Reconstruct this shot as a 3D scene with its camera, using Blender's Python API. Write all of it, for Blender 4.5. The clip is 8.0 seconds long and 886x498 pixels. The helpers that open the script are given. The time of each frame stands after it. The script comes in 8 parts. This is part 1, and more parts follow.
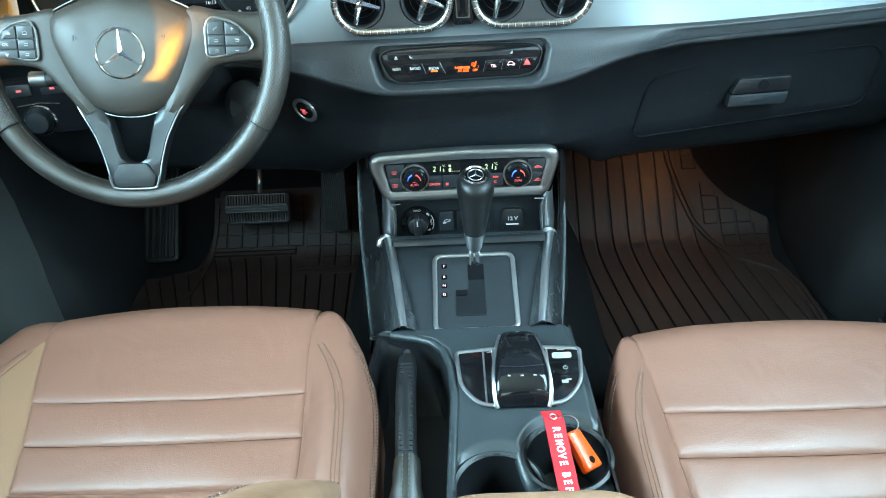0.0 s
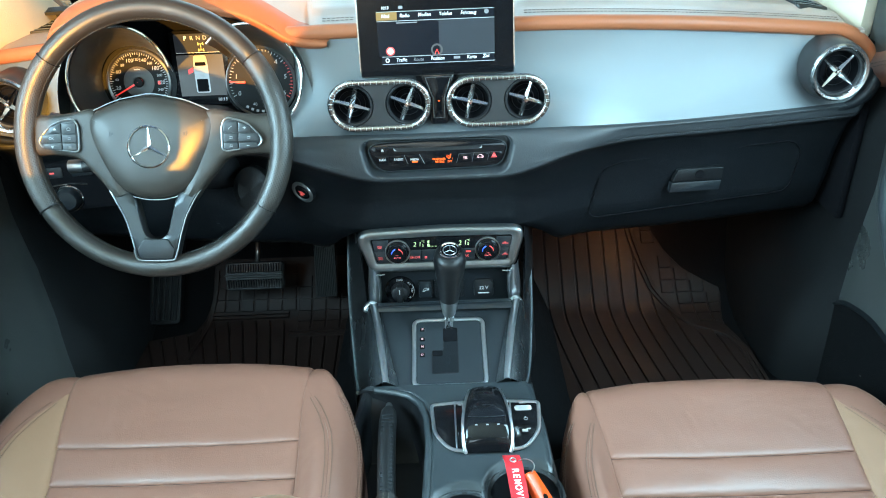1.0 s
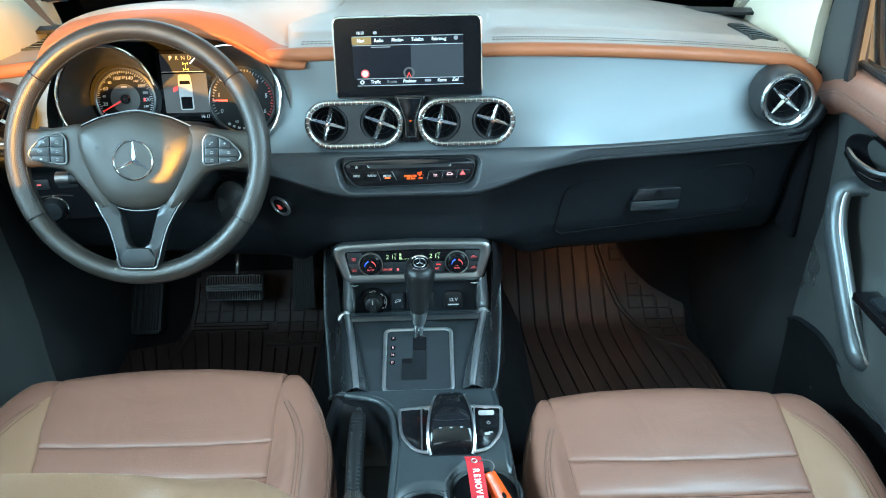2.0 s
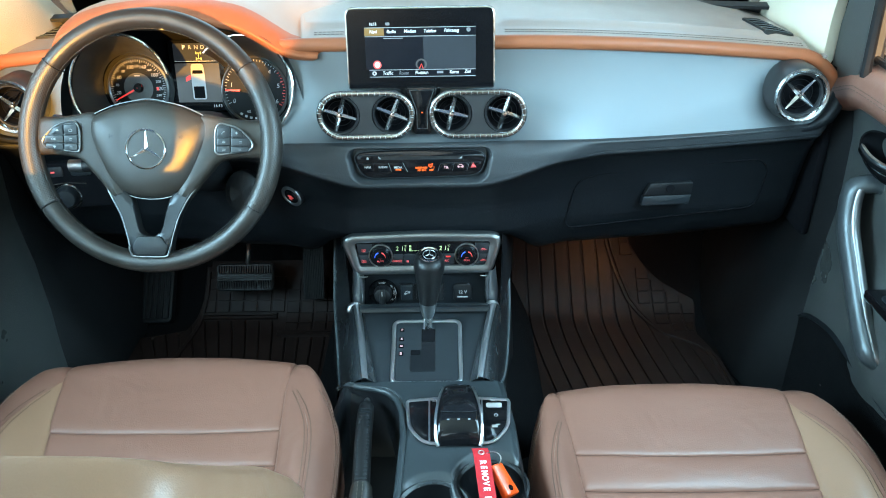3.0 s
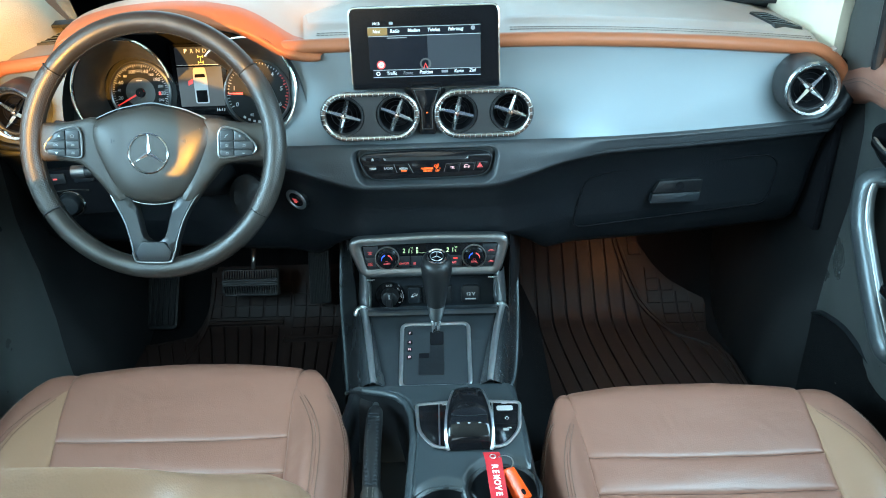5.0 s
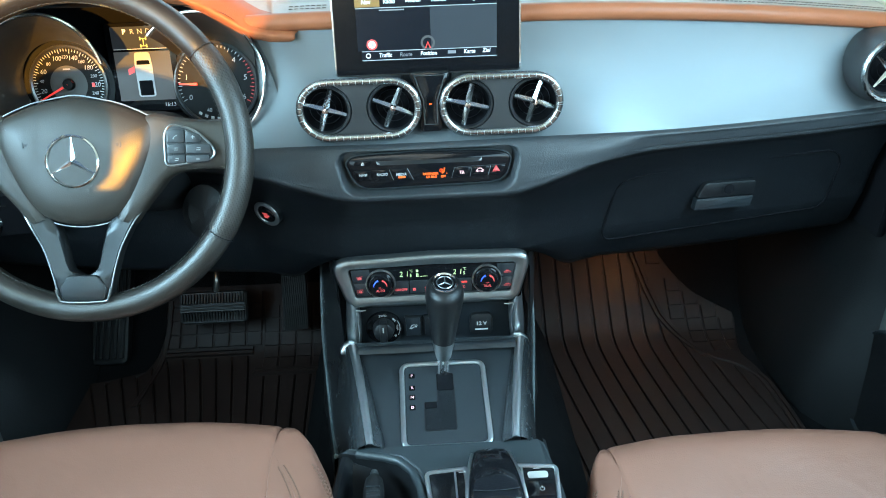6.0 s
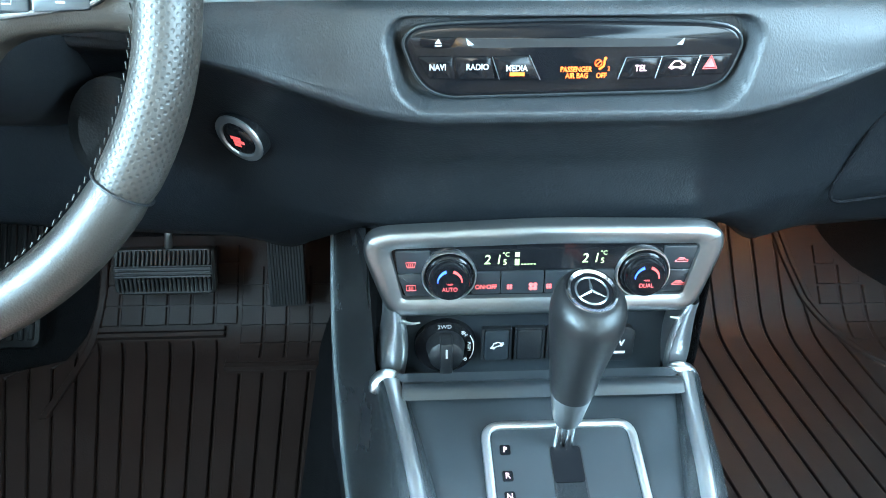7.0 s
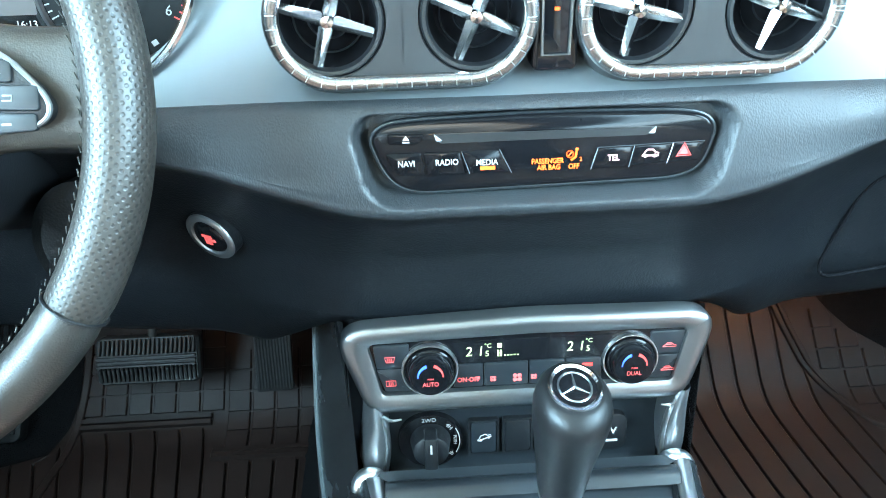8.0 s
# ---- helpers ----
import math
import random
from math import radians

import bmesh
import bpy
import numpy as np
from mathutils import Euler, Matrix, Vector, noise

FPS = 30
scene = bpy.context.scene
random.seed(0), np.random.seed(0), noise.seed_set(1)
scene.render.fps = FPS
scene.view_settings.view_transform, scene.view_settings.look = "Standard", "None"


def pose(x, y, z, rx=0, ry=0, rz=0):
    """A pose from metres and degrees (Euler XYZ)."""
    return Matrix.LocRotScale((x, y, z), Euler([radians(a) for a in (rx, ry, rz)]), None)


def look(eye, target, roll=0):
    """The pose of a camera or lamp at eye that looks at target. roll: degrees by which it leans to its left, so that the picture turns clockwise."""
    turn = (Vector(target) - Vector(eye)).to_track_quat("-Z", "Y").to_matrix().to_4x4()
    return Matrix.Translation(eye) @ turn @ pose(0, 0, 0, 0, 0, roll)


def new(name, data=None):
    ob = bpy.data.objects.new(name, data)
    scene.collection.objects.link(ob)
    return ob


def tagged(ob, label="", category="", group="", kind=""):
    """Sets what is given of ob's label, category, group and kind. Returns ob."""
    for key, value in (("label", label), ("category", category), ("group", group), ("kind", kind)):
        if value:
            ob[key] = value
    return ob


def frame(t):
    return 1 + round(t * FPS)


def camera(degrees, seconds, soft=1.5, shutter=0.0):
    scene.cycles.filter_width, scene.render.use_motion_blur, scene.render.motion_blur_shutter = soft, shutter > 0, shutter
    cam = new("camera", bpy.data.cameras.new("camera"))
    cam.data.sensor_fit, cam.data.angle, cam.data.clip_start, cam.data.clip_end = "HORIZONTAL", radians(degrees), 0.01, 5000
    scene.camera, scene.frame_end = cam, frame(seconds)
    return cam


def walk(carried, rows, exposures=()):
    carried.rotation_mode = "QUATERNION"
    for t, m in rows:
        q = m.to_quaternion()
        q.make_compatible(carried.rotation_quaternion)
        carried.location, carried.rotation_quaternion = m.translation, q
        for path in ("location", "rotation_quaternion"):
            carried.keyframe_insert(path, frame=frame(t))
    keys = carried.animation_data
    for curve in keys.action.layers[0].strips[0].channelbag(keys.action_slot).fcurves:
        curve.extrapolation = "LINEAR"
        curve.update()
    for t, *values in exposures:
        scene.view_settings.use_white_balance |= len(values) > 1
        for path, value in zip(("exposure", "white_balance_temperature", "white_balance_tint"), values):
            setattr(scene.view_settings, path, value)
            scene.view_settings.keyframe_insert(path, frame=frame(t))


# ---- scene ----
cam = camera(60.4, 8.0, 1.0)
PATH = [
    (0, (-0.001, 0.009, 0.921), (-0.068, 1.654, -0.214), -3.8),
    (0.5, (-0.01, -0.053, 0.971), (-0.01, 1.627, -0.114), -1.2),
    (1, (0.018, -0.118, 1.009), (-0.009, 1.618, 0.016), -2.6),
    (1.5, (0.044, -0.173, 1.028), (0.063, 1.59, 0.085), -1.5),
    (3, (0.044, -0.178, 1.027), (0.029, 1.574, 0.063), -1.0),
    (3.5, (0.043, -0.178, 1.026), (0.025, 1.577, 0.068), -1.2),
    (4, (0.041, -0.176, 1.025), (0.022, 1.581, 0.068), -1.5),
    (4.5, (0.042, -0.173, 1.02), (0.01, 1.579, 0.055), -2.1),
    (5.8, (0.011, -0.053, 0.987), (0.028, 1.713, 0.049), -1.6),
    (6, (-0.015, 0.062, 0.937), (0.041, 1.812, -0.031), -1.9),
    (6.25, (-0.055, 0.23, 0.848), (0.032, 1.93, -0.19), -1.7),
    (6.5, (-0.088, 0.369, 0.794), (0.013, 1.981, -0.384), -1.1),
    (6.75, (-0.102, 0.448, 0.738), (-0.006, 2.08, -0.405), 0.1),
    (7, (-0.104, 0.516, 0.728), (-0.02, 2.154, -0.418), 0.6),
    (7.5, (-0.086, 0.552, 0.722), (-0.012, 2.249, -0.333), -0.5),
    (8, (-0.086, 0.541, 0.74), (0.002, 2.262, -0.275), -1.3),
]
walk(cam, [(t, look(eye, target, roll)) for t, eye, target, roll in PATH],
     [(0.0, 2.04, 6600, 3), (1.5, 1.66, 6350, 4), (4.5, 1.55, 6200, 3), (6.0, 1.66, 6250, 4), (6.5, 2.30, 6250, 4), (7.0, 2.97, 6350, 9), (8.0, 2.92, 6350, 7)])

# ---- world, sun, window light ----
SUN_DIR = Vector((-0.083, 1.0, -0.165)).normalized()
world = bpy.data.worlds.new("sky")
scene.world = world
world.use_nodes = True
wn = world.node_tree.nodes
sky = wn.new("ShaderNodeTexSky")
sky.sky_type = "NISHITA"
sky.sun_disc = False
sky.sun_elevation = math.asin(-SUN_DIR.z)
sky.sun_rotation = math.atan2(-SUN_DIR.x, -SUN_DIR.y)
wn["Background"].inputs["Strength"].default_value = 0.08
world.node_tree.links.new(sky.outputs["Color"], wn["Background"].inputs["Color"])

sun_data = bpy.data.lights.new("sun", "SUN")
sun_data.energy, sun_data.angle, sun_data.color = 5.0, radians(0.6), (1.0, 0.45, 0.06)
sun = new("sun", sun_data)
sun.matrix_world = look((0, 0, 0), SUN_DIR)


def window_light(name, eye, target, w, h, watts, color):
    """Sky light that comes in through a window's opening."""
    d = bpy.data.lights.new(name, "AREA")
    d.shape, d.size, d.size_y, d.energy, d.color = "RECTANGLE", w, h, watts, color
    ob = new(name, d)
    ob.matrix_world = look(eye, target)
    return ob


SKY_BLUE = (0.50, 0.80, 1.0)
window_light("sky_light_front_right", (0.80, 0.40, 0.94), (0.50, 0.26, 0.35), 0.9, 0.42, 9.0, SKY_BLUE)
window_light("sky_light_front_left", (-0.80, 0.28, 0.94), (0.2, 0.38, 0.86), 0.8, 0.42, 11.0, SKY_BLUE)
window_light("sky_light_rear", (-0.318, -1.22, 0.98), (0.0, 0.8, 0.7), 0.60, 0.40, 0.8, SKY_BLUE)
window_light("sky_light_rear_right", (0.80, -0.45, 0.96), (0.34, 0.15, 0.45), 0.8, 0.42, 4.0, SKY_BLUE)
window_light("sky_light_rear_left", (-0.80, -0.52, 0.94), (0.0, -0.3, 0.85), 0.8, 0.42, 2.2, SKY_BLUE)
window_light("sky_light_windscreen", (0.0, 1.30, 0.90), (0.0, 0.95, 0.50), 1.15, 0.22, 0.9, SKY_BLUE)

# small warm lamps under the dash light the footwells
WARM = (1.0, 0.42, 0.14)
window_light("footwell_light_right", (0.435, 1.34, 0.290), (0.44, 1.46, 0.0), 0.03, 0.02, 0.085, WARM)
window_light("footwell_light_left", (-0.47, 1.27, 0.330), (-0.47, 1.40, 0.0), 0.04, 0.02, 0.009, WARM)

# ---- materials ----
def surf(name, col, rough=0.5, metal=0.0, grain=None, vary=None, coat=0.0, spec=0.5, stretch=None, glow=0.0, rough_vary=0.08, crease=None):
    """grain: (cells per metre, depth in metres); vary: (scale per metre, share of the colour); stretch: scales of the coordinates."""
    m = bpy.data.materials.new(name)
    m.use_nodes = True
    nt = m.node_tree
    b = nt.nodes["Principled BSDF"]
    b.inputs["Base Color"].default_value = (*col, 1)
    b.inputs["Roughness"].default_value = rough
    b.inputs["Metallic"].default_value = metal
    b.inputs["Specular IOR Level"].default_value = spec
    if coat:
        b.inputs["Coat Weight"].default_value = coat
        b.inputs["Coat Roughness"].default_value = 0.04
    if glow:
        b.inputs["Emission Color"].default_value = (*col, 1)
        b.inputs["Emission Strength"].default_value = 0.33 * glow
    if grain or vary:
        tc = nt.nodes.new("ShaderNodeTexCoord")
        mp = nt.nodes.new("ShaderNodeMapping")
        nt.links.new(tc.outputs["Object"], mp.inputs["Vector"])
        if stretch:
            mp.inputs["Scale"].default_value = stretch
    if vary:
        big = nt.nodes.new("ShaderNodeTexNoise")
        big.inputs["Scale"].default_value = vary[0]
        big.inputs["Detail"].default_value = 5
        big.inputs["Roughness"].default_value = 0.6
        nt.links.new(mp.outputs["Vector"], big.inputs["Vector"])
        mix = nt.nodes.new("ShaderNodeMix")
        mix.data_type = "RGBA"
        mix.inputs["A"].default_value = (*[max(0, c * (1 - vary[1])) for c in col], 1)
        mix.inputs["B"].default_value = (*[min(1, c * (1 + vary[1])) for c in col], 1)
        nt.links.new(big.outputs["Fac"], mix.inputs["Factor"])
        nt.links.new(mix.outputs["Result"], b.inputs["Base Color"])
        mr = nt.nodes.new("ShaderNodeMapRange")
        mr.inputs["From Min"].default_value, mr.inputs["From Max"].default_value = 0.3, 0.7
        mr.inputs["To Min"].default_value = max(0.02, rough - rough_vary)
        mr.inputs["To Max"].default_value = min(1, rough + rough_vary)
        nt.links.new(big.outputs["Fac"], mr.inputs["Value"])
        nt.links.new(mr.outputs["Result"], b.inputs["Roughness"])
    if grain:
        v = nt.nodes.new("ShaderNodeTexVoronoi")
        v.feature = "F1"
        v.inputs["Scale"].default_value = grain[0]
        w = nt.nodes.new("ShaderNodeTexNoise")
        w.inputs["Scale"].default_value = grain[0] * 0.35
        w.inputs["Detail"].default_value = 3
        nt.links.new(mp.outputs["Vector"], v.inputs["Vector"])
        nt.links.new(mp.outputs["Vector"], w.inputs["Vector"])
        add = nt.nodes.new("ShaderNodeMath")
        add.operation = "ADD"
        nt.links.new(v.outputs["Distance"], add.inputs[0])
        nt.links.new(w.outputs["Fac"], add.inputs[1])
        bump = nt.nodes.new("ShaderNodeBump")
        bump.inputs["Strength"].default_value = 1.0
        bump.inputs["Distance"].default_value = grain[1]
        bump.invert = True
        nt.links.new(add.outputs[0], bump.inputs["Height"])
        nt.links.new(bump.outputs["Normal"], b.inputs["Normal"])
        if crease:
            c = nt.nodes.new("ShaderNodeTexNoise")
            c.inputs["Scale"].default_value = crease[0]
            c.inputs["Detail"].default_value = 2.5
            c.inputs["Distortion"].default_value = 0.8
            nt.links.new(mp.outputs["Vector"], c.inputs["Vector"])
            soft = nt.nodes.new("ShaderNodeBump")
            soft.inputs["Strength"].default_value = 1.0
            soft.inputs["Distance"].default_value = crease[1]
            nt.links.new(c.outputs["Fac"], soft.inputs["Height"])
            nt.links.new(soft.outputs["Normal"], bump.inputs["Normal"])
    return m


LEATHER = surf("brown_leather", (0.185, 0.084, 0.058), 0.35, grain=(650, 0.00012), vary=(5, 0.10), rough_vary=0.03, crease=(9, 0.0028))
# Same leather as above, with the tan of another light in its colour.
LEATHER_TAN_LIT = surf("brown_leather_tan_lit", (0.225, 0.122, 0.073), 0.36, grain=(650, 0.00012), vary=(5, 0.10), rough_vary=0.03, crease=(9, 0.0028))
# Greyer and paler than the roll: windscreen sheen is put into this colour.
DASH_LEATHER_SHEEN = surf("dash_leather_sheen", (0.270, 0.215, 0.185), 0.36, grain=(700, 0.00012), vary=(12, 0.12))
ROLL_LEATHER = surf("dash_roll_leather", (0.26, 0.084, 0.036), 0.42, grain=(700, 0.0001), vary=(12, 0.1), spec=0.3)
THREAD = surf("thread", (0.135, 0.078, 0.056), 0.8)
GREY_THREAD = surf("grey_thread", (0.11, 0.095, 0.075), 0.8)
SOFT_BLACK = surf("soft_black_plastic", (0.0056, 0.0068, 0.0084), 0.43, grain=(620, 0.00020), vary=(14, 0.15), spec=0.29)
HARD_BLACK = surf("hard_black_plastic", (0.0055, 0.006, 0.007), 0.42, grain=(900, 0.00010), vary=(10, 0.2))
SATIN_DARK = surf("satin_dark_plastic", (0.011, 0.0135, 0.016), 0.32, vary=(15, 0.12), rough_vary=0.015)
DECK_GREY = surf("grey_black_deck_plastic", (0.022, 0.027, 0.030), 0.38, vary=(9, 0.10), rough_vary=0.03)
KICK_BLACK = surf("footwell_plastic", (0.0035, 0.0038, 0.0042), 0.55, spec=0.25, grain=(600, 0.00015), vary=(8, 0.2))
HANDLE_GREY = surf("handle_satin_plastic", (0.10, 0.115, 0.12), 0.34, vary=(9, 0.08), rough_vary=0.03)
DARK_CAVITY = surf("dark_cavity", (0.003, 0.003, 0.004), 0.9, spec=0.1)
GLOSS_BLACK = surf("gloss_black", (0.006, 0.006, 0.007), 0.07, vary=(25, 0.3), spec=0.5, rough_vary=0.03)
SILVER = surf("brushed_silver_panel", (0.143, 0.160, 0.168), 0.46, metal=0.75, grain=(420, 0.00002), vary=(60, 0.04), rough_vary=0.03, stretch=(0.03, 1, 1))
GUNMETAL = surf("satin_gunmetal", (0.145, 0.158, 0.17), 0.27, metal=0.9, vary=(12, 0.05), rough_vary=0.008)
SATIN_SILVER = surf("satin_silver_trim", (0.265, 0.27, 0.275), 0.30, metal=0.95, vary=(12, 0.03), rough_vary=0.004)
SPOKE_DARK = surf("dark_satin_spoke", (0.040, 0.042, 0.044), 0.30, metal=0.8, vary=(12, 0.05), rough_vary=0.01)
VENT_GREY = surf("vent_grey_plastic", (0.045, 0.045, 0.046), 0.40, metal=0.5, vary=(30, 0.08))
CHROME = surf("chrome", (0.80, 0.80, 0.80), 0.13, metal=1.0, vary=(12, 0.02), rough_vary=0.02)
VENT_CHROME = surf("vent_ring_chrome", (0.42, 0.42, 0.42), 0.26, metal=1.0, vary=(12, 0.03), rough_vary=0.02)
RIM_THREAD = surf("dark_rim_thread", (0.045, 0.043, 0.038), 0.8)
RAIL_SILVER = surf("satin_silver_rail", (0.48, 0.495, 0.51), 0.34, metal=0.95, vary=(12, 0.03), rough_vary=0.01)
DECK_METAL = surf("dark_satin_metal", (0.043, 0.050, 0.056), 0.34, metal=0.6, vary=(9, 0.06), rough_vary=0.01)
BRIGHT_TRIM = surf("bright_satin_chrome", (0.86, 0.87, 0.88), 0.30, metal=1.0, vary=(12, 0.02), rough_vary=0.02)
RIM_LEATHER = surf("rim_leather", (0.0145, 0.0122, 0.0100), 0.36, spec=0.65, grain=(900, 0.00010), vary=(20, 0.15))
PAD = surf("airbag_cover", (0.0215, 0.0180, 0.0145), 0.38, grain=(1100, 0.00007), vary=(15, 0.1))
RUBBER = surf("mat_rubber", (0.015, 0.0085, 0.0070), 0.55, spec=0.25, grain=(500, 0.0001), vary=(14, 0.3))
CARPET = surf("carpet", (0.0035, 0.0035, 0.004), 0.95, spec=0.1, grain=(700, 0.0008), vary=(30, 0.3))
DOOR_BLACK = surf("door_plastic", (0.050, 0.053, 0.051), 0.33, grain=(700, 0.00012), vary=(8, 0.15))
CREAM = surf("cream_headliner", (0.64, 0.555, 0.42), 0.9, grain=(900, 0.0003), vary=(10, 0.06))
WHITE_PRINT = surf("white_print", (0.32, 0.32, 0.32), 0.5, glow=0.2)
LEVER_LEATHER = surf("lever_leather", (0.0065, 0.0065, 0.007), 0.42, spec=0.36, grain=(1300, 0.00004), vary=(25, 0.15))
GREY_PRINT = surf("grey_print", (0.30, 0.30, 0.30), 0.5)
RED_GLOW = surf("red_backlit_print", (0.72, 0.085, 0.080), 0.5, glow=0.40)
PINK_GLOW = surf("rose_backlit_print", (0.85, 0.42, 0.42), 0.5, glow=0.35)
AMBER_GLOW = surf("amber_warning_print", (1.0, 0.11, 0.006), 0.5, glow=0.33)
FASCIA_BLACK = surf("fascia_gloss_black", (0.005, 0.005, 0.006), 0.12, vary=(25, 0.3), spec=0.22, rough_vary=0.03)
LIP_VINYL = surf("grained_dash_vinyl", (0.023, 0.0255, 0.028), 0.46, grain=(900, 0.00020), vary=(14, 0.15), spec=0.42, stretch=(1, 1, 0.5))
LCD_GLOW = surf("lcd_digits", (0.50, 0.56, 0.24), 0.5, glow=0.24)
BLUE_GLOW = surf("blue_scale", (0.05, 0.12, 0.9), 0.5, glow=0.5)
RED_SCALE = surf("red_scale", (0.75, 0.06, 0.05), 0.5, glow=0.3)
SCREEN_GLASS = surf("screen_glass", (0.004, 0.004, 0.005), 0.22, vary=(25, 0.2), spec=0.18, rough_vary=0.02)
SCREEN_DARK = surf("screen_map_dark", (0.006, 0.007, 0.010), 0.25, vary=(20, 0.2), glow=0.5, rough_vary=0.02, spec=0.18)
SCREEN_GREY = surf("screen_map_grey", (0.026, 0.029, 0.034), 0.25, glow=0.6, spec=0.18)
SCREEN_TEXT = surf("screen_text", (0.70, 0.70, 0.70), 0.4, glow=0.55)
SCREEN_DIM = surf("screen_dim_text", (0.16, 0.16, 0.17), 0.4, glow=0.5)
SCREEN_GOLD = surf("screen_gold", (0.17, 0.090, 0.022), 0.4, glow=0.5)
LCD_GREY = surf("cluster_screen_grey", (0.045, 0.045, 0.045), 0.4, glow=1.2, spec=0.2)
DIAL_FACE = surf("dial_face", (0.0035, 0.0035, 0.0035), 0.5, vary=(30, 0.2), spec=0.15)
DIAL_GREY = surf("dial_centre_grey", (0.060, 0.058, 0.054), 0.45, metal=0.4)
NEEDLE = surf("needle_red", (0.80, 0.04, 0.03), 0.4, glow=0.5)
GREEN_GLOW = surf("green_lamp", (0.1, 0.8, 0.15), 0.4, glow=0.7)
TAG_RED = surf("red_woven_strap", (0.42, 0.004, 0.010), 0.75, grain=(1600, 0.0002), vary=(60, 0.15))
TAG_WHITE = surf("white_embroidery", (0.75, 0.72, 0.72), 0.8)
ORANGE_PLASTIC = surf("orange_plastic", (0.72, 0.065, 0.004), 0.35, vary=(40, 0.06))
PEDAL_RUBBER = surf("pedal_rubber", (0.020, 0.020, 0.020), 0.48, spec=0.35, vary=(40, 0.2))
STEEL = surf("bare_steel", (0.45, 0.44, 0.42), 0.35, metal=1.0, vary=(60, 0.1))
ASPHALT = surf("asphalt", (0.10, 0.10, 0.10), 0.9, grain=(120, 0.004), vary=(1.5, 0.25))
SAIL_GREY = surf("sail_panel_plastic", (0.050, 0.052, 0.050), 0.45, grain=(800, 0.0001), vary=(9, 0.1))
HANDLE_DARK = surf("dark_satin_handle", (0.075, 0.085, 0.090), 0.36, metal=0.5, vary=(9, 0.08), rough_vary=0.03)
MIRROR_BLACK = surf("mirror_housing_paint", (0.03, 0.045, 0.07), 0.2, coat=0.6, vary=(8, 0.1))
BODY_PAINT = surf("body_paint", (0.55, 0.56, 0.57), 0.3, coat=0.5, vary=(3, 0.04))


def glass(name, tint):
    m = bpy.data.materials.new(name)
    m.use_nodes = True
    b = m.node_tree.nodes["Principled BSDF"]
    b.inputs["Base Color"].default_value = (*tint, 1)
    b.inputs["Transmission Weight"].default_value = 1.0
    b.inputs["Roughness"].default_value = 0.0
    b.inputs["IOR"].default_value = 1.45
    return m


GLASS = glass("window_glass", (0.93, 0.97, 0.96))


def rim_grip():
    """Leather with rows of small punched holes, laid out on the mesh's own coordinates in millimetres."""
    m = surf("perforated_leather", (0.0215, 0.0175, 0.0140), 0.42, spec=0.65)
    nt = m.node_tree
    b = nt.nodes["Principled BSDF"]
    uv = nt.nodes.new("ShaderNodeUVMap")
    uv.uv_map = "UVMap"
    sep = nt.nodes.new("ShaderNodeSeparateXYZ")
    nt.links.new(uv.outputs["UV"], sep.inputs[0])

    def op(kind, a, c):
        n = nt.nodes.new("ShaderNodeMath")
        n.operation = kind
        for i, x in enumerate((a, c)):
            if isinstance(x, (int, float)):
                n.inputs[i].default_value = x
            else:
                nt.links.new(x, n.inputs[i])
        return n.outputs[0]

    step = 0.0047
    row = op("DIVIDE", sep.outputs["Y"], step * 0.5)
    rowi = op("FLOOR", row, 0)
    shift = op("MULTIPLY", op("MODULO", op("ADD", rowi, 1000), 2.0), 0.5)
    fx = op("SUBTRACT", op("FRACT", op("ADD", op("DIVIDE", sep.outputs["X"], step), shift), 0), 0.5)
    fy = op("MULTIPLY", op("SUBTRACT", op("FRACT", row, 0), 0.5), 0.5)
    dist = op("SQRT", op("ADD", op("MULTIPLY", fx, fx), op("MULTIPLY", fy, fy)), 0)
    hole = op("LESS_THAN", dist, 0.13)
    pit = nt.nodes.new("ShaderNodeMapRange")
    pit.interpolation_type = "SMOOTHSTEP"
    pit.inputs["From Min"].default_value, pit.inputs["From Max"].default_value = 0.08, 0.26
    nt.links.new(dist, pit.inputs["Value"])
    ramp = nt.nodes.new("ShaderNodeMix")
    ramp.data_type = "RGBA"
    ramp.inputs["A"].default_value = (0.0215, 0.0175, 0.0140, 1)
    ramp.inputs["B"].default_value = (0.004, 0.004, 0.004, 1)
    nt.links.new(hole, ramp.inputs["Factor"])
    nt.links.new(ramp.outputs["Result"], b.inputs["Base Color"])
    bump = nt.nodes.new("ShaderNodeBump")
    bump.inputs["Distance"].default_value = 0.00016
    nt.links.new(pit.outputs["Result"], bump.inputs["Height"])
    nt.links.new(bump.outputs["Normal"], b.inputs["Normal"])
    return m


RIM_GRIP = rim_grip()

# ---- mesh helpers ----
I4 = Matrix.Identity(4)


def rx(deg):
    return Matrix.Rotation(radians(deg), 4, "X")


def ry(deg):
    return Matrix.Rotation(radians(deg), 4, "Y")


def rz(deg):
    return Matrix.Rotation(radians(deg), 4, "Z")


def tr(x, y, z):
    return Matrix.Translation((x, y, z))


def facing(x, y, z, lean=0.0, turn=0.0):
    """A flat face towards the back of the car: local x to the right, y up the face, z out of it; lean: tipped to face up; turn about the vertical."""
    return tr(x, y, z) @ rz(turn) @ rx(90 - lean)


BASES = {}


def thing(name, at, label, category, group="", kind=""):
    ob = new(name)
    ob.empty_display_size = 0.05
    ob.location = at
    BASES[ob.name] = Matrix.Translation(at)
    return tagged(ob, label, category, group, kind)


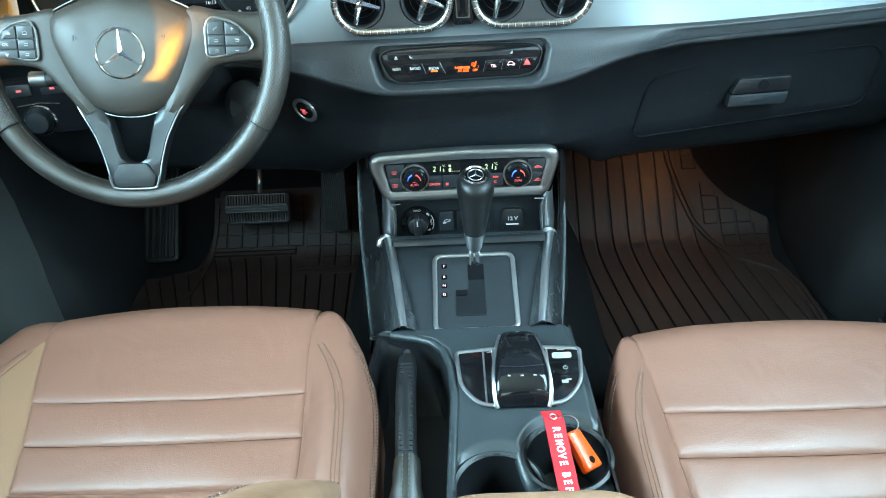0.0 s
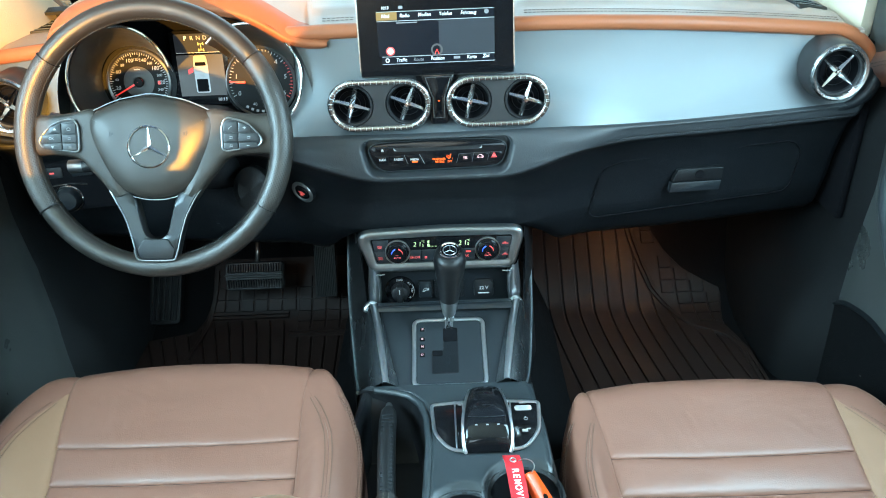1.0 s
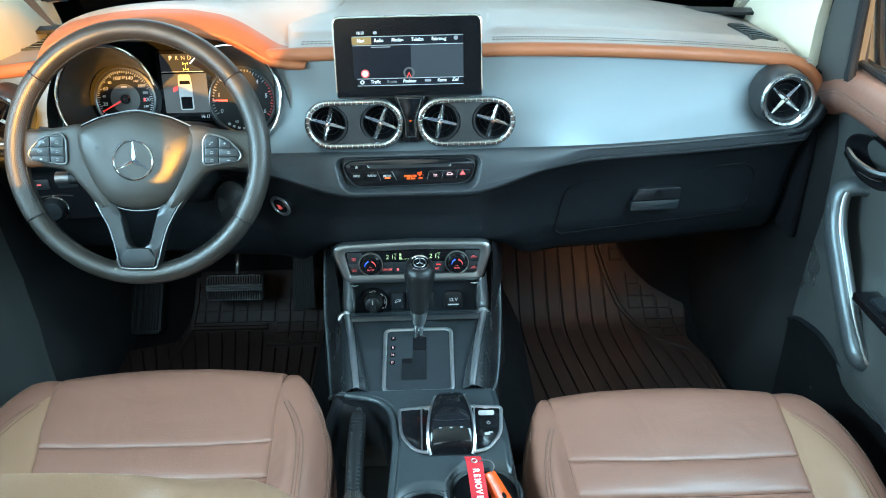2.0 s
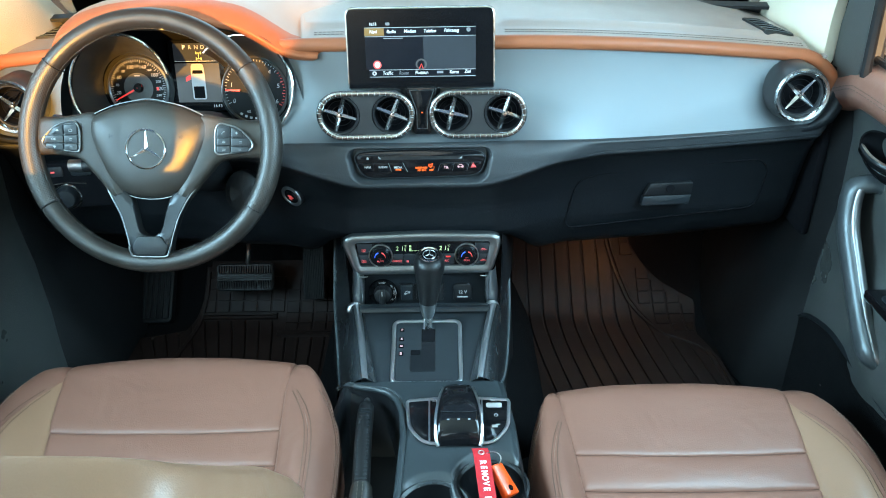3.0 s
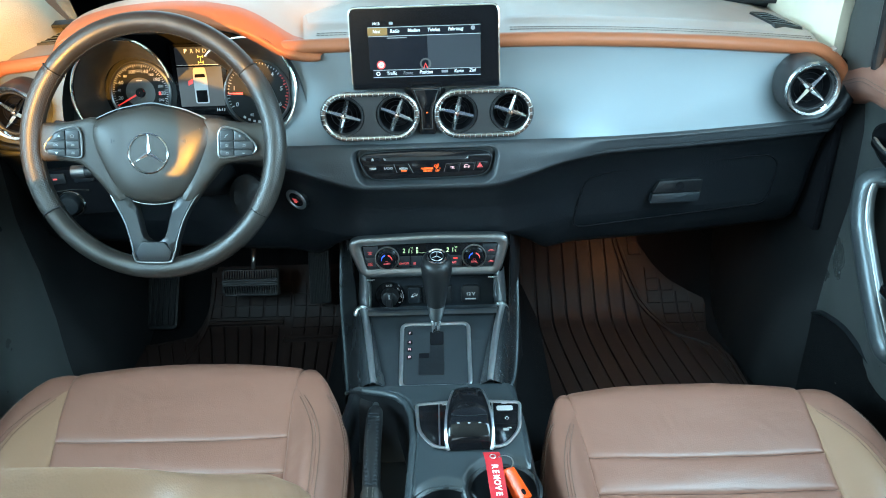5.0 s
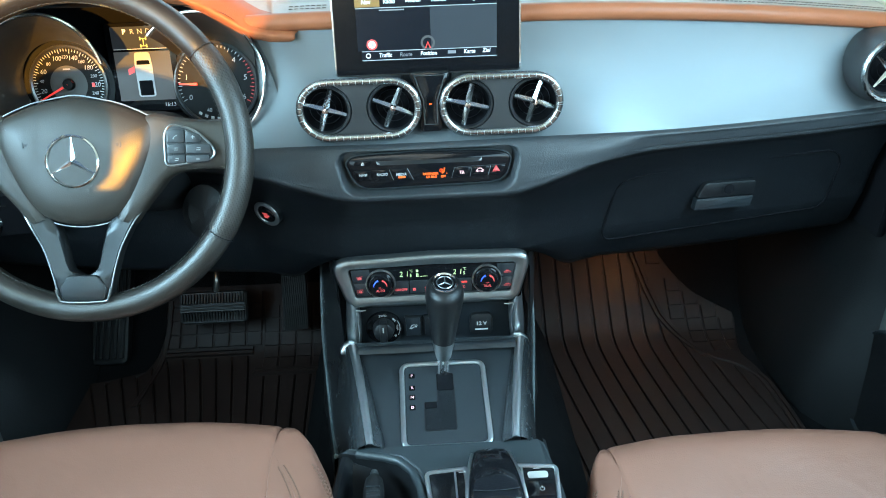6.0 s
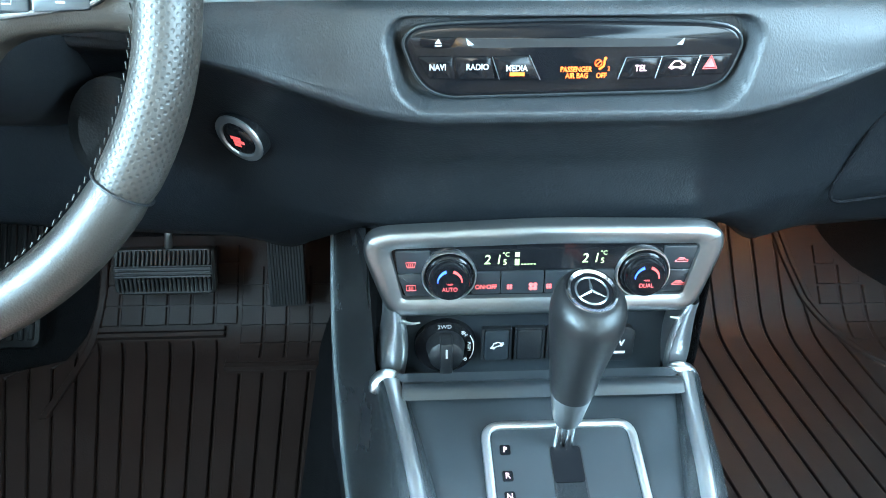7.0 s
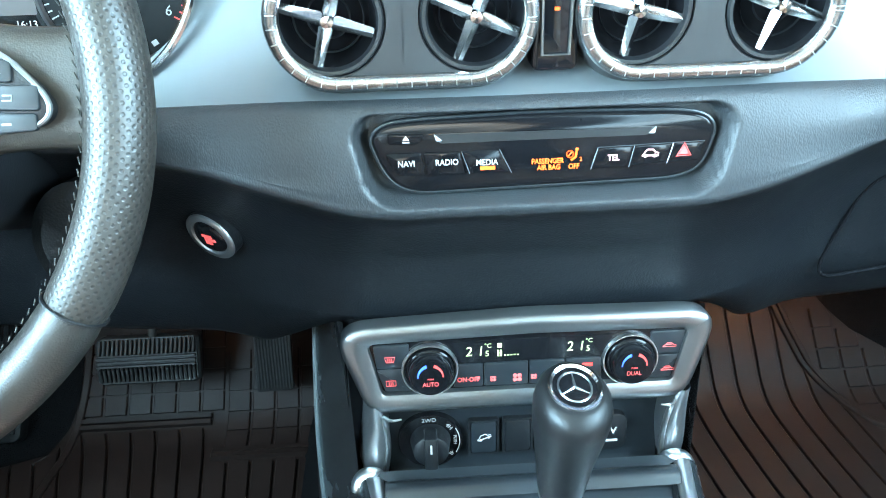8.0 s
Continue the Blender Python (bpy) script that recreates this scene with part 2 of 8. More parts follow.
def part(name, bm, material, parent=None, label="", sharp=38):
    """Links a bmesh as one mesh object under a thing or a part."""
    me = bpy.data.meshes.new(name)
    bmesh.ops.recalc_face_normals(bm, faces=bm.faces)
    bm.to_mesh(me)
    bm.free()
    me.materials.append(material)
    me.shade_smooth()
    me.set_sharp_from_angle(angle=radians(sharp))
    ob = new(name, me)
    if parent is not None:
        ob.parent = parent
        ob.matrix_parent_inverse = BASES.get(parent.name, I4).inverted()
    if label:
        tagged(ob, label)
    return ob


def box(bm, x0, x1, y0, y1, z0, z1, bevel=0.0, m=I4, seg=2):
    g = bmesh.new()
    bmesh.ops.create_cube(g, size=1.0, matrix=tr((x0 + x1) / 2, (y0 + y1) / 2, (z0 + z1) / 2) @ Matrix.Diagonal((abs(x1 - x0), abs(y1 - y0), abs(z1 - z0), 1)))
    if bevel:
        bmesh.ops.bevel(g, geom=g.edges[:], offset=bevel, segments=seg, profile=0.5, affect="EDGES", clamp_overlap=True)
    g.transform(m)
    join(bm, g)
    return bm


def join(bm, g):
    me = bpy.data.meshes.new("tmp")
    g.to_mesh(me)
    g.free()
    bm.from_mesh(me)
    bpy.data.meshes.remove(me)


def loft(bm, rows, close_u=False, close_v=False, caps=False, m=I4):
    """A skin over rows of points. close_v: each row is a ring; close_u: the last row meets the first."""
    vs = [[bm.verts.new(m @ Vector(p)) for p in r] for r in rows]
    nu, nv = len(vs), len(vs[0])
    for i in range(nu if close_u else nu - 1):
        for j in range(nv if close_v else nv - 1):
            q = (vs[i][j], vs[(i + 1) % nu][j], vs[(i + 1) % nu][(j + 1) % nv], vs[i][(j + 1) % nv])
            bm.faces.new(q)
    if caps and close_v:
        bm.faces.new(vs[0])
        bm.faces.new(vs[-1])
    return bm


def lathe(bm, prof, n=40, m=I4, cap=False):
    """A turned form: (radius, height) along local z."""
    rows = [[(r * math.cos(2 * math.pi * k / n), r * math.sin(2 * math.pi * k / n), h) for k in range(n)] for r, h in prof]
    return loft(bm, rows, close_v=True, caps=cap, m=m)


def prism(bm, outline, z0, z1, bevel=0.0, m=I4, seg=2):
    """A plate with that outline; bevel rounds its upper edge."""
    n = len(outline)
    cx, cy = sum(p[0] for p in outline) / n, sum(p[1] for p in outline) / n
    rows = [[(x, y, z0) for x, y in outline]]
    if bevel:
        nor = normals2(outline)
        for k in range(seg + 1):
            a = math.pi / 2 * k / seg
            off = bevel * (1 - math.cos(a))
            rows.append([(x - nx * off, y - ny * off, z1 - bevel + bevel * math.sin(a)) for (x, y), (nx, ny) in zip(outline, nor)])
    else:
        rows.append([(x, y, z1) for x, y in outline])
    return loft(bm, rows, close_v=True, caps=True, m=m)


def normals2(outline):
    """Outward normals of a closed outline."""
    n = len(outline)
    area = sum(outline[i][0] * outline[(i + 1) % n][1] - outline[(i + 1) % n][0] * outline[i][1] for i in range(n))
    sg = 1 if area > 0 else -1
    res = []
    for i in range(n):
        a, b = outline[i - 1], outline[(i + 1) % n]
        dx, dy = b[0] - a[0], b[1] - a[1]
        l = math.hypot(dx, dy) or 1
        res.append((sg * dy / l, -sg * dx / l))
    return res


def inset(outline, d):
    return [(x - nx * d, y - ny * d) for (x, y), (nx, ny) in zip(outline, normals2(outline))]


def rrect(w, h, r, n=6, cx=0.0, cy=0.0):
    """A rectangle with round corners."""
    res = []
    for sx, sy, a0 in ((1, 1, 0), (-1, 1, 90), (-1, -1, 180), (1, -1, 270)):
        for k in range(n + 1):
            a = radians(a0 + 90 * k / n)
            res.append((cx + sx * (w / 2 - r) + r * math.cos(a), cy + sy * (h / 2 - r) + r * math.sin(a)))
    return res


def rounded(poly, r, n=5):
    """A polygon with its corners rounded."""
    res = []
    m = len(poly)
    for i in range(m):
        p0, p1, p2 = Vector(poly[i - 1]), Vector(poly[i]), Vector(poly[(i + 1) % m])
        rr = r[i] if isinstance(r, (list, tuple)) else r
        d0, d2 = (p0 - p1), (p2 - p1)
        k0, k2 = min(rr, d0.length * 0.49), min(rr, d2.length * 0.49)
        a, c = p1 + d0.normalized() * k0, p1 + d2.normalized() * k2
        for k in range(n + 1):
            t = k / n
            q = a * (1 - t) ** 2 + p1 * 2 * t * (1 - t) + c * t * t
            res.append((q.x, q.y))
    return res


def sweep(bm, path, r, n=10, closed=False, m=I4, flat=1.0, caps=True):
    """A tube along points; r may be a list of radii; flat squeezes it along the second axis."""
    pts = [Vector(p) for p in path]
    k = len(pts)
    rows = []
    up = None
    for i in range(k):
        a = pts[i - 1] if (closed or i > 0) else pts[i]
        b = pts[(i + 1) % k] if (closed or i < k - 1) else pts[i]
        t = (b - a).normalized()
        if up is None:
            up = Vector((0, 0, 1)) if abs(t.z) < 0.9 else Vector((0, 1, 0))
        s = t.cross(up).normalized()
        up = s.cross(t).normalized()
        rr = r[i] if isinstance(r, (list, tuple)) else r
        rows.append([pts[i] + s * (rr * math.cos(2 * math.pi * j / n)) + up * (rr * flat * math.sin(2 * math.pi * j / n)) for j in range(n)])
    return loft(bm, rows, close_u=closed, close_v=True, caps=caps and not closed, m=m)


def ring_of(bm, outline, r, m=I4, z=0.0, n=8, flat=1.0):
    """A round moulding along a closed outline."""
    return sweep(bm, [(x, y, z) for x, y in outline], r, n, closed=True, m=m, flat=flat)


def band(bm, outer, inner, z0, z1, m=I4, bevel=0.0):
    """A flat frame between two outlines of equally many points."""
    rows = [[(x, y, z0) for x, y in outer]]
    if bevel:
        o2 = inset(outer, bevel)
        rows += [[(x, y, z1 - bevel) for x, y in outer], [(x, y, z1) for x, y in o2]]
    else:
        rows += [[(x, y, z1) for x, y in outer]]
    rows += [[(x, y, z1) for x, y in inner], [(x, y, z0) for x, y in inner]]
    return loft(bm, rows, close_v=True, m=m)


def lettering(bm, words, size, m, align="CENTER", shear=0.0, bold=0.0, xs=1.0):
    c = bpy.data.curves.new("words", "FONT")
    c.body, c.size, c.align_x, c.align_y, c.shear = words, size, align, "CENTER", shear
    c.extrude, c.offset, c.resolution_u = 0.0001, bold, 3
    ob = bpy.data.objects.new("words", c)
    me = bpy.data.meshes.new_from_object(ob)
    me.transform(m @ Matrix.Diagonal((xs, 1, 1, 1)))
    bm.from_mesh(me)
    bpy.data.meshes.remove(me)
    bpy.data.objects.remove(ob)
    bpy.data.curves.remove(c)
    return bm


def bar(bm, x, y, w, h, m, z=0.0002, t=0.0002):
    return box(bm, x - w / 2, x + w / 2, y - h / 2, y + h / 2, z - t, z + t, 0, m)


def smooth(a, b, x):
    t = min(1, max(0, (x - a) / (b - a)))
    return t * t * (3 - 2 * t)


def lerp(a, b, t):
    return a + (b - a) * t


def curve_at(pts, t):
    """Linear table look-up."""
    if t <= pts[0][0]:
        return pts[0][1]
    for (a, u), (b, v) in zip(pts, pts[1:]):
        if t <= b:
            return u + (v - u) * (t - a) / (b - a)
    return pts[-1][1]


def smooth_line(ctrl, n):
    """Points along a Catmull-Rom line through the given ones."""
    p = [Vector(ctrl[0])] + [Vector(c) for c in ctrl] + [Vector(ctrl[-1])]
    res = []
    segs = len(ctrl) - 1
    for i in range(n + 1):
        u = i / n * segs
        k = min(int(u), segs - 1)
        t = u - k
        a, b, c, d = p[k], p[k + 1], p[k + 2], p[k + 3]
        res.append(0.5 * (2 * b + (c - a) * t + (2 * a - 5 * b + 4 * c - d) * t * t + (3 * b - 3 * c + d - a) * t ** 3))
    return res


def star_shape(bm, r, arms, m, z=0.0, root=0.10, rise=0.0025, turn=90.0, waist=0.16):
    """Plain tapered arms that meet in the middle, with a ridge."""
    for k in range(arms):
        a = radians(turn + 360 * k / arms)
        d, s = Vector((math.cos(a), math.sin(a), 0)), Vector((-math.sin(a), math.cos(a), 0))
        o = Vector((0, 0, z))
        tip = [bm.verts.new(m @ (o + d * r + s * (r * root * 0.35 * q))) for q in (-1, 1)]
        top = bm.verts.new(m @ (o + Vector((0, 0, rise))))
        mid = [bm.verts.new(m @ (o + d * (r * waist) + s * (r * waist * q * 0.9))) for q in (-1, 1)]
        tipt = bm.verts.new(m @ (o + d * r + Vector((0, 0, rise * 0.4))))
        bm.faces.new((top, mid[0], tip[0], tipt))
        bm.faces.new((top, tipt, tip[1], mid[1]))
        bm.faces.new((tip[0], tip[1], tipt))
    return bm

# ---- the cab: floor, roof, pillars, glass, ground ----
ground = bmesh.new()
N = 24
gv = [[ground.verts.new((800 * (2 * i / N - 1) * abs(2 * i / N - 1), 800 * (2 * j / N - 1) * abs(2 * j / N - 1), -0.62)) for j in range(N + 1)] for i in range(N + 1)]
for i in range(N):
    for j in range(N):
        ground.faces.new((gv[i][j], gv[i + 1][j], gv[i + 1][j + 1], gv[i][j + 1]))
tagged(part("ground", ground, ASPHALT), "grey asphalt ground round the parked car", "ground", kind="structure")

# floor and toe board as one folded sheet with thickness
bm = bmesh.new()
prof = [(-1.2, -0.015), (1.30, -0.015), (1.36, 0.005), (1.62, 0.24), (1.70, 0.42), (1.70, 0.60)]
rows = [[(x, y, z) for y, z in prof] + [(x, y + 0.03, z - 0.03) for y, z in reversed(prof)] for x in (-0.80, 0.80)]
loft(bm, rows, close_v=True, caps=True)
tagged(part("floor", bm, CARPET), "black carpeted car floor rising to the bulkhead", "floor", kind="structure")

# transmission tunnel
bm = bmesh.new()
sec = [(-0.24, -0.01), (-0.20, 0.06), (-0.15, 0.10), (0.15, 0.10), (0.20, 0.06), (0.24, -0.01)]
loft(bm, [[(x, y, z) for x, z in sec] for y in (-1.0, 1.0, 1.68)])
tagged(part("tunnel", bm, CARPET), "carpeted transmission tunnel under the console", "floor", kind="structure")

bm = bmesh.new()
rows = []
for i in range(25):
    x = -0.66 + 1.32 * i / 24
    rows.append([(x, y, 1.24 - 0.05 * (abs(x) / 0.66) ** 3 - 0.06 * smooth(0.3, 0.75, y)) for y in (-1.2, -0.8, -0.3, 0.2, 0.5, 0.75)])
loft(bm, rows)
bm.normal_update()
bmesh.ops.solidify(bm, geom=bm.faces[:], thickness=0.03)
tagged(part("ceiling", bm, CREAM), "cream fabric headliner of the cab", "ceiling", kind="structure")

# unseen rear wall, its slanted opening cut to steer the sun's patches
bm = bmesh.new()
wall = rrect(1.80, 1.34, 0.05, 4, 0, 0.60)
hole = rrect(1, 1, 0.08, 4)
hole = [(lerp(lerp(-0.44, -0.72, v + 0.5), lerp(-0.36, 0.09, v + 0.5), u + 0.5), lerp(0.765, 1.205, v + 0.5)) for u, v in hole]
band(bm, wall, hole, 0, 0.04, m=tr(0, -1.2, 0) @ rx(90))
tagged(part("wall_rear", bm, KICK_BLACK), "unseen cab rear wall with an opening shaped for the sun", "wall", kind="structure")

for side, nm in ((1, "right"), (-1, "left")):
    # wide trimmed windscreen pillar: a bent sheet between its edge on the glass and its edge on the door
    sh = 0.0 if side > 0 else -0.045
    at_glass = smooth_line([(0.668, 1.425, 0.685), (0.671, 1.410, 0.700), (0.675, 1.360, 0.738), (0.664, 1.18, 0.872), (0.645, 0.95, 1.04), (0.61, 0.74, 1.185)], 20)
    at_door = smooth_line([(0.697, 1.134, 0.660), (0.694, 1.132, 0.690), (0.692, 1.120, 0.780), (0.688, 1.060, 0.86), (0.668, 0.92, 1.00), (0.63, 0.70, 1.175)], 20)
    bm = bmesh.new()
    rows = []
    for g, d in zip(at_glass, at_door):
        row = [Vector((g.x + 0.03, g.y + 0.03, g.z - 0.02))] + [g.lerp(d, q / 8) - Vector((0.016 * math.sin(math.pi * q / 8), 0, 0)) for q in range(9)] + [Vector((d.x + 0.03, d.y + 0.012, d.z))]
        rows.append([Vector((side * v.x + sh, v.y, v.z)) for v in row])
    loft(bm, rows)
    bm.normal_update()
    bmesh.ops.solidify(bm, geom=bm.faces[:], thickness=0.004)
    tagged(part("pillar_front_" + nm, bm, CREAM, sharp=60), "cream trimmed windscreen pillar", "pillar", kind="structure")
    bm = bmesh.new()
    sweep(bm, [(side * 0.76, -0.08, -0.02), (side * 0.76, -0.06, 0.66), (side * 0.64, -0.02, 1.19)], [0.06, 0.05, 0.045], 10)
    tagged(part("pillar_middle_" + nm, bm, CREAM), "cream trimmed middle door pillar", "pillar", kind="structure")
    bm = bmesh.new()
    sweep(bm, [(side * 0.76, -1.16, 0.0), (side * 0.75, -1.10, 0.66), (side * 0.64, -0.95, 1.19)], [0.09, 0.09, 0.07], 10)
    tagged(part("pillar_rear_" + nm, bm, CREAM), "cream trimmed rear cab pillar", "pillar", kind="structure")
    bm = bmesh.new()
    sweep(bm, [(side * 0.65, -1.15, 1.19), (side * 0.65, 0.0, 1.21), (side * 0.64, 0.74, 1.185)], 0.045, 10)
    tagged(part("roof_rail_" + nm, bm, CREAM), "cream roof rail above the doors", "trim", kind="structure")
    bm = bmesh.new()
    box(bm, side * 0.74, side * 0.80, -1.2, 0.0, -0.05, 0.68, 0.01)
    tagged(part("wall_rear_door_" + nm, bm, DOOR_BLACK), "dark rear door below its window", "wall", kind="structure")
    # footwell side trim
    bm = bmesh.new()
    loft(bm, [[(side * (0.650 + 0.070 * smooth(0.0, 0.3, z) + 0.06 * (1 - smooth(1.0, 1.14, y))) - (0.03 if side < 0 else 0), y, z) for z in (-0.02, 0.05, 0.12, 0.2, 0.3, 0.45, 0.6)] for y in (0.98, 1.02, 1.06, 1.10, 1.14, 1.25, 1.45, 1.72)])
    bm.normal_update()
    bmesh.ops.solidify(bm, geom=bm.faces[:], thickness=-0.02 * side)
    tagged(part("kick_panel_" + nm, bm, KICK_BLACK), "black plastic footwell side panel", "trim", kind="structure")

# windscreen
bm = bmesh.new()
rows = []
for i in range(13):
    x = -0.72 + 1.44 * i / 12
    bow = 0.10 * (1 - (x / 0.72) ** 2)
    rows.append([(x * lerp(1.0, 0.86, v), lerp(1.42, 0.74, v) + bow, lerp(0.70, 1.185, v) + 0.02 * math.sin(math.pi * v)) for v in (0, 0.25, 0.5, 0.75, 1)])
loft(bm, rows)
ws = tagged(part("window_windscreen", bm, GLASS), "clear raked windscreen", "windscreen", kind="structure")
ws.visible_shadow = False
bm = bmesh.new()
rows = []
for i in range(25):
    x = -0.74 + 1.48 * i / 24
    bow = 0.10 * (1 - (x / 0.74) ** 2)
    rows.append([(x, 1.30 + bow, 0.722), (x, 1.325 + bow, 0.726), (x, 1.345 + bow, 0.718), (x, 1.36 + bow, 0.66)])
loft(bm, rows)
bm.normal_update()
bmesh.ops.solidify(bm, geom=bm.faces[:], thickness=0.006)
tagged(part("windscreen_base", bm, HARD_BLACK), "black plastic cowl strip under the windscreen", "trim", kind="structure")
# bonnet ahead
bm = bmesh.new()
loft(bm, [[(x, y, 0.64 - 0.10 * (y - 1.5) ** 2 - 0.10 * (x / 0.8) ** 4 + (0.02 if abs(x) > 0.45 else 0)) for y in (1.5, 1.8, 2.1, 2.4, 2.6, 2.68)] for x in np.linspace(-0.82, 0.82, 15)])
bm.normal_update()
bmesh.ops.solidify(bm, geom=bm.faces[:], thickness=0.01)
tagged(part("bonnet", bm, BODY_PAINT), "light grey painted bonnet ahead of the windscreen", "car body", kind="structure")

# ---- dashboard ----
def panel_y(x):
    """How far ahead the silver panel's middle lies at x."""
    return 1.026 + 0.066 * (x / 0.63) ** 2


def panel_top(x):
    s = max(0, abs(x) - 0.12) / 0.5
    return 0.722 - 0.042 * s ** 1.7


PB = 0.576


def middle(x):
    """1 in the middle of the dash, 0 past its middle bay."""
    return 1 - smooth(0.13, 0.36, abs(x))


def panel_foot(x):
    return PB + 0.0105 * middle(x)


def panel_point(x, v):
    """v: 0 at the lower edge, 1 at the upper one; the face is hollow and its foot comes forward."""
    z = lerp(panel_foot(x), panel_top(x), v)
    y = panel_y(x) + 0.012 * v - (0.030 + 0.021 * middle(x)) * (1 - v) ** (1.6 + 1.6 * middle(x))
    return y, z


dash = thing("dashboard", (0, 1.1, 0.36), "dashboard with brown leather top, silver panel and black lower part", "dashboard")

END = 0.708
ER = 0.062      # radius of its round ends
LEFT = -0.059     # the driver side end lies that much further out


def end_round(x):
    """Shares by which the panel's upper and lower edge close in near its round ends."""
    e = max(0, abs(x) - (END - ER)) / ER
    k = 1 - math.sqrt(max(0, 1 - e * e))
    return k


XS = sorted({round(END - ER + ER * math.sin(math.pi / 2 * k / 16), 5) for k in range(17)})
bm = bmesh.new()
stations = [lerp(-0.285, -0.2165, k / 10) for k in range(11)] + [lerp(-0.215, END - ER, k / 50) for k in range(50)] + XS
rows = []
for x in stations:
    k = end_round(x)
    hi = 1 - 0.58 * k
    if x < -0.215:
        # its foot runs on below the round gauge
        hi = (0.622 + 0.78 * (x + 0.220) - panel_foot(x)) / (panel_top(x) - panel_foot(x))
    top_v = 1 - 0.58 * k
    rows.append([(x, *panel_point(x, min(lerp(0.30 * k, top_v, j / 28), hi + 0.0002 * (j - 28)))) for j in range(29)])
loft(bm, rows)
part("decor_panel", bm, SILVER, dash, "brushed silver decor panel")
bm = bmesh.new()
rows = []
for x in [-v for v in reversed(XS)] + [lerp(-(END - ER), -0.521, k / 8) for k in range(1, 9)]:
    k = end_round(x)
    rows.append([(x + LEFT, y, z + 0.010 * j / 14) for j in range(15) for y, z in (panel_point(x, lerp(0.30 * k, 1 - 0.58 * k, j / 14)),)])
loft(bm, rows)
part("decor_panel", bm, SILVER, dash, "brushed silver decor panel")

# brown leather roll that follows the panel's upper edge and bends down round its ends
def edge_line(x0):
    line = [(x, panel_point(x, 1)[0] - 0.001, panel_point(x, 1)[1] + 0.009) for x in [lerp(x0, END - ER, k / 40) for k in range(40)]]
    for x in XS:
        k = end_round(x)
        y, z = panel_point(x, 1 - 0.58 * k)
        e = (x - END + ER) / ER
        line.append((x + 0.010 * e, y, z + 0.009 * (1 - e)))
    y, z = panel_point(END, 0.42)
    for d in (0.008, 0.02, 0.03):
        line.append((END + 0.010, y + 0.002, z - d))
    return line


right_line = edge_line(-0.226)
left_line = [(-x + LEFT, y, z + 0.010) for x, y, z in edge_line(0.521)]
for ln in (right_line, left_line):
    bm = bmesh.new()
    sweep(bm, ln, 0.0115, 12)
    part("edge_roll", bm, ROLL_LEATHER, dash, "rolled brown leather edge")


# soft top, from the roll to the windscreen
def top_z(x, y):
    z = panel_top(min(abs(x), 0.66)) + 0.013
    t = smooth(0.0, 0.06, y - panel_y(x) - 0.012)
    z = z + 0.010 * t
    z += 0.010 * smooth(0.02, 0.2, y - panel_y(x)) * (1 - 0.6 * smooth(0.35, 0.65, abs(x)))
    # shallow raised fields on both sides of the middle
    d = y - panel_y(x) - 0.062
    z += 0.006 * smooth(0.0, 0.012, d) * (smooth(0.125, 0.145, x) + smooth(0.10, 0.12, -x)) * (1 - smooth(0.60, 0.66, abs(x)))
    return z


bm = bmesh.new()
rows = []
for i in range(141):
    x = -0.79 + 1.478 * i / 140
    y0 = panel_y(max(-0.7, min(0.7, x))) + 0.012 + 0.16 * smooth(-0.605, -0.575, x) * (1 - smooth(-0.215, -0.185, x))
    y1 = 1.36 + 0.06 * (1 - (x / 0.74) ** 2)
    col = [(x, y0 + 0.002, panel_top(min(abs(x), 0.66)) + 0.010)]
    for j in range(41):
        y = lerp(y0 + 0.004, y1, (j / 40) ** 1.3)
        drop = 0.10 * smooth(0.705, 0.76, x + 0.045 if x > 0 else -x - 0.045) ** 1.5
        col.append((x, y, top_z(x, y) - drop))
    rows.append(col)
loft(bm, rows)
bm.normal_update()
up = sum(f.normal.z for f in bm.faces)
bmesh.ops.solidify(bm, geom=bm.faces[:], thickness=math.copysign(0.012, up))
part("top_pad", bm, DASH_LEATHER_SHEEN, dash, "grained leather top pad with the windscreen's sheen in its colour", sharp=60)

# twin seams along the top pad
for off in (0.040, 0.047):
    for x0, x1 in ((0.14, 0.66), (-0.17, -0.12)):
        bm = bmesh.new()
        n = int((x1 - x0) / 0.0065)
        for k in range(n):
            xa, xb = x0 + (x1 - x0) * k / n, x0 + (x1 - x0) * (k + 0.7) / n
            pts = [(x, panel_y(x) + off, top_z(x, panel_y(x) + off) + 0.0007) for x in (xa, xb)]
            sweep(bm, pts, 0.0006, 4)
        part("seam", bm, surf("dark_thread", (0.10, 0.07, 0.055), 0.8) if "dark_thread" not in bpy.data.materials else bpy.data.materials["dark_thread"], dash)


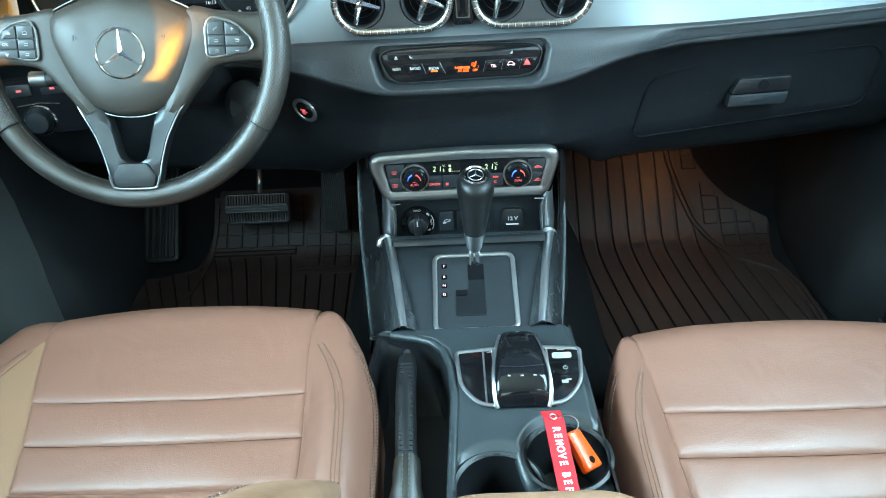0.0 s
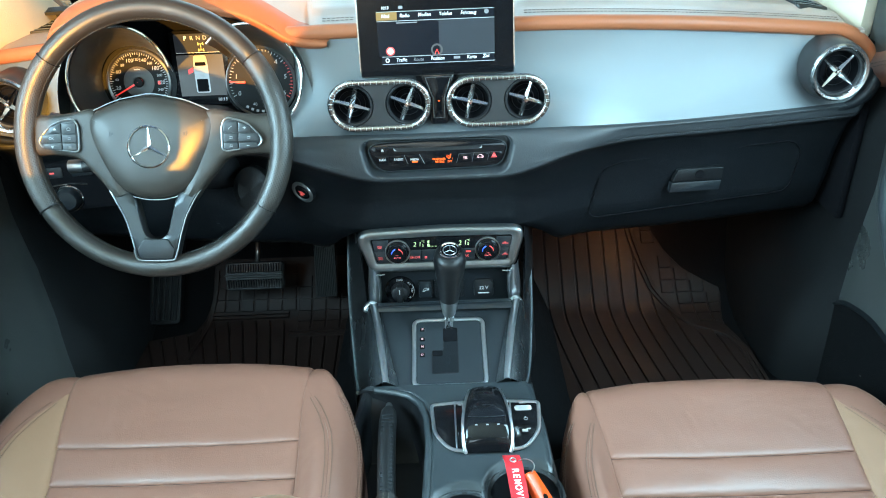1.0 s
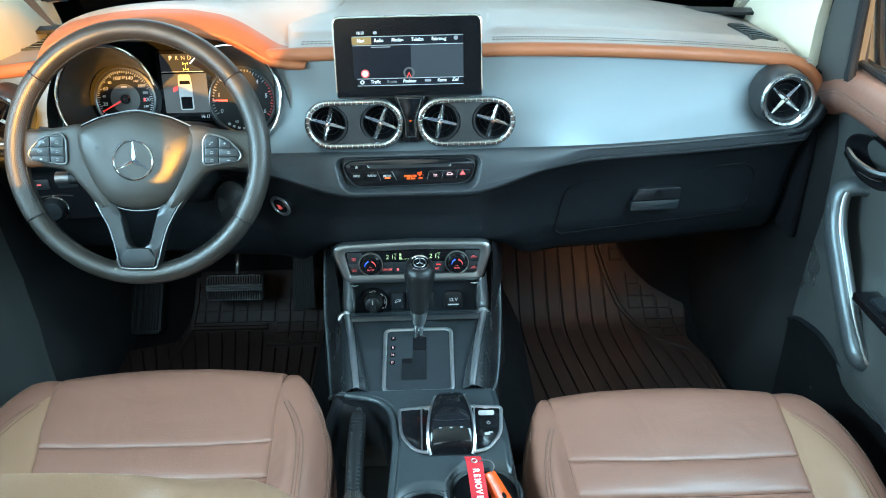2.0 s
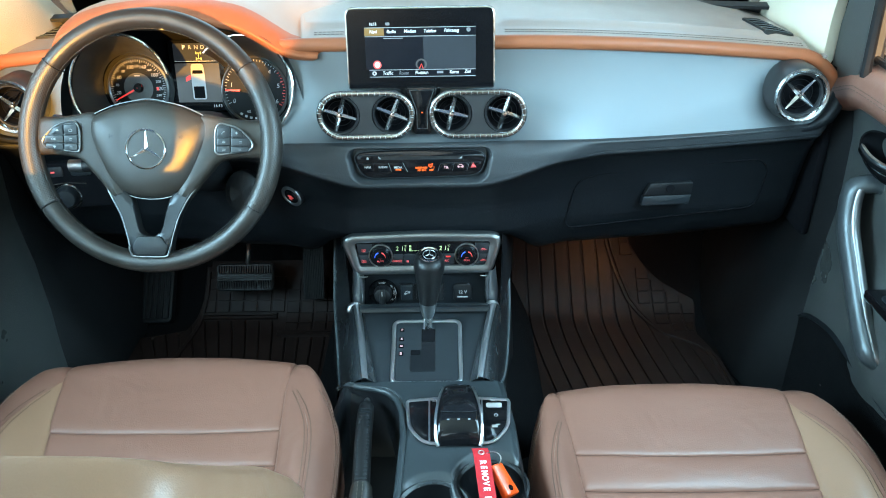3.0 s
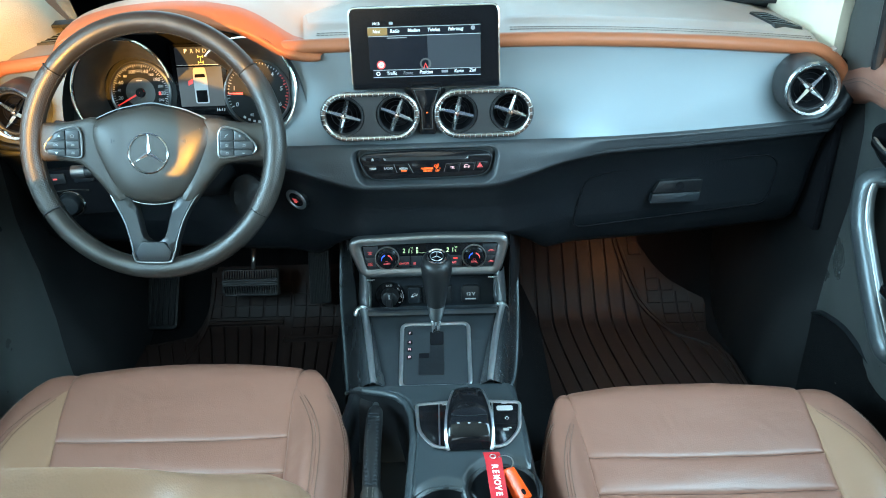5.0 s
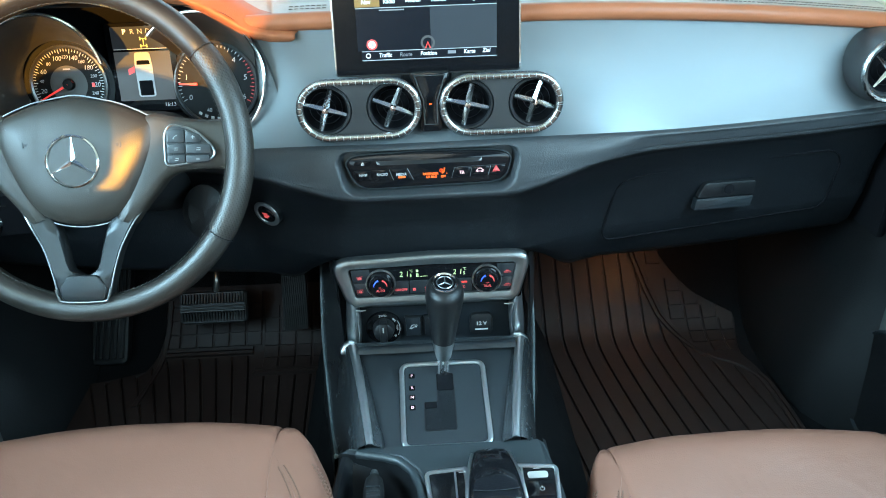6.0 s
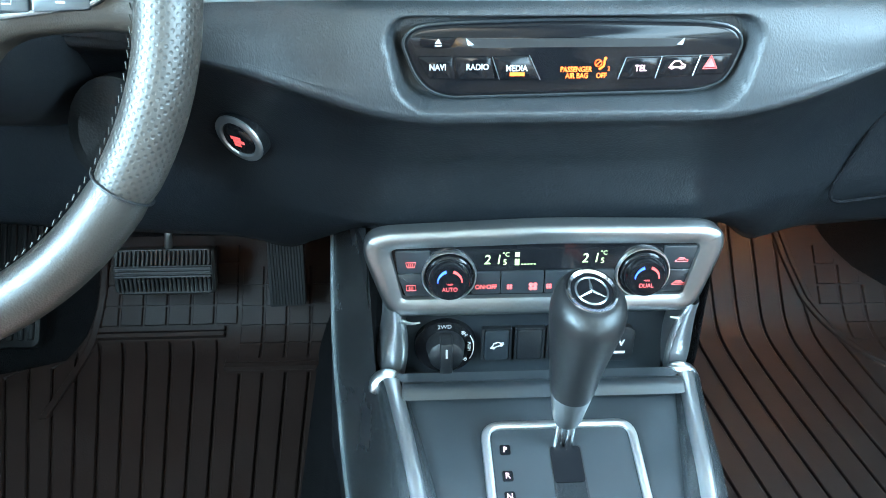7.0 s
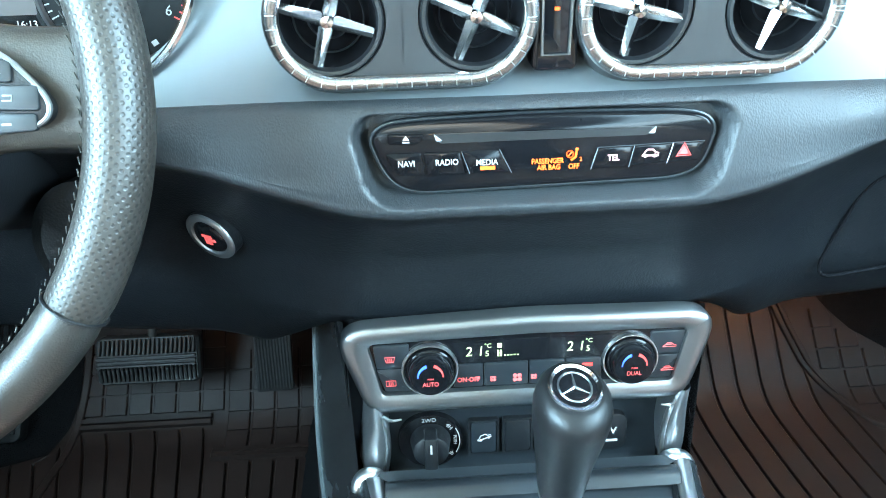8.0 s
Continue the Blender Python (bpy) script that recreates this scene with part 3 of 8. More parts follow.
# black lower dash
def lower_profile(x):
    a = abs(x)
    w = 1 - smooth(0.12, 0.31, a)          # 1 in the middle, 0 at the sides
    s = panel_y(min(a, 0.70))
    yb = panel_point(min(a, 0.70), 0)[0]
    zc = lerp(0.549, 0.519, 1 - smooth(0.085, 0.235, a))
    zb = panel_foot(min(a, 0.70))
    yc = lerp(yb + 0.002, 0.956, w)
    yl = lerp(s + 0.022, 1.000, 1 - smooth(0.10, 0.28, a))
    pts = [(yb + 0.004, zb + 0.002), (yb - 0.006, zb - 0.003), (lerp(yb - 0.005, 0.963, w), 0.568), (lerp(yb - 0.003, 0.957, w), lerp(0.557, 0.545, w)),
           (yc - 0.001, zc + 0.008), (yc, zc), (lerp(yc, yl, 0.30), zc - 0.014), (lerp(yc, yl, 0.68), lerp(zc, 0.40, 0.32)), (yl, 0.455), (yl + 0.010, 0.405)]
    tail = smooth(0.13, 0.22, a)
    pts += [(yl + lerp(0.02, 0.03, tail), lerp(0.395, 0.350, tail)), (yl + lerp(0.06, 0.05, tail), lerp(0.39, 0.332, tail)), (1.40, 0.34), (1.68, 0.42)]
    return pts


def radio_dip(x, z):
    """How deep the radio's recess is pressed into the dash."""
    dx, dz = abs(x + 0.0008) - 0.0960 - 0.22 * (z - 0.555), abs(z - 0.5530) - 0.0105
    d = math.hypot(max(dx, 0), max(dz, 0)) + min(max(dx, dz), 0) - 0.0135
    return 0.021 * (1 - smooth(-0.002, 0.005, d))


bm = bmesh.new()
rows = []
for i in range(561):
    x = -0.79 + 1.535 * i / 560
    p = lower_profile(x)
    q = [v for v in smooth_line([(y, z, 0) for y, z in p[:10]], 110)]
    tail = 0.05 * smooth(0.70, 0.75, x + 0.014 if x > 0 else -x - 0.045)
    rows.append([(x, v[0] + tail + (radio_dip(x, v[1]) if v[1] > 0.516 else 0), v[1]) for v in q] + [(x, y + tail, z) for y, z in p[10:]])
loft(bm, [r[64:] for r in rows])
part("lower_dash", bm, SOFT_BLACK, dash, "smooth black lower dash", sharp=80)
# The lip is set paler than the lower dash beneath the crease.
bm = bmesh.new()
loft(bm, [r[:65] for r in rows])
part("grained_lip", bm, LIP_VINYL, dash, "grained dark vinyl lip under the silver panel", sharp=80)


def lower_y(x, z):
    q = smooth_line([(y, zz, 0) for y, zz in lower_profile(x)[:10]], 54)
    best = min(range(1, len(q)), key=lambda i: abs(q[i][1] - z))
    return q[best][0]


# black border that curls up round the panel's end, and the plate that closes the dash towards the door
for sd, sh in ((1, 0.0), (-1, LEFT)):
    bm = bmesh.new()
    line = [Vector(v) for v in smooth_line([(sd * 0.570 + sh, 1.062, 0.564), (sd * 0.655 + sh, 1.068, 0.568), (sd * 0.694 + sh, 1.080, 0.580), (sd * 0.713 + sh, 1.090, 0.603), (sd * 0.718 + sh, 1.094, 0.622)], 20)]
    sweep(bm, line, [lerp(0.0015, 0.0125, min(1, k / 11)) for k in range(21)], 12)
    part("end_border", bm, SOFT_BLACK, dash, "black border round the panel's end")
    bm = bmesh.new()
    box(bm, sd * 0.712 + sh, sd * 0.728 + sh, 1.105, 1.42, 0.34, 0.668, 0.006)
    part("end_plate", bm, DARK_CAVITY, dash)

# glove box lid: its outline as a narrow groove line, and the latch
lid = rounded([(0.255, 0.382), (0.272, 0.487), (0.31, 0.497), (0.60, 0.506), (0.628, 0.48), (0.625, 0.395)], 0.022)
bm = bmesh.new()
sweep(bm, [(x, lower_y(x, z) - 0.0002, z) for x, z in lid], 0.0016, 6, closed=True)
glove = part("glove_box_lid", bm, DARK_CAVITY, dash, "black glove box lid line")
bm = bmesh.new()
gm = facing(0.441, 1.069, 0.450, 0, 4)
prism(bm, rounded([(-0.047, -0.002), (-0.037, 0.021), (0.041, 0.021), (0.040, -0.002)], 0.004), -0.006, 0.004, 0.0015, gm)
latch = part("latch", bm, HARD_BLACK, glove, "black latch with a keyhole")
bm = bmesh.new()
prism(bm, rounded([(-0.050, -0.022), (-0.047, -0.004), (0.041, -0.004), (0.037, -0.022)], 0.003), -0.010, 0.003, 0.002, gm @ rx(-6))
part("latch_flap", bm, SATIN_DARK, glove)
bm = bmesh.new()
lathe(bm, [(0.0005, 0.0045), (0.0035, 0.0045), (0.0075, 0.0052), (0.0080, 0.003)], 20, gm @ tr(0, 0.010, 0))
part("lock", bm, DARK_CAVITY, glove)

# start button on the black dash
sm = facing(-0.2275, 1.036, 0.4715, -15, -30) @ tr(0, 0, 0.005)
start = thing("start_button", (-0.229, 1.036, 0.471), "round start button in a chrome ring with red print", "button")
bm = bmesh.new()
lathe(bm, [(0.0215, -0.020), (0.0212, -0.0012), (0.0206, -0.0006)], 36, sm)
part("collar", bm, SOFT_BLACK, start)
bm = bmesh.new()
lathe(bm, [(0.0209, -0.0008), (0.0206, 0.0006), (0.0190, 0.0016), (0.0158, 0.0014), (0.0145, 0.0)], 36, sm)
part("bezel", bm, RAIL_SILVER, start)
bm = bmesh.new()
lathe(bm, [(0.0005, 0.0018), (0.012, 0.0018), (0.0145, 0.0), (0.0145, -0.008)], 36, sm)
part("cap", bm, GLOSS_BLACK, start)
bm = bmesh.new()
bar(bm, -0.001, 0.002, 0.009, 0.0026, sm, 0.0021)
bar(bm, 0.001, -0.0012, 0.010, 0.0026, sm, 0.0021)
bar(bm, -0.001, -0.0044, 0.006, 0.0026, sm, 0.0021)
part("print", bm, RED_GLOW, start)


# ---- air vents ----
def nozzle(parent, m, r, tilt, arm=0.30):
    bm = bmesh.new()
    lathe(bm, [(0.0005, -0.019), (r * 0.8, -0.019), (r * 0.93, -0.010), (r * 0.97, 0.0), (r * 1.04, 0.0012), (r * 1.12, 0.0)], 36, m)
    nz = part("nozzle", bm, DARK_CAVITY, parent)
    bm = bmesh.new()
    for q in (0.42, 0.70):
        lathe(bm, [(r * q - 0.0006, -0.010), (r * q, -0.0085), (r * q + 0.0006, -0.010)], 32, m)
    part("vane_ring", bm, HARD_BLACK, nz)
    bm = bmesh.new()
    lathe(bm, [(0.94 * r, -0.002), (r * 0.99, 0.002), (r * 1.06, 0.0022), (r * 1.10, 0.0)], 36, m)
    part("rim", bm, HARD_BLACK, nz)
    bm = bmesh.new()
    star_shape(bm, r * 0.92, 4, m, 0.000, arm, 0.0050, tilt, 0.17)
    lathe(bm, [(0.0004, 0.0062), (r * 0.12, 0.0055), (r * 0.15, 0.001)], 16, m)
    part("star", bm, CHROME, nz, "chrome four-armed vent star")


def stadium(w, h, n=10):
    return rrect(w, h, h / 2 * 0.999, n)


for cx, t0, t1 in ((-0.0840, 73, 67), (0.0930, 77, 72)):
    pod = thing("air_vent", (cx, 1.0, 0.592), "twin round air vent in a chrome oval surround", "air vent", "centre air vents")
    m = facing(cx, 0.977, 0.6348, 1) @ Matrix.Diagonal((0.985, 0.985, 1, 1))
    so = stadium(0.156, 0.079)
    bm = bmesh.new()
    W2, H2 = 0.075, 0.0365
    for side in (-1, 1):
        inner_, outer_ = [], []
        for k in range(64):
            a = 2 * math.pi * k / 64
            ca, sa = math.cos(a), math.sin(a)
            c0 = side * 0.0425
            # walk out from the nozzle's middle to the half oval's edge
            r = 0.0
            while r < 0.12:
                px, py = c0 + ca * r, sa * r
                over = max(abs(px) - (W2 - H2), 0)
                if math.hypot(over, py) > H2 or px * side < 0:
                    break
                r += 0.0004
            outer_.append((c0 + ca * r, sa * r, 0.0))
            inner_.append((c0 + ca * 0.0335, sa * 0.0335, 0.0))
        dish = [(lerp(x, c0, 0.06), lerp(y, 0, 0.06), -0.006) for x, y, z in inner_]
        loft(bm, [outer_, inner_, dish], close_v=True, m=m)
    part("surround", bm, VENT_GREY, pod, "satin grey vent surround")
    bm = bmesh.new()
    # the shell droops below the ring and slopes down behind it
    loft(bm, [[(x * 1.01, y * (1 - k) if y > 0 else y * (1 + dn / 0.0395), h) for x, y in so] for h, k, dn in ((-0.050, 0.42, 0.013), (-0.026, 0.25, 0.012), (-0.014, 0.13, 0.0100), (-0.006, 0.04, 0.0050), (0.002, 0.0, 0.0))], close_v=True, m=m)
    part("shell", bm, VENT_GREY, pod)
    bm = bmesh.new()
    ring_of(bm, inset(so, 0.0035), 0.0046, m, 0.003, 10, 0.9)
    cr = part("chrome_ring", bm, VENT_CHROME, pod)
    pts = inset(so, 0.0035)
    per = 0
    for i in range(len(pts)):
        a, b = Vector(pts[i]), Vector(pts[(i + 1) % len(pts)])
        L = (b - a).length
        while per < L:
            p = a + (b - a) * (per / L)
            ang = math.degrees(math.atan2((b - a).y, (b - a).x))
            bm = bmesh.new()
            box(bm, -0.00022, 0.00022, -0.0022, 0.0026, 0.0060, 0.0071, 0, m @ tr(p.x, p.y, 0) @ rz(ang))
            part("index_mark", bm, BRIGHT_TRIM, cr)
            per += 0.0088
        per -= L
    for dx, tw in ((-0.0425, t0), (0.0425, t1)):
        nozzle(pod, m @ tr(dx, 0, -0.001), 0.0295, tw)

# glossy black piece between the two vents
bm = bmesh.new()
mid = thing("vent_divider", (0.0055, 1.0, 0.59), "gloss black divider between the air vents", "trim piece")
prism(bm, rounded([(-0.026, 0.040), (-0.012, 0.0), (-0.014, -0.036), (0.014, -0.036), (0.012, 0.0), (0.026, 0.040)], 0.006), -0.03, -0.004, 0.002, facing(0.0048, 0.976, 0.6368, 3))
part("body", bm, GLOSS_BLACK, mid)
bm = bmesh.new()
sweep(bm, [(-0.019, 0.036, -0.003), (-0.0085, 0.004, -0.003), (-0.008, -0.026, -0.003), (0.008, -0.026, -0.003), (0.0085, 0.004, -0.003), (0.019, 0.036, -0.003)], 0.0011, 6, closed=True, m=facing(0.0048, 0.976, 0.6368, 3))
part("outline", bm, SATIN_SILVER, mid)
bm = bmesh.new()
bar(bm, 0.0, 0.0, 0.003, 0.002, facing(0.0048, 0.976, 0.6368, 3), -0.0035)
part("lamp", bm, AMBER_GLOW, mid)

for sd in (1, -1):
    vx = 0.634 if sd > 0 else 0.683
    m = facing(sd * (vx - 0.008), 1.038, 0.637, 4, -1 * sd) @ Matrix.Diagonal((0.955, 0.955, 1, 1))
    vent = thing("side_air_vent", (sd * vx, 1.06, 0.59), "round side air vent with a chrome ring and star", "air vent", "side air vents")
    bm = bmesh.new()
    lathe(bm, [(0.0520, -0.090), (0.0505, -0.03), (0.0480, -0.006), (0.0455, 0.001)], 48, m)
    part("barrel", bm, VENT_GREY, vent, "satin grey vent barrel")
    bm = bmesh.new()
    lathe(bm, [(0.0455, -0.002), (0.0463, 0.004), (0.0438, 0.0075), (0.040, 0.006), (0.0375, 0.001), (0.037, -0.006)], 48, m)
    part("chrome_ring", bm, VENT_CHROME, vent)
    nozzle(vent, m @ tr(0, 0, -0.004), 0.0350, 50, 0.17)

# defroster grilles in the top pad
BASE = {1: [(0.580, 1.231), (0.618, 1.251), (0.660, 1.183), (0.596, 1.152)], -1: [(0.672, 1.372), (0.735, 1.352), (0.742, 1.240), (0.676, 1.250)]}
for sd in (1, -1):
    gr = thing("defroster_grille", (sd * 0.60, 1.17, 0.70), "black side defroster grille with slanted slats", "grille", "defroster grilles")
    base = BASE[sd]
    bm = bmesh.new()
    out = rounded([(sd * x, y) for x, y in base], 0.006)
    loft(bm, [[(x, y, top_z(x, y) - 0.001) for x, y in inset(out, -0.002)], [(x, y, top_z(x, y) + 0.0036) for x, y in out], [(x, y, top_z(x, y) + 0.0036) for x, y in inset(out, 0.003)], [(x, y, top_z(x, y) + 0.001) for x, y in inset(out, 0.004)]], close_v=True)
    part("grille_frame", bm, HARD_BLACK, gr)
    bm = bmesh.new()
    hollow = inset(out, 0.003)
    mx, my = sum(p[0] for p in hollow) / len(hollow), sum(p[1] for p in hollow) / len(hollow)
    loft(bm, [[(lerp(x, mx, s), lerp(y, my, s), top_z(lerp(x, mx, s), lerp(y, my, s)) + 0.0022) for x, y in hollow] for s in (0, 0.2, 0.4, 0.6, 0.8, 0.98)], close_v=True)
    part("grille_floor", bm, DARK_CAVITY, gr)
    for k in range(5):
        u = (k + 0.75) / 5.4
        a = Vector((lerp(base[0][0], base[3][0], u), lerp(base[0][1], base[3][1], u), 0))
        b = Vector((lerp(base[1][0], base[2][0], u), lerp(base[1][1], base[2][1], u), 0))
        a, b = a.lerp(b, 0.06), a.lerp(b, 0.94)
        bm = bmesh.new()
        pts = [Vector((sd * p.x, p.y, top_z(p.x, p.y) + 0.0030)) for p in (a, a.lerp(b, 0.5), b)]
        sweep(bm, pts, 0.0008, 6)
        part("slat", bm, HANDLE_GREY, gr)

# ---- centre console ----
con = thing("centre_console", (0, 0.8, 0.0), "black centre console with silver climate surround and chrome rails", "console")


def gate_z(y):
    return 0.257 + 0.196 * (min(y, 0.87) - 0.775) + 0.06 * max(0, y - 0.87)


def flank(y):
    """Half widths and heights of the console at y: rail, lip, foot."""
    w = curve_at([(0.45, 0.150), (0.70, 0.140), (0.78, 0.130), (0.88, 0.143), (0.98, 0.158), (1.12, 0.176), (1.25, 0.182)], y)
    z = curve_at([(0.45, 0.252), (0.78, 0.250), (0.88, 0.268), (0.98, 0.30), (1.06, 0.335), (1.12, 0.35), (1.25, 0.36)], y)
    return w, z


# outer edge of the flanks, from under the dash down and back to the deck's corner
def rail_x(y):
    return curve_at([(0.775, 0.101), (0.87, 0.118), (0.965, 0.134), (1.0, 0.138)], y)


EDGE = [(0.172, 1.155, 0.33), (0.172, 1.147, 0.315), (0.173, 1.087, 0.225), (0.170, 1.050, 0.140), (0.160, 0.980, 0.122), (0.143, 0.880, 0.170), (0.129, 0.790, 0.240)]
INNER = [(0.139, 1.012, 0.402), (0.138, 1.002, 0.385), (0.136, 0.985, 0.300), (0.134, 0.972, 0.255), (0.127, 0.905, 0.262), (0.118, 0.830, 0.246), (0.112, 0.775, 0.236)]
for sd in (1, -1):
    eo = smooth_line([(sd * x - (0.012 if sd > 0 else 0.008), y, z) for x, y, z in EDGE], 36)
    ei = smooth_line([(sd * x, y, z) for x, y, z in INNER], 36)
    bm = bmesh.new()
    rows = []
    for p, q in zip(ei, eo):
        row = []
        for k in range(13):
            t = k / 12
            v = p.lerp(q, t)
            row.append(v + Vector((0, 0, -0.004)) * math.sin(math.pi * t))
        rows.append(row)
    loft(bm, rows)
    part("flank", bm, GUNMETAL, con, "satin gunmetal console flank", sharp=80)
    bm = bmesh.new()
    sweep(bm, eo, 0.0032, 8)
    part("edge_strip", bm, HANDLE_GREY, con, "grey satin edge strip")
    bm = bmesh.new()
    loft(bm, [[p, p + Vector((sd * 0.004, 0.004, -0.02)), Vector((p.x + sd * 0.02, p.y + 0.02, 0.0))] for p in eo])
    part("side_skirt", bm, HARD_BLACK, con, "black plastic console side")
    bm = bmesh.new()
    rows = []
    for k in range(14):
        y = lerp(0.36, 0.790, k / 13)
        w, z = flank(y)
        rows.append([(sd * (w - 0.004), y, z), (sd * w, y, z - 0.004), (sd * (w + 0.003), y, z - 0.03), (sd * (w + 0.012), y, 0.5 * z), (sd * (w + 0.030), y, 0.0)])
    loft(bm, rows)
    part("side_skirt", bm, HARD_BLACK, con, "black plastic console side")

# upper deck round the gate, rising to the pocket
bm = bmesh.new()
rows = []
for k in range(33):
    y = lerp(0.765, 0.975, k / 32)
    g = gate_z(min(y, 0.965))
    w = rail_x(y) - 0.004
    rows.append([(x * w, y, g) for x in (-1, -0.8, -0.5, 0, 0.5, 0.8, 1)])
loft(bm, rows)
part("deck", bm, DECK_METAL, con, "dark satin metallic deck", sharp=70)

# pocket with the switches, behind the lever
bm = bmesh.new()
w = 0.113
sec = [(0.940, 0.286), (0.949, 0.292), (0.960, 0.286), (0.978, 0.258), (0.994, 0.258), (1.000, 0.276), (1.001, 0.335), (0.975, 0.345)]
loft(bm, [[(x, p[0], p[1]) for p in smooth_line([(a, b, 0) for a, b in sec], 28)] for x in (-w, -0.06, 0.0, 0.06, w)])
part("switch_pocket", bm, SATIN_DARK, con, "black recessed switch pocket")

# tower behind the climate panel
bm = bmesh.new()
rows = []
for y, wd, zt in ((0.962, 0.118, 0.352), (0.985, 0.132, 0.385), (1.0, 0.139, 0.404), (1.03, 0.146, 0.402), (1.12, 0.165, 0.40), (1.25, 0.178, 0.40)):
    rows.append([(-wd - 0.002, y, 0.26), (-wd, y, zt - 0.02), (-wd + 0.012, y, zt - 0.002), (0, y, zt), (wd - 0.012, y, zt - 0.002), (wd, y, zt - 0.02), (wd + 0.002, y, 0.26)])
loft(bm, rows[2:])
part("tower", bm, HARD_BLACK, con)
# silver surround of the climate panel
CM = facing(0, 0.982, 0.380, 9)
outer = rounded([(-0.1425, 0.0235), (-0.131, 0.0350), (0, 0.0395), (0.127, 0.0365), (0.137, 0.0245), (0.119, -0.0375), (-0.122, -0.0375)], [0.018, 0.016, 0.02, 0.016, 0.018, 0.016, 0.016], 5)
inner = rounded([(-0.1190, 0.0175), (-0.1165, 0.0200), (0, 0.0225), (0.1135, 0.0205), (0.1160, 0.0180), (0.1070, -0.0215), (-0.1105, -0.0215)], [0.003] * 7, 5)
bm = bmesh.new()
n = len(outer)
rows = [[(x, y, -0.012) for x, y in outer], [(x, y, 0.001) for x, y in outer], [(x, y, 0.004) for x, y in inset(outer, 0.003)],
        [(lerp(a[0], b[0], 0.55), lerp(a[1], b[1], 0.55), 0.0045) for a, b in zip(outer, inner)], [(x, y, 0.0015) for x, y in inset(inner, -0.0012)], [(x, y, -0.004) for x, y in inner]]
loft(bm, rows, close_v=True, m=CM)
surround = part("climate_surround", bm, SATIN_SILVER, con, "satin silver climate surround", sharp=50)
# legs from the surround down beside the pocket to the highlight beads
for sd in (1, -1):
    bm = bmesh.new()
    rows = []
    rim_line = [(sd * 0.098, 0.9660, 0.3440), (sd * 0.106, 0.9662, 0.3430)]
    for k in range(13):
        v = k / 12
        z = lerp(0.350, 0.268, v)
        y = lerp(0.973, 0.986, v)
        xo, xi = lerp(0.1235, 0.1315, smooth(0, 1, v)), lerp(0.113, 0.109, math.sin(math.pi * v))
        rows.append([(sd * xi, y + 0.026, z), (sd * xi, y + 0.004, z), (sd * (xi + 0.004), y, z), (sd * (xo - 0.004), y, z), (sd * xo, y + 0.004, z), (sd * (xo + 0.004), y + 0.020, z)])
    loft(bm, rows)
    part("surround_leg", bm, RAIL_SILVER, con, sharp=60)
    # Bright tube stands in for the highlight on the leg's rounded inner edge.
    bm = bmesh.new()
    rim_line += [(r[1][0] + sd * 0.0012, r[1][1] - 0.0015, r[1][2]) for r in rows[2:]]
    sweep(bm, smooth_line(rim_line, 30), [0.0006 + 0.0019 * min(1, k / 8) for k in range(31)], 8)
    part("highlight_edge", bm, BRIGHT_TRIM, con)
    # bead, added as the highlight at the joint, and rail
    bm = bmesh.new()
    sweep(bm, smooth_line([(sd * 0.114 - 0.003, 0.979, 0.275), (sd * 0.121 - 0.003, 0.975, 0.279), (sd * 0.129 - 0.003, 0.971, 0.278), (sd * 0.135 - 0.003, 0.963, 0.272)], 10), [0.0028, 0.0040, 0.0052, 0.0062, 0.0070, 0.0076, 0.0078, 0.0074, 0.0066, 0.0050, 0.003], 12)
    part("highlight_bead", bm, BRIGHT_TRIM, con)
    bm = bmesh.new()
    rows = []
    for k in range(19):
        v = k / 18
        y = lerp(0.965, 0.775, v)
        g = gate_z(y)
        xa = lerp(0.114, 0.073, v ** 0.9)
        xb = lerp(0.135, 0.117, v ** 0.9)
        up = 0.0045 + 0.010 * math.sin(math.pi * min(1, v * 0.62))
        rows.append([(sd * (xa - 0.001), y, g + 0.0005), (sd * (xa + 0.0005), y, g + 0.3 * up), (sd * lerp(xa, xb, 0.10), y, g + 0.55 * up), (sd * lerp(xa, xb, 0.25), y, g + 0.80 * up), (sd * lerp(xa, xb, 0.42), y, g + up), (sd * lerp(xa, xb, 0.58), y, g + 0.93 * up), (sd * lerp(xa, xb, 0.74), y, g + 0.65 * up), (sd * lerp(xa, xb, 0.88), y, g + 0.1 * up), (sd * xb, y, g - 0.9 * up), (sd * (xb + 0.002), y, g - 0.02)])
    loft(bm, rows)
    rail = part("satin_rail", bm, GUNMETAL, con, "satin gunmetal rail beside the gate", sharp=60)
    # Paler strip along the crest puts the rail's highlight into its colour.
    bm = bmesh.new()
    crest = [Vector(r[4]) for r in rows]
    loft(bm, [[p + Vector((sd * dx * lerp(1.0, 0.75, k / 18), 0, dz)) for dx, dz in ((-0.0080, -0.0036), (-0.0066, -0.0008), (-0.0030, 0.0014), (0.0020, 0.0016), (0.0052, 0.0002), (0.0064, -0.0030))] for k, p in enumerate(crest)])
    part("rail_highlight", bm, RAIL_SILVER, rail, "paler strip on the rail's crest, its highlight put into colour", sharp=60)

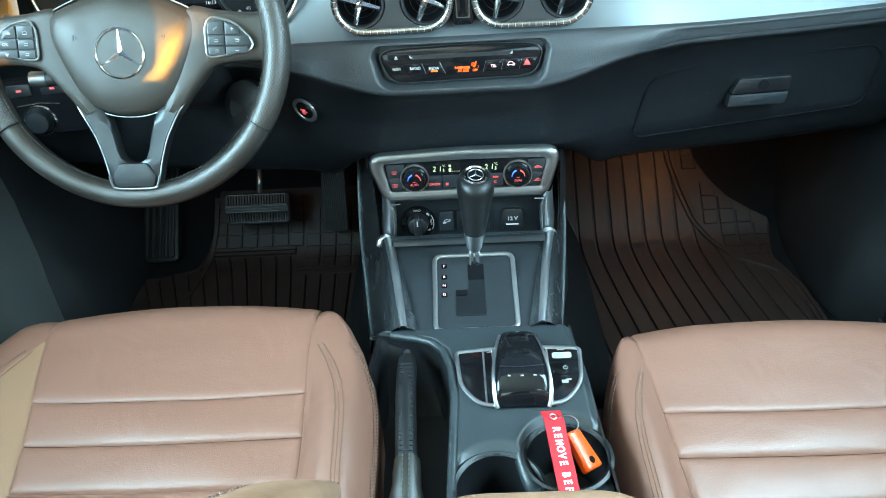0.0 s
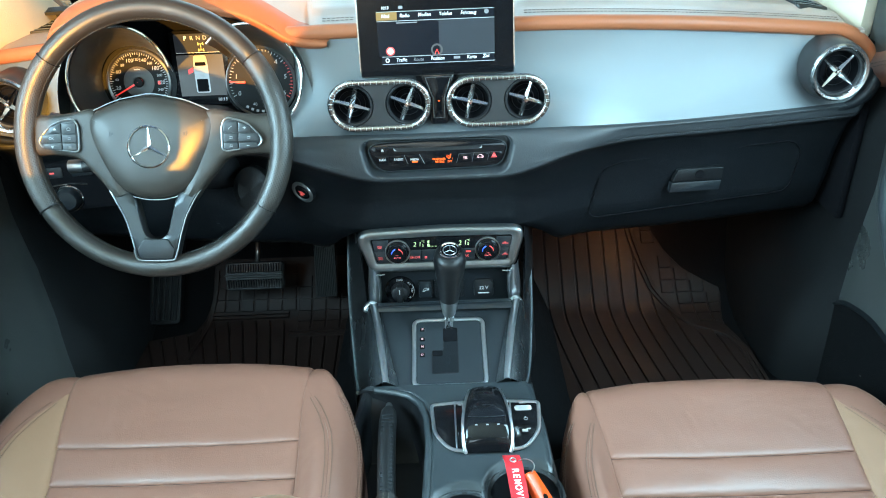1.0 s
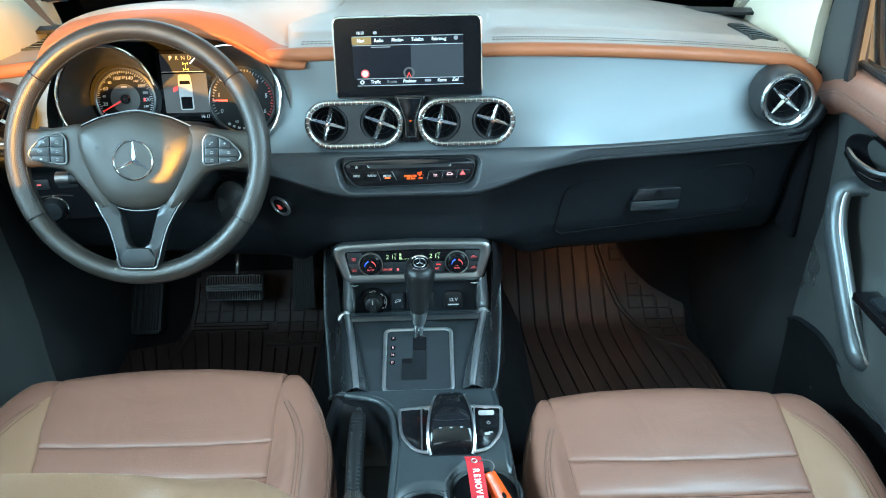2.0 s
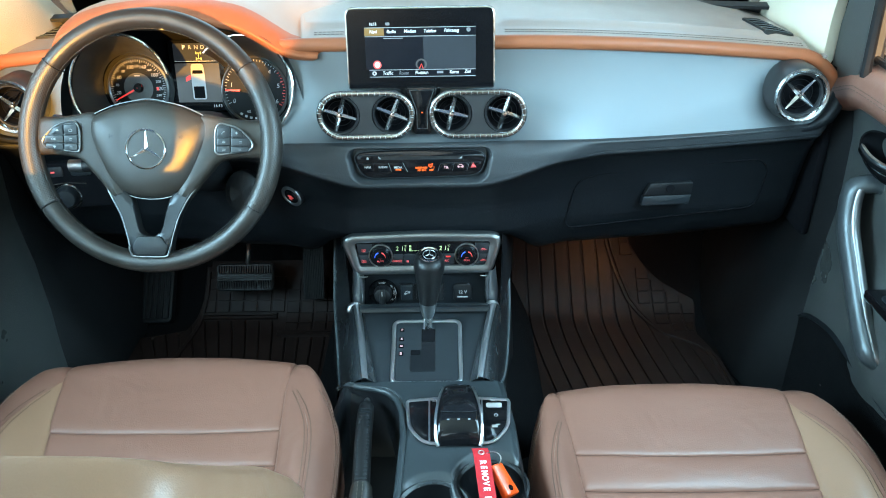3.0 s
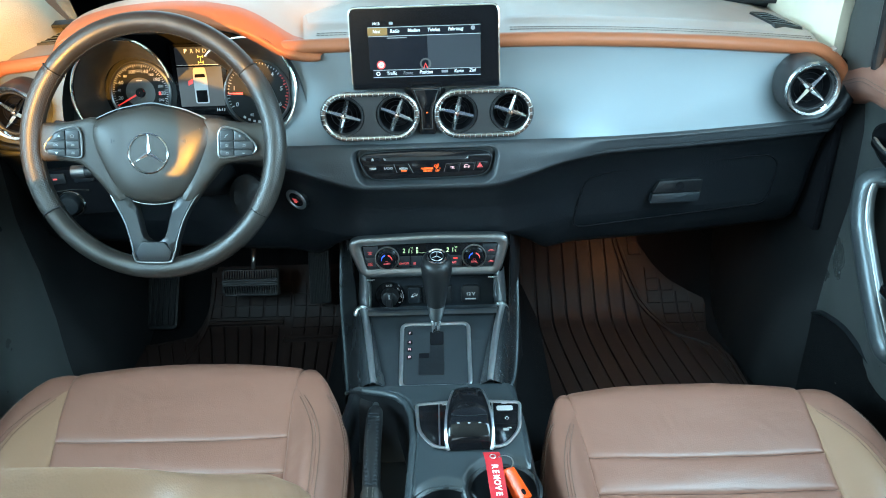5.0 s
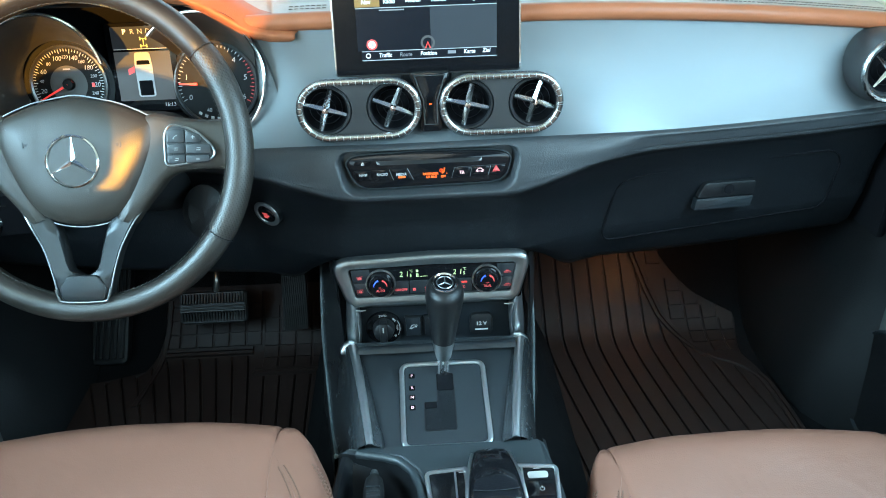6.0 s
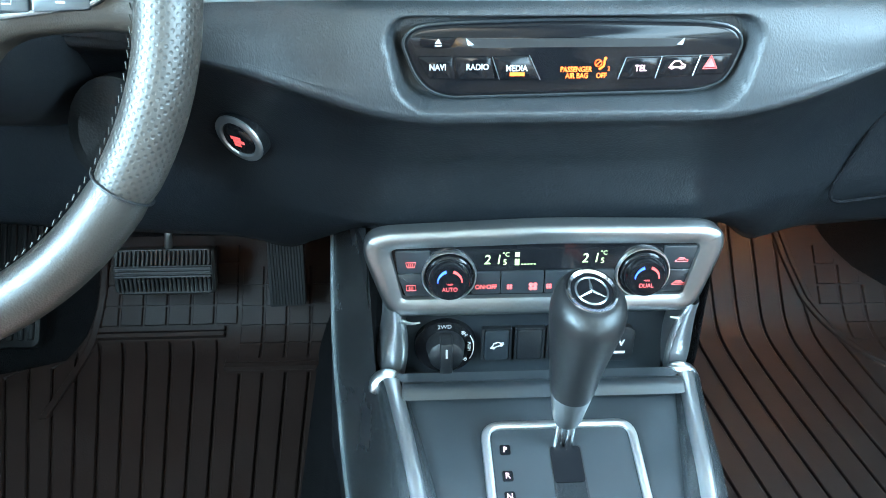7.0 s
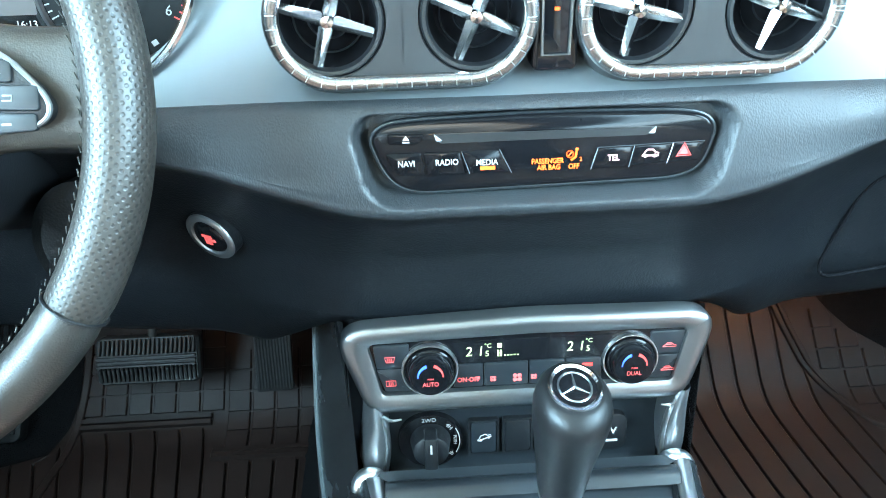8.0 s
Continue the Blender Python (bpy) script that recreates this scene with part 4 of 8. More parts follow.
# climate unit
clim = thing("climate_control", (0, 0.985, 0.36), "black climate control unit with two round dials and lit digits", "climate control")
bm = bmesh.new()
prism(bm, inset(inner, -0.0005), -0.014, -0.003, 0, CM)
part("face", bm, GLOSS_BLACK, clim)
bm = bmesh.new()
prism(bm, rrect(0.120, 0.0165, 0.002, 3, 0.001, 0.0090), -0.004, -0.0022, 0, CM)
lcd = part("display", bm, GLOSS_BLACK, clim)
for x in (-0.0415, 0.0340):
    bm = bmesh.new()
    lettering(bm, "2", 0.0112, CM @ tr(x - 0.0045, 0.0088, -0.0020), shear=0.12, xs=0.95)
    lettering(bm, "1", 0.0112, CM @ tr(x + 0.0042, 0.0088, -0.0020), shear=0.12, xs=0.95)
    lettering(bm, "5", 0.0066, CM @ tr(x + 0.0092, 0.0066, -0.0020))
    lettering(bm, "°C", 0.0050, CM @ tr(x + 0.0098, 0.0132, -0.0020))
    part("digits", bm, LCD_GLOW, lcd)
bm = bmesh.new()
bar(bm, -0.0230, 0.0132, 0.0034, 0.0036, CM, -0.0020)
bar(bm, -0.0240, 0.0068, 0.0014, 0.0052, CM, -0.0020)
bar(bm, -0.0220, 0.0068, 0.0014, 0.0052, CM, -0.0020)
for k in range(5):
    bar(bm, -0.0190 + 0.0024 * k, 0.0048, 0.0014, 0.0008, CM, -0.0020)
part("fan_bars", bm, LCD_GLOW, lcd)
for x0, x1, words in ((-0.0575, -0.0355, "ON·OFF"), (-0.0347, -0.0015, ""), (-0.0007, 0.0260, ""), (0.0268, 0.0540, "A/C")):
    bm = bmesh.new()
    prism(bm, rrect(x1 - x0, 0.0195, 0.0015, 3, (x0 + x1) / 2, -0.0108), -0.006, -0.0012, 0.0008, CM)
    b = part("button", bm, SATIN_DARK, clim)
    bm = bmesh.new()
    if words:
        lettering(bm, words, 0.0054, CM @ tr((x0 + x1) / 2, -0.0140, -0.0009), xs=0.88, bold=0.0001)
    else:
        for dx, s in (((x0 + x1) / 2 - 0.010, 0.0011), ((x0 + x1) / 2 + 0.0083, 0.0017)):
            for a in range(4):
                lathe(bm, [(0.0002, -0.0008), (s, -0.0008), (s, -0.0010)], 10, CM @ tr(dx + 1.4 * s * math.cos(a * 1.571 + 0.78), -0.0142 + 1.4 * s * math.sin(a * 1.571 + 0.78), 0))
    part("print", bm, RED_GLOW, b)
bm = bmesh.new()
bar(bm, 0.0430, -0.0062, 0.008, 0.0024, CM, -0.0008)
part("indicator", bm, NEEDLE, clim, "lit red indicator")
for sd in (1, -1):
    for yy, hh in ((0.0085, 0.0195), (-0.0115, 0.0195)):
        o = rounded([(sd * (0.1165 - 0.10 * max(0, 0.010 - yy - hh / 2)), yy + hh / 2), (sd * 0.090, yy + hh / 2), (sd * 0.090, yy - hh / 2), (sd * (0.1145 if yy > 0 else 0.1085), yy - hh / 2)], 0.0015, 3)
        bm = bmesh.new()
        prism(bm, o, -0.006, -0.0012, 0.0008, CM)
        b = part("side_button", bm, SATIN_DARK, clim)
        bm = bmesh.new()
        q = CM @ tr(sd * 0.1045, yy - 0.002, -0.0008)
        if sd < 0:
            sweep(bm, [(-0.0038, 0.002, 0), (0.0038, 0.002, 0), (0.0026, -0.0022, 0), (-0.0026, -0.0022, 0)] if yy > 0 else [(-0.0036, 0.0022, 0), (0.0036, 0.0022, 0), (0.0036, -0.0022, 0), (-0.0036, -0.0022, 0)], 0.0003, 4, closed=True, m=q)
            for dx in (-0.0014, 0, 0.0014):
                bar(bm, dx, -0.0006, 0.0005, 0.0032, q, 0)
        else:
            sweep(bm, [(-0.005, -0.001, 0), (-0.003, 0.0002, 0), (-0.0018, 0.0018, 0), (0.0016, 0.0018, 0), (0.0030, 0.0002, 0), (0.005, -0.0002, 0), (0.005, -0.0014, 0), (-0.005, -0.0014, 0)], 0.0003, 4, closed=True, m=q)
            bar(bm, -0.0003, 0.0005, 0.004, 0.0010, q, 0)
        part("print", bm, RED_GLOW, b)
for sd, words in ((-1, "AUTO"), (1, "DUAL")):
    m = CM @ tr(sd * 0.0752, -0.0036, 0) @ Matrix.Diagonal((0.90, 0.90, 0.90, 1))
    bm = bmesh.new()
    lathe(bm, [(0.0205, -0.003), (0.0222, 0.0012), (0.0232, 0.0012), (0.0238, -0.003)], 48, m)
    dial = part("dial_ring", bm, BRIGHT_TRIM, clim, "satin ring round the dial")
    bm = bmesh.new()
    lathe(bm, [(0.0204, -0.004), (0.0200, 0.002), (0.0190, 0.0030), (0.0180, 0.0034), (0.0172, 0.0105), (0.0160, 0.0122), (0.0145, 0.0124), (0.0005, 0.0120)], 48, m)
    kn = part("dial", bm, FASCIA_BLACK, clim, "black temperature dial")
    bm = bmesh.new()
    lettering(bm, words, 0.0056, m @ tr(0, -0.0062, 0.0124), xs=0.85)
    lettering(bm, "PUSH", 0.0022, m @ tr(0, -0.0012, 0.0124))
    part("print", bm, RED_GLOW, kn)
    for a0, a1, mt in ((105, 178, BLUE_GLOW), (75, 2, RED_SCALE)):
        bm = bmesh.new()
        arc = [(math.cos(radians(lerp(a0, a1, k / 10))), math.sin(radians(lerp(a0, a1, k / 10)))) for k in range(11)]
        loft(bm, [[(0.0098 * x, 0.0098 * y, 0.0124), (lerp(0.0106, 0.0126, 1 - k / 10) * x, lerp(0.0106, 0.0126, 1 - k / 10) * y, 0.0124)] for k, (x, y) in enumerate(arc)], m=m)
        part("temperature_scale", bm, mt, kn)

# switches in the pocket
PM = facing(0, 0.9985, 0.2910, 6)
drive = thing("drive_mode_knob", (-0.0765, 0.99, 0.28), "black rotary drive mode knob with white print", "knob")
m = PM @ tr(-0.0765, 0.0, 0)
bm = bmesh.new()
lathe(bm, [(0.0005, 0.002), (0.022, 0.002), (0.0255, 0.0035), (0.0265, 0.002), (0.0265, -0.004)], 44, m)
part("base_ring", bm, GLOSS_BLACK, drive)
bm = bmesh.new()
lathe(bm, [(0.0005, 0.018), (0.0120, 0.018), (0.0142, 0.0165), (0.0160, 0.004), (0.0165, 0.002)], 40, m)
box(bm, -0.0052, 0.0052, -0.0168, 0.0168, 0.006, 0.0235, 0.002, m)
grip = part("grip", bm, HARD_BLACK, drive)
bm = bmesh.new()
bar(bm, 0, 0.008, 0.0016, 0.0085, m, 0.0240, 0.0003)
part("pointer", bm, WHITE_PRINT, grip)
bm = bmesh.new()
for words, a in (("2WD", 92), ("4H", 42), ("4L", -38)):
    lettering(bm, words, 0.0052, m @ rz(a - 90) @ tr(0, 0.0208, 0.0037))
lettering(bm, "PUSH", 0.0038, m @ rz(-88) @ tr(0, 0.0200, 0.0037))
sweep(bm, [(0.0238 * math.cos(radians(a)), 0.0238 * math.sin(radians(a)), 0.0038) for a in range(-30, 31, 6)], 0.0004, 4, m=m)
part("print", bm, WHITE_PRINT, drive)
for cx, w, nm, lab in ((-0.033, 0.0225, "descent_switch", "black square switch with a white car symbol"), (-0.005, 0.0225, "blank_switch", "black blank switch cover"), (0.0225, 0.0225, "blank_switch", "black blank switch cover")):
    sw = thing(nm, (cx, 1.0, 0.286), lab, "switch", "pocket switches")
    m = PM @ tr(cx, 0.0, 0)
    bm = bmesh.new()
    band(bm, rrect(w + 0.003, 0.0345, 0.002, 3), rrect(w - 0.001, 0.031, 0.002, 3), -0.002, 0.0025, m)
    part("bezel", bm, HARD_BLACK, sw)
    bm = bmesh.new()
    prism(bm, rrect(w - 0.0018, 0.0305, 0.002, 3), -0.002, 0.0030, 0.001, m)
    b = part("rocker", bm, SATIN_DARK if nm == "descent_switch" else HARD_BLACK, sw)
    if nm == "descent_switch":
        bm = bmesh.new()
        q = m @ tr(0, 0.001, 0.0034) @ rz(22)
        sweep(bm, [(-0.006, -0.001, 0), (-0.0035, 0.0004, 0), (-0.002, 0.0022, 0), (0.002, 0.0022, 0), (0.0036, 0.0004, 0), (0.006, 0.0, 0), (0.006, -0.0016, 0), (-0.006, -0.0016, 0)], 0.0005, 4, closed=True, m=q)
        for dx in (-0.0035, 0.0035):
            lathe(bm, [(0.0002, 0), (0.0014, 0)], 10, q @ tr(dx, -0.002, 0))
        part("print", bm, WHITE_PRINT, b)
sock = thing("power_socket", (0.070, 1.0, 0.28), "black 12 volt socket cover with white print", "socket")
m = PM @ tr(0.068, -0.001, 0)
bm = bmesh.new()
prism(bm, rrect(0.034, 0.036, 0.009, 5), -0.004, 0.0045, 0.002, m)
cov = part("cover", bm, HARD_BLACK, sock)
bm = bmesh.new()
lettering(bm, "12 V", 0.0085, m @ tr(0, 0.002, 0.0048), bold=0.0003)
bar(bm, 0, -0.0075, 0.019, 0.0022, m, 0.0047)
part("print", bm, WHITE_PRINT, cov)

# ---- gear gate and lever ----
GM = tr(0.006, 0.8455, gate_z(0.8455)) @ rx(math.degrees(math.atan(0.196)))
gate = thing("shift_gate", (0.006, 0.845, 0.26), "dark shift gate plate in a chrome outline", "shift gate")
go = rounded([(-0.0585, 0.0695), (0.0570, 0.0695), (0.0565, -0.071), (-0.0565, -0.071)], 0.014, 7)
bm = bmesh.new()
ring_of(bm, inset(go, 0.0016), 0.0034, GM, 0.0018, 10, 0.7)
part("chrome_outline", bm, BRIGHT_TRIM, gate)
bm = bmesh.new()
slot = rounded([(-0.010, 0.050), (0.014, 0.050), (0.014, -0.045), (-0.028, -0.045), (-0.028, 0.002), (-0.010, 0.002)], 0.003, 3)
prism(bm, inset(go, 0.003), -0.002, 0.0012, 0, GM)
part("plate", bm, DECK_METAL, gate)
bm = bmesh.new()
band(bm, slot, inset(slot, 0.0012), 0.0008, 0.0018, GM)
part("slot_edge", bm, HARD_BLACK, gate)
bm = bmesh.new()
prism(bm, inset(slot, 0.001), 0.0, 0.0016, 0, GM)
part("slot_blind", bm, SOFT_BLACK, gate, "black sliding slot blind")
bm = bmesh.new()
prism(bm, rounded([(-0.0095, 0.049), (0.013, 0.049), (0.013, 0.020), (-0.0095, 0.020)], 0.003, 3), 0.001, 0.0022, 0, GM)
part("slot_opening", bm, DARK_CAVITY, gate)
bm = bmesh.new()
prism(bm, rounded([(-0.027, 0.001), (-0.011, 0.001), (-0.011, -0.009), (-0.027, -0.009)], 0.002, 3), 0.001, 0.0022, 0, GM)
part("slot_opening", bm, DARK_CAVITY, gate)
for k, ch in enumerate("PRND"):
    bm = bmesh.new()
    yy = (0.0475, 0.0265, 0.0105, -0.0065)[k]
    prism(bm, rrect(0.0078, 0.0082, 0.0015, 3, -0.0430, yy), 0.001, 0.0019, 0, GM)
    ind = part("gear_window", bm, GLOSS_BLACK, gate)
    bm = bmesh.new()
    lettering(bm, ch, 0.0062, GM @ tr(-0.0430, yy, 0.0021))
    part("print", bm, PINK_GLOW, ind)

lever = thing("gear_lever", (0.006, 0.893, 0.28), "black leather gear lever with a chrome collar", "gear lever")
axis = Vector((0.006, 0.014, 0.130)).normalized()
LM = tr(0.006, 0.893, 0.280) @ Vector((0, 0, 1)).rotation_difference(axis).to_matrix().to_4x4()
for dx in (-0.0042, 0.0042):
    bm = bmesh.new()
    lathe(bm, [(0.0034, -0.02), (0.0034, 0.034)], 14, LM @ tr(dx, 0, 0))
    part("rod", bm, CHROME, lever)
bm = bmesh.new()
lathe(bm, [(0.0085, 0.026), (0.0105, 0.030), (0.0145, 0.050), (0.0150, 0.053), (0.0140, 0.054)], 28, LM)
part("collar", bm, SATIN_SILVER, lever)
bm = bmesh.new()
prof = [(0.0145, 0.0535), (0.0158, 0.058), (0.0195, 0.085), (0.0232, 0.108), (0.0252, 0.122), (0.0252, 0.131), (0.0236, 0.138), (0.0200, 0.1425), (0.0176, 0.1435)]
rows = []
for r, h in prof:
    back = 0.008 * smooth(0.06, 0.14, h)
    rows.append([(r * math.cos(2 * math.pi * k / 36), r * 1.12 * math.sin(2 * math.pi * k / 36) - back, h - 0.28 * r * math.sin(2 * math.pi * k / 36) * -1 * smooth(0.11, 0.1435, h)) for k in range(36)])
loft(bm, rows, close_v=True, caps=True, m=LM)
part("grip", bm, LEVER_LEATHER, lever, "black leather grip")
BM = LM @ tr(0, -0.008, 0.1435) @ rx(15.5) @ Matrix.Diagonal((1, 1.12, 1, 1))
bm = bmesh.new()
lathe(bm, [(0.0178, -0.0015), (0.0172, 0.0018), (0.0158, 0.0022), (0.0140, 0.0008)], 36, BM)
badge = part("badge_ring", bm, CHROME, lever)
bm = bmesh.new()
lathe(bm, [(0.0005, 0.0004), (0.0150, 0.0004), (0.0150, -0.001)], 36, BM)
part("badge_disc", bm, GLOSS_BLACK, badge)
bm = bmesh.new()
star_shape(bm, 0.0105, 3, BM, 0.0006, 0.06, 0.0008, 90, 0.11)
lathe(bm, [(0.0098, 0.0006), (0.0104, 0.0014), (0.0112, 0.0006)], 32, BM)
part("badge_mark", bm, SATIN_SILVER, badge)

# ---- rear deck: touch pad, cup holders, hand brake well ----
def deck_z(y):
    return curve_at([(0.40, 0.236), (0.55, 0.246), (0.66, 0.262), (0.76, 0.262), (0.80, 0.262)], y)


cup_l = (0.020, 0.535, 0.048)
cup_r = (0.098, 0.572, 0.047)


# deck sheet with two round openings, cut as a fine grid that skips them
bm = bmesh.new()
NX, NY = 92, 150
def deck_left(y):
    return curve_at([(0.40, -0.030), (0.53, -0.032), (0.66, -0.026), (0.71, -0.030), (0.74, -0.040), (0.762, -0.060), (0.772, -0.100), (0.778, -0.128)], y)
vsd = {}
for j in range(NY + 1):
    y = lerp(0.40, 0.778, j / NY)
    xl, xr = deck_left(y), flank(y)[0] - 0.003
    for i in range(NX + 1):
        x = lerp(xl, xr, i / NX)
        edge = min(x - xl, xr - x)
        z = deck_z(y) - 0.006 * (1 - smooth(0, 0.010, edge))
        dc = min(math.hypot(x - cx, y - cy) - r for cx, cy, r in (cup_l, cup_r))
        z -= 0.006 * (1 - smooth(0.0, 0.012, dc))
        vsd[i, j] = (x, y, z, dc)
made = {}
def dv(k):
    if k not in made:
        x, y, z, dc = vsd[k]
        made[k] = bm.verts.new((x, y, z))
    return made[k]
for j in range(NY):
    for i in range(NX):
        ks = ((i, j), (i + 1, j), (i + 1, j + 1), (i, j + 1))
        if all(vsd[k][3] > -0.004 for k in ks):
            bm.faces.new([dv(k) for k in ks])
part("rear_deck", bm, DECK_GREY, con, "grey-black plastic rear deck", sharp=70)
bm = bmesh.new()
sweep(bm, [(deck_left(y) + 0.001, y, deck_z(y) - 0.0045) for y in np.linspace(0.405, 0.774, 46)], 0.0055, 10)
part("well_rim", bm, DECK_GREY, con, "rounded rim of the hand brake well")
for cx, cy, r in (cup_l, cup_r):
    bm = bmesh.new()
    zt = deck_z(cy)
    lathe(bm, [(r + 0.0045, zt - 0.001), (r + 0.001, zt + 0.0005), (r - 0.003, zt - 0.003), (r - 0.005, zt - 0.02), (r - 0.008, zt - 0.075), (0.0005, zt - 0.078)], 48, tr(cx, cy, 0))
    part("cup_holder", bm, HARD_BLACK, con, "black round cup holder")
# saddle between the two cups
bm = bmesh.new()
sweep(bm, smooth_line([(0.045, 0.585, 0.244), (0.058, 0.548, 0.226), (0.072, 0.505, 0.244)], 12), [0.004, 0.006, 0.008, 0.009, 0.009, 0.009, 0.009, 0.009, 0.009, 0.008, 0.007, 0.006, 0.004], 10)
part("saddle", bm, DECK_GREY, con)

# hand brake well
bm = bmesh.new()
rows = []
for k in range(31):
    y = lerp(0.40, 0.778, k / 30)
    xl, xr = -flank(y)[0] + 0.003, deck_left(y)
    dz = 0.10 * smooth(0, 0.05, 0.778 - y)
    zt = flank(y)[1] + 0.001
    rows.append([(xl, y, zt), (xl + 0.006, y, zt), (xl + 0.010, y, zt - 0.4 * dz), (xl + 0.014, y, zt - dz), (xr - 0.010, y, zt - dz), (xr - 0.005, y, zt - 0.4 * dz), (xr - 0.001, y, deck_z(y) - 0.006)])
loft(bm, rows)
part("brake_well", bm, HARD_BLACK, con, "deep black hand brake well")

brake = thing("hand_brake", (-0.085, 0.60, 0.15), "black leather hand brake lever with a stitched boot", "hand brake")
gp = smooth_line([(-0.086, 0.742, 0.250), (-0.086, 0.68, 0.243), (-0.084, 0.62, 0.232), (-0.082, 0.575, 0.222)], 20)
bm = bmesh.new()
sweep(bm, gp, [0.006, 0.0105, 0.0120] + [0.0128] * 18, 14)
grip = part("grip", bm, LEVER_LEATHER, brake, "ribbed black grip")
bm = bmesh.new()
for k in range(22):
    p = gp[3].lerp(gp[18], k / 21)
    box(bm, -0.008, 0.008, -0.0011, 0.0011, 0.0120, 0.0134, 0.0004, tr(p.x, p.y, p.z) @ rx(8))
part("ridge", bm, SATIN_DARK, grip)
bm = bmesh.new()
lathe(bm, [(0.0005, 0.008), (0.004, 0.0075), (0.005, 0.005), (0.005, -0.006)], 16, tr(-0.086, 0.742, 0.250) @ rx(-84))
part("release_button", bm, SATIN_SILVER, brake)
bm = bmesh.new()
rows = []
for k in range(12):
    v = k / 11
    y = lerp(0.59, 0.43, v)
    zc = lerp(0.226, 0.150, v ** 1.3)
    rr = lerp(0.0150, 0.040, v ** 1.2) + 0.0012 * math.sin(v * 30)
    rows.append([(-0.082 + min(1.0, 1.0) * rr * math.cos(a) * (1 - 0.25 * v), y, zc + rr * math.sin(a)) for a in [2 * math.pi * q / 28 for q in range(28)]])
loft(bm, rows, close_v=True, caps=True)
boot = part("boot", bm, RIM_LEATHER, brake, "soft black leather boot")
bm = bmesh.new()
for dx in (-0.0035, 0.0035):
    for k in range(26):
        v0, v1 = k / 26, (k + 0.62) / 26
        pts = []
        for v in (v0, v1):
            y = lerp(0.588, 0.44, v)
            zc = lerp(0.226, 0.150, v ** 1.3)
            rr = lerp(0.0150, 0.040, v ** 1.2) + 0.0012 * math.sin(v * 30)
            pts.append((-0.082 + dx, y, zc + rr + 0.0004))
        sweep(bm, pts, 0.0006, 4)
part("stitching", bm, GREY_THREAD, boot, "grey stitching")

# touch pad unit
tp = thing("touchpad_controller", (0.055, 0.69, 0.262), "gloss black touch pad between chrome-edged button fields", "controller")
TM = tr(0.055, 0.690, 0.2635) @ rx(3)
for sd in (-1, 1):
    o = rounded([(sd * 0.030, 0.040), (sd * 0.078, 0.036), (sd * 0.073, -0.020), (sd * 0.052, -0.050), (sd * 0.028, -0.054)], [0.002, 0.007, 0.014, 0.014, 0.002], 5)
    bm = bmesh.new()
    prism(bm, o, -0.004, 0.0015, 0, TM)
    fld = part("button_field", bm, GLOSS_BLACK, tp, "gloss black button field")
    bm = bmesh.new()
    ring_of(bm, inset(o, 0.0005), 0.0027, TM, 0.0016, 8, 0.8)
    part("field_outline", bm, BRIGHT_TRIM, fld)
    bm = bmesh.new()
    for yy in ((0.016, -0.008) if sd > 0 else ()):
        bar(bm, sd * 0.052, yy, 0.040, 0.0006, TM, 0.0018)
    bar(bm, sd * 0.030, -0.005, 0.0008, 0.085, TM, 0.0018)
    part("button_gap", bm, DARK_CAVITY, fld)
    bm = bmesh.new()
    xd = 0.036 if sd > 0 else -0.0435
    sweep(bm, [(xd, 0.0385, 0.0018), (xd * 0.99, 0.0, 0.0018), (xd * 0.97, -0.051, 0.0018)], 0.0013, 8, m=TM, flat=0.8)
    part("field_divider", bm, BRIGHT_TRIM, fld)
    bm = bmesh.new()
    if sd > 0:
        prism(bm, rrect(0.024, 0.010, 0.003, 3, 0.054, 0.024), 0.0015, 0.0022, 0, TM)
        part("lit_key", bm, WHITE_PRINT, fld, "pale lit key")
        bm = bmesh.new()
        lathe(bm, [(0.0022, 0.0020), (0.0030, 0.0020)], 20, TM @ tr(0.056, 0.003, 0))
        bar(bm, 0.056, 0.0055, 0.0008, 0.003, TM, 0.0020)
        box(bm, 0.049, 0.057, -0.022, -0.017, 0.0018, 0.0022, 0, TM)
        bar(bm, 0.058, -0.0165, 0.006, 0.0022, TM, 0.0020)
        bar(bm, 0.054, 0.0335, 0.009, 0.0014, TM, 0.0020)
        part("print", bm, WHITE_PRINT, fld)
    else:
        bar(bm, -0.036, 0.034, 0.006, 0.0014, TM, 0.0020)
        part("print", bm, WHITE_PRINT, fld)
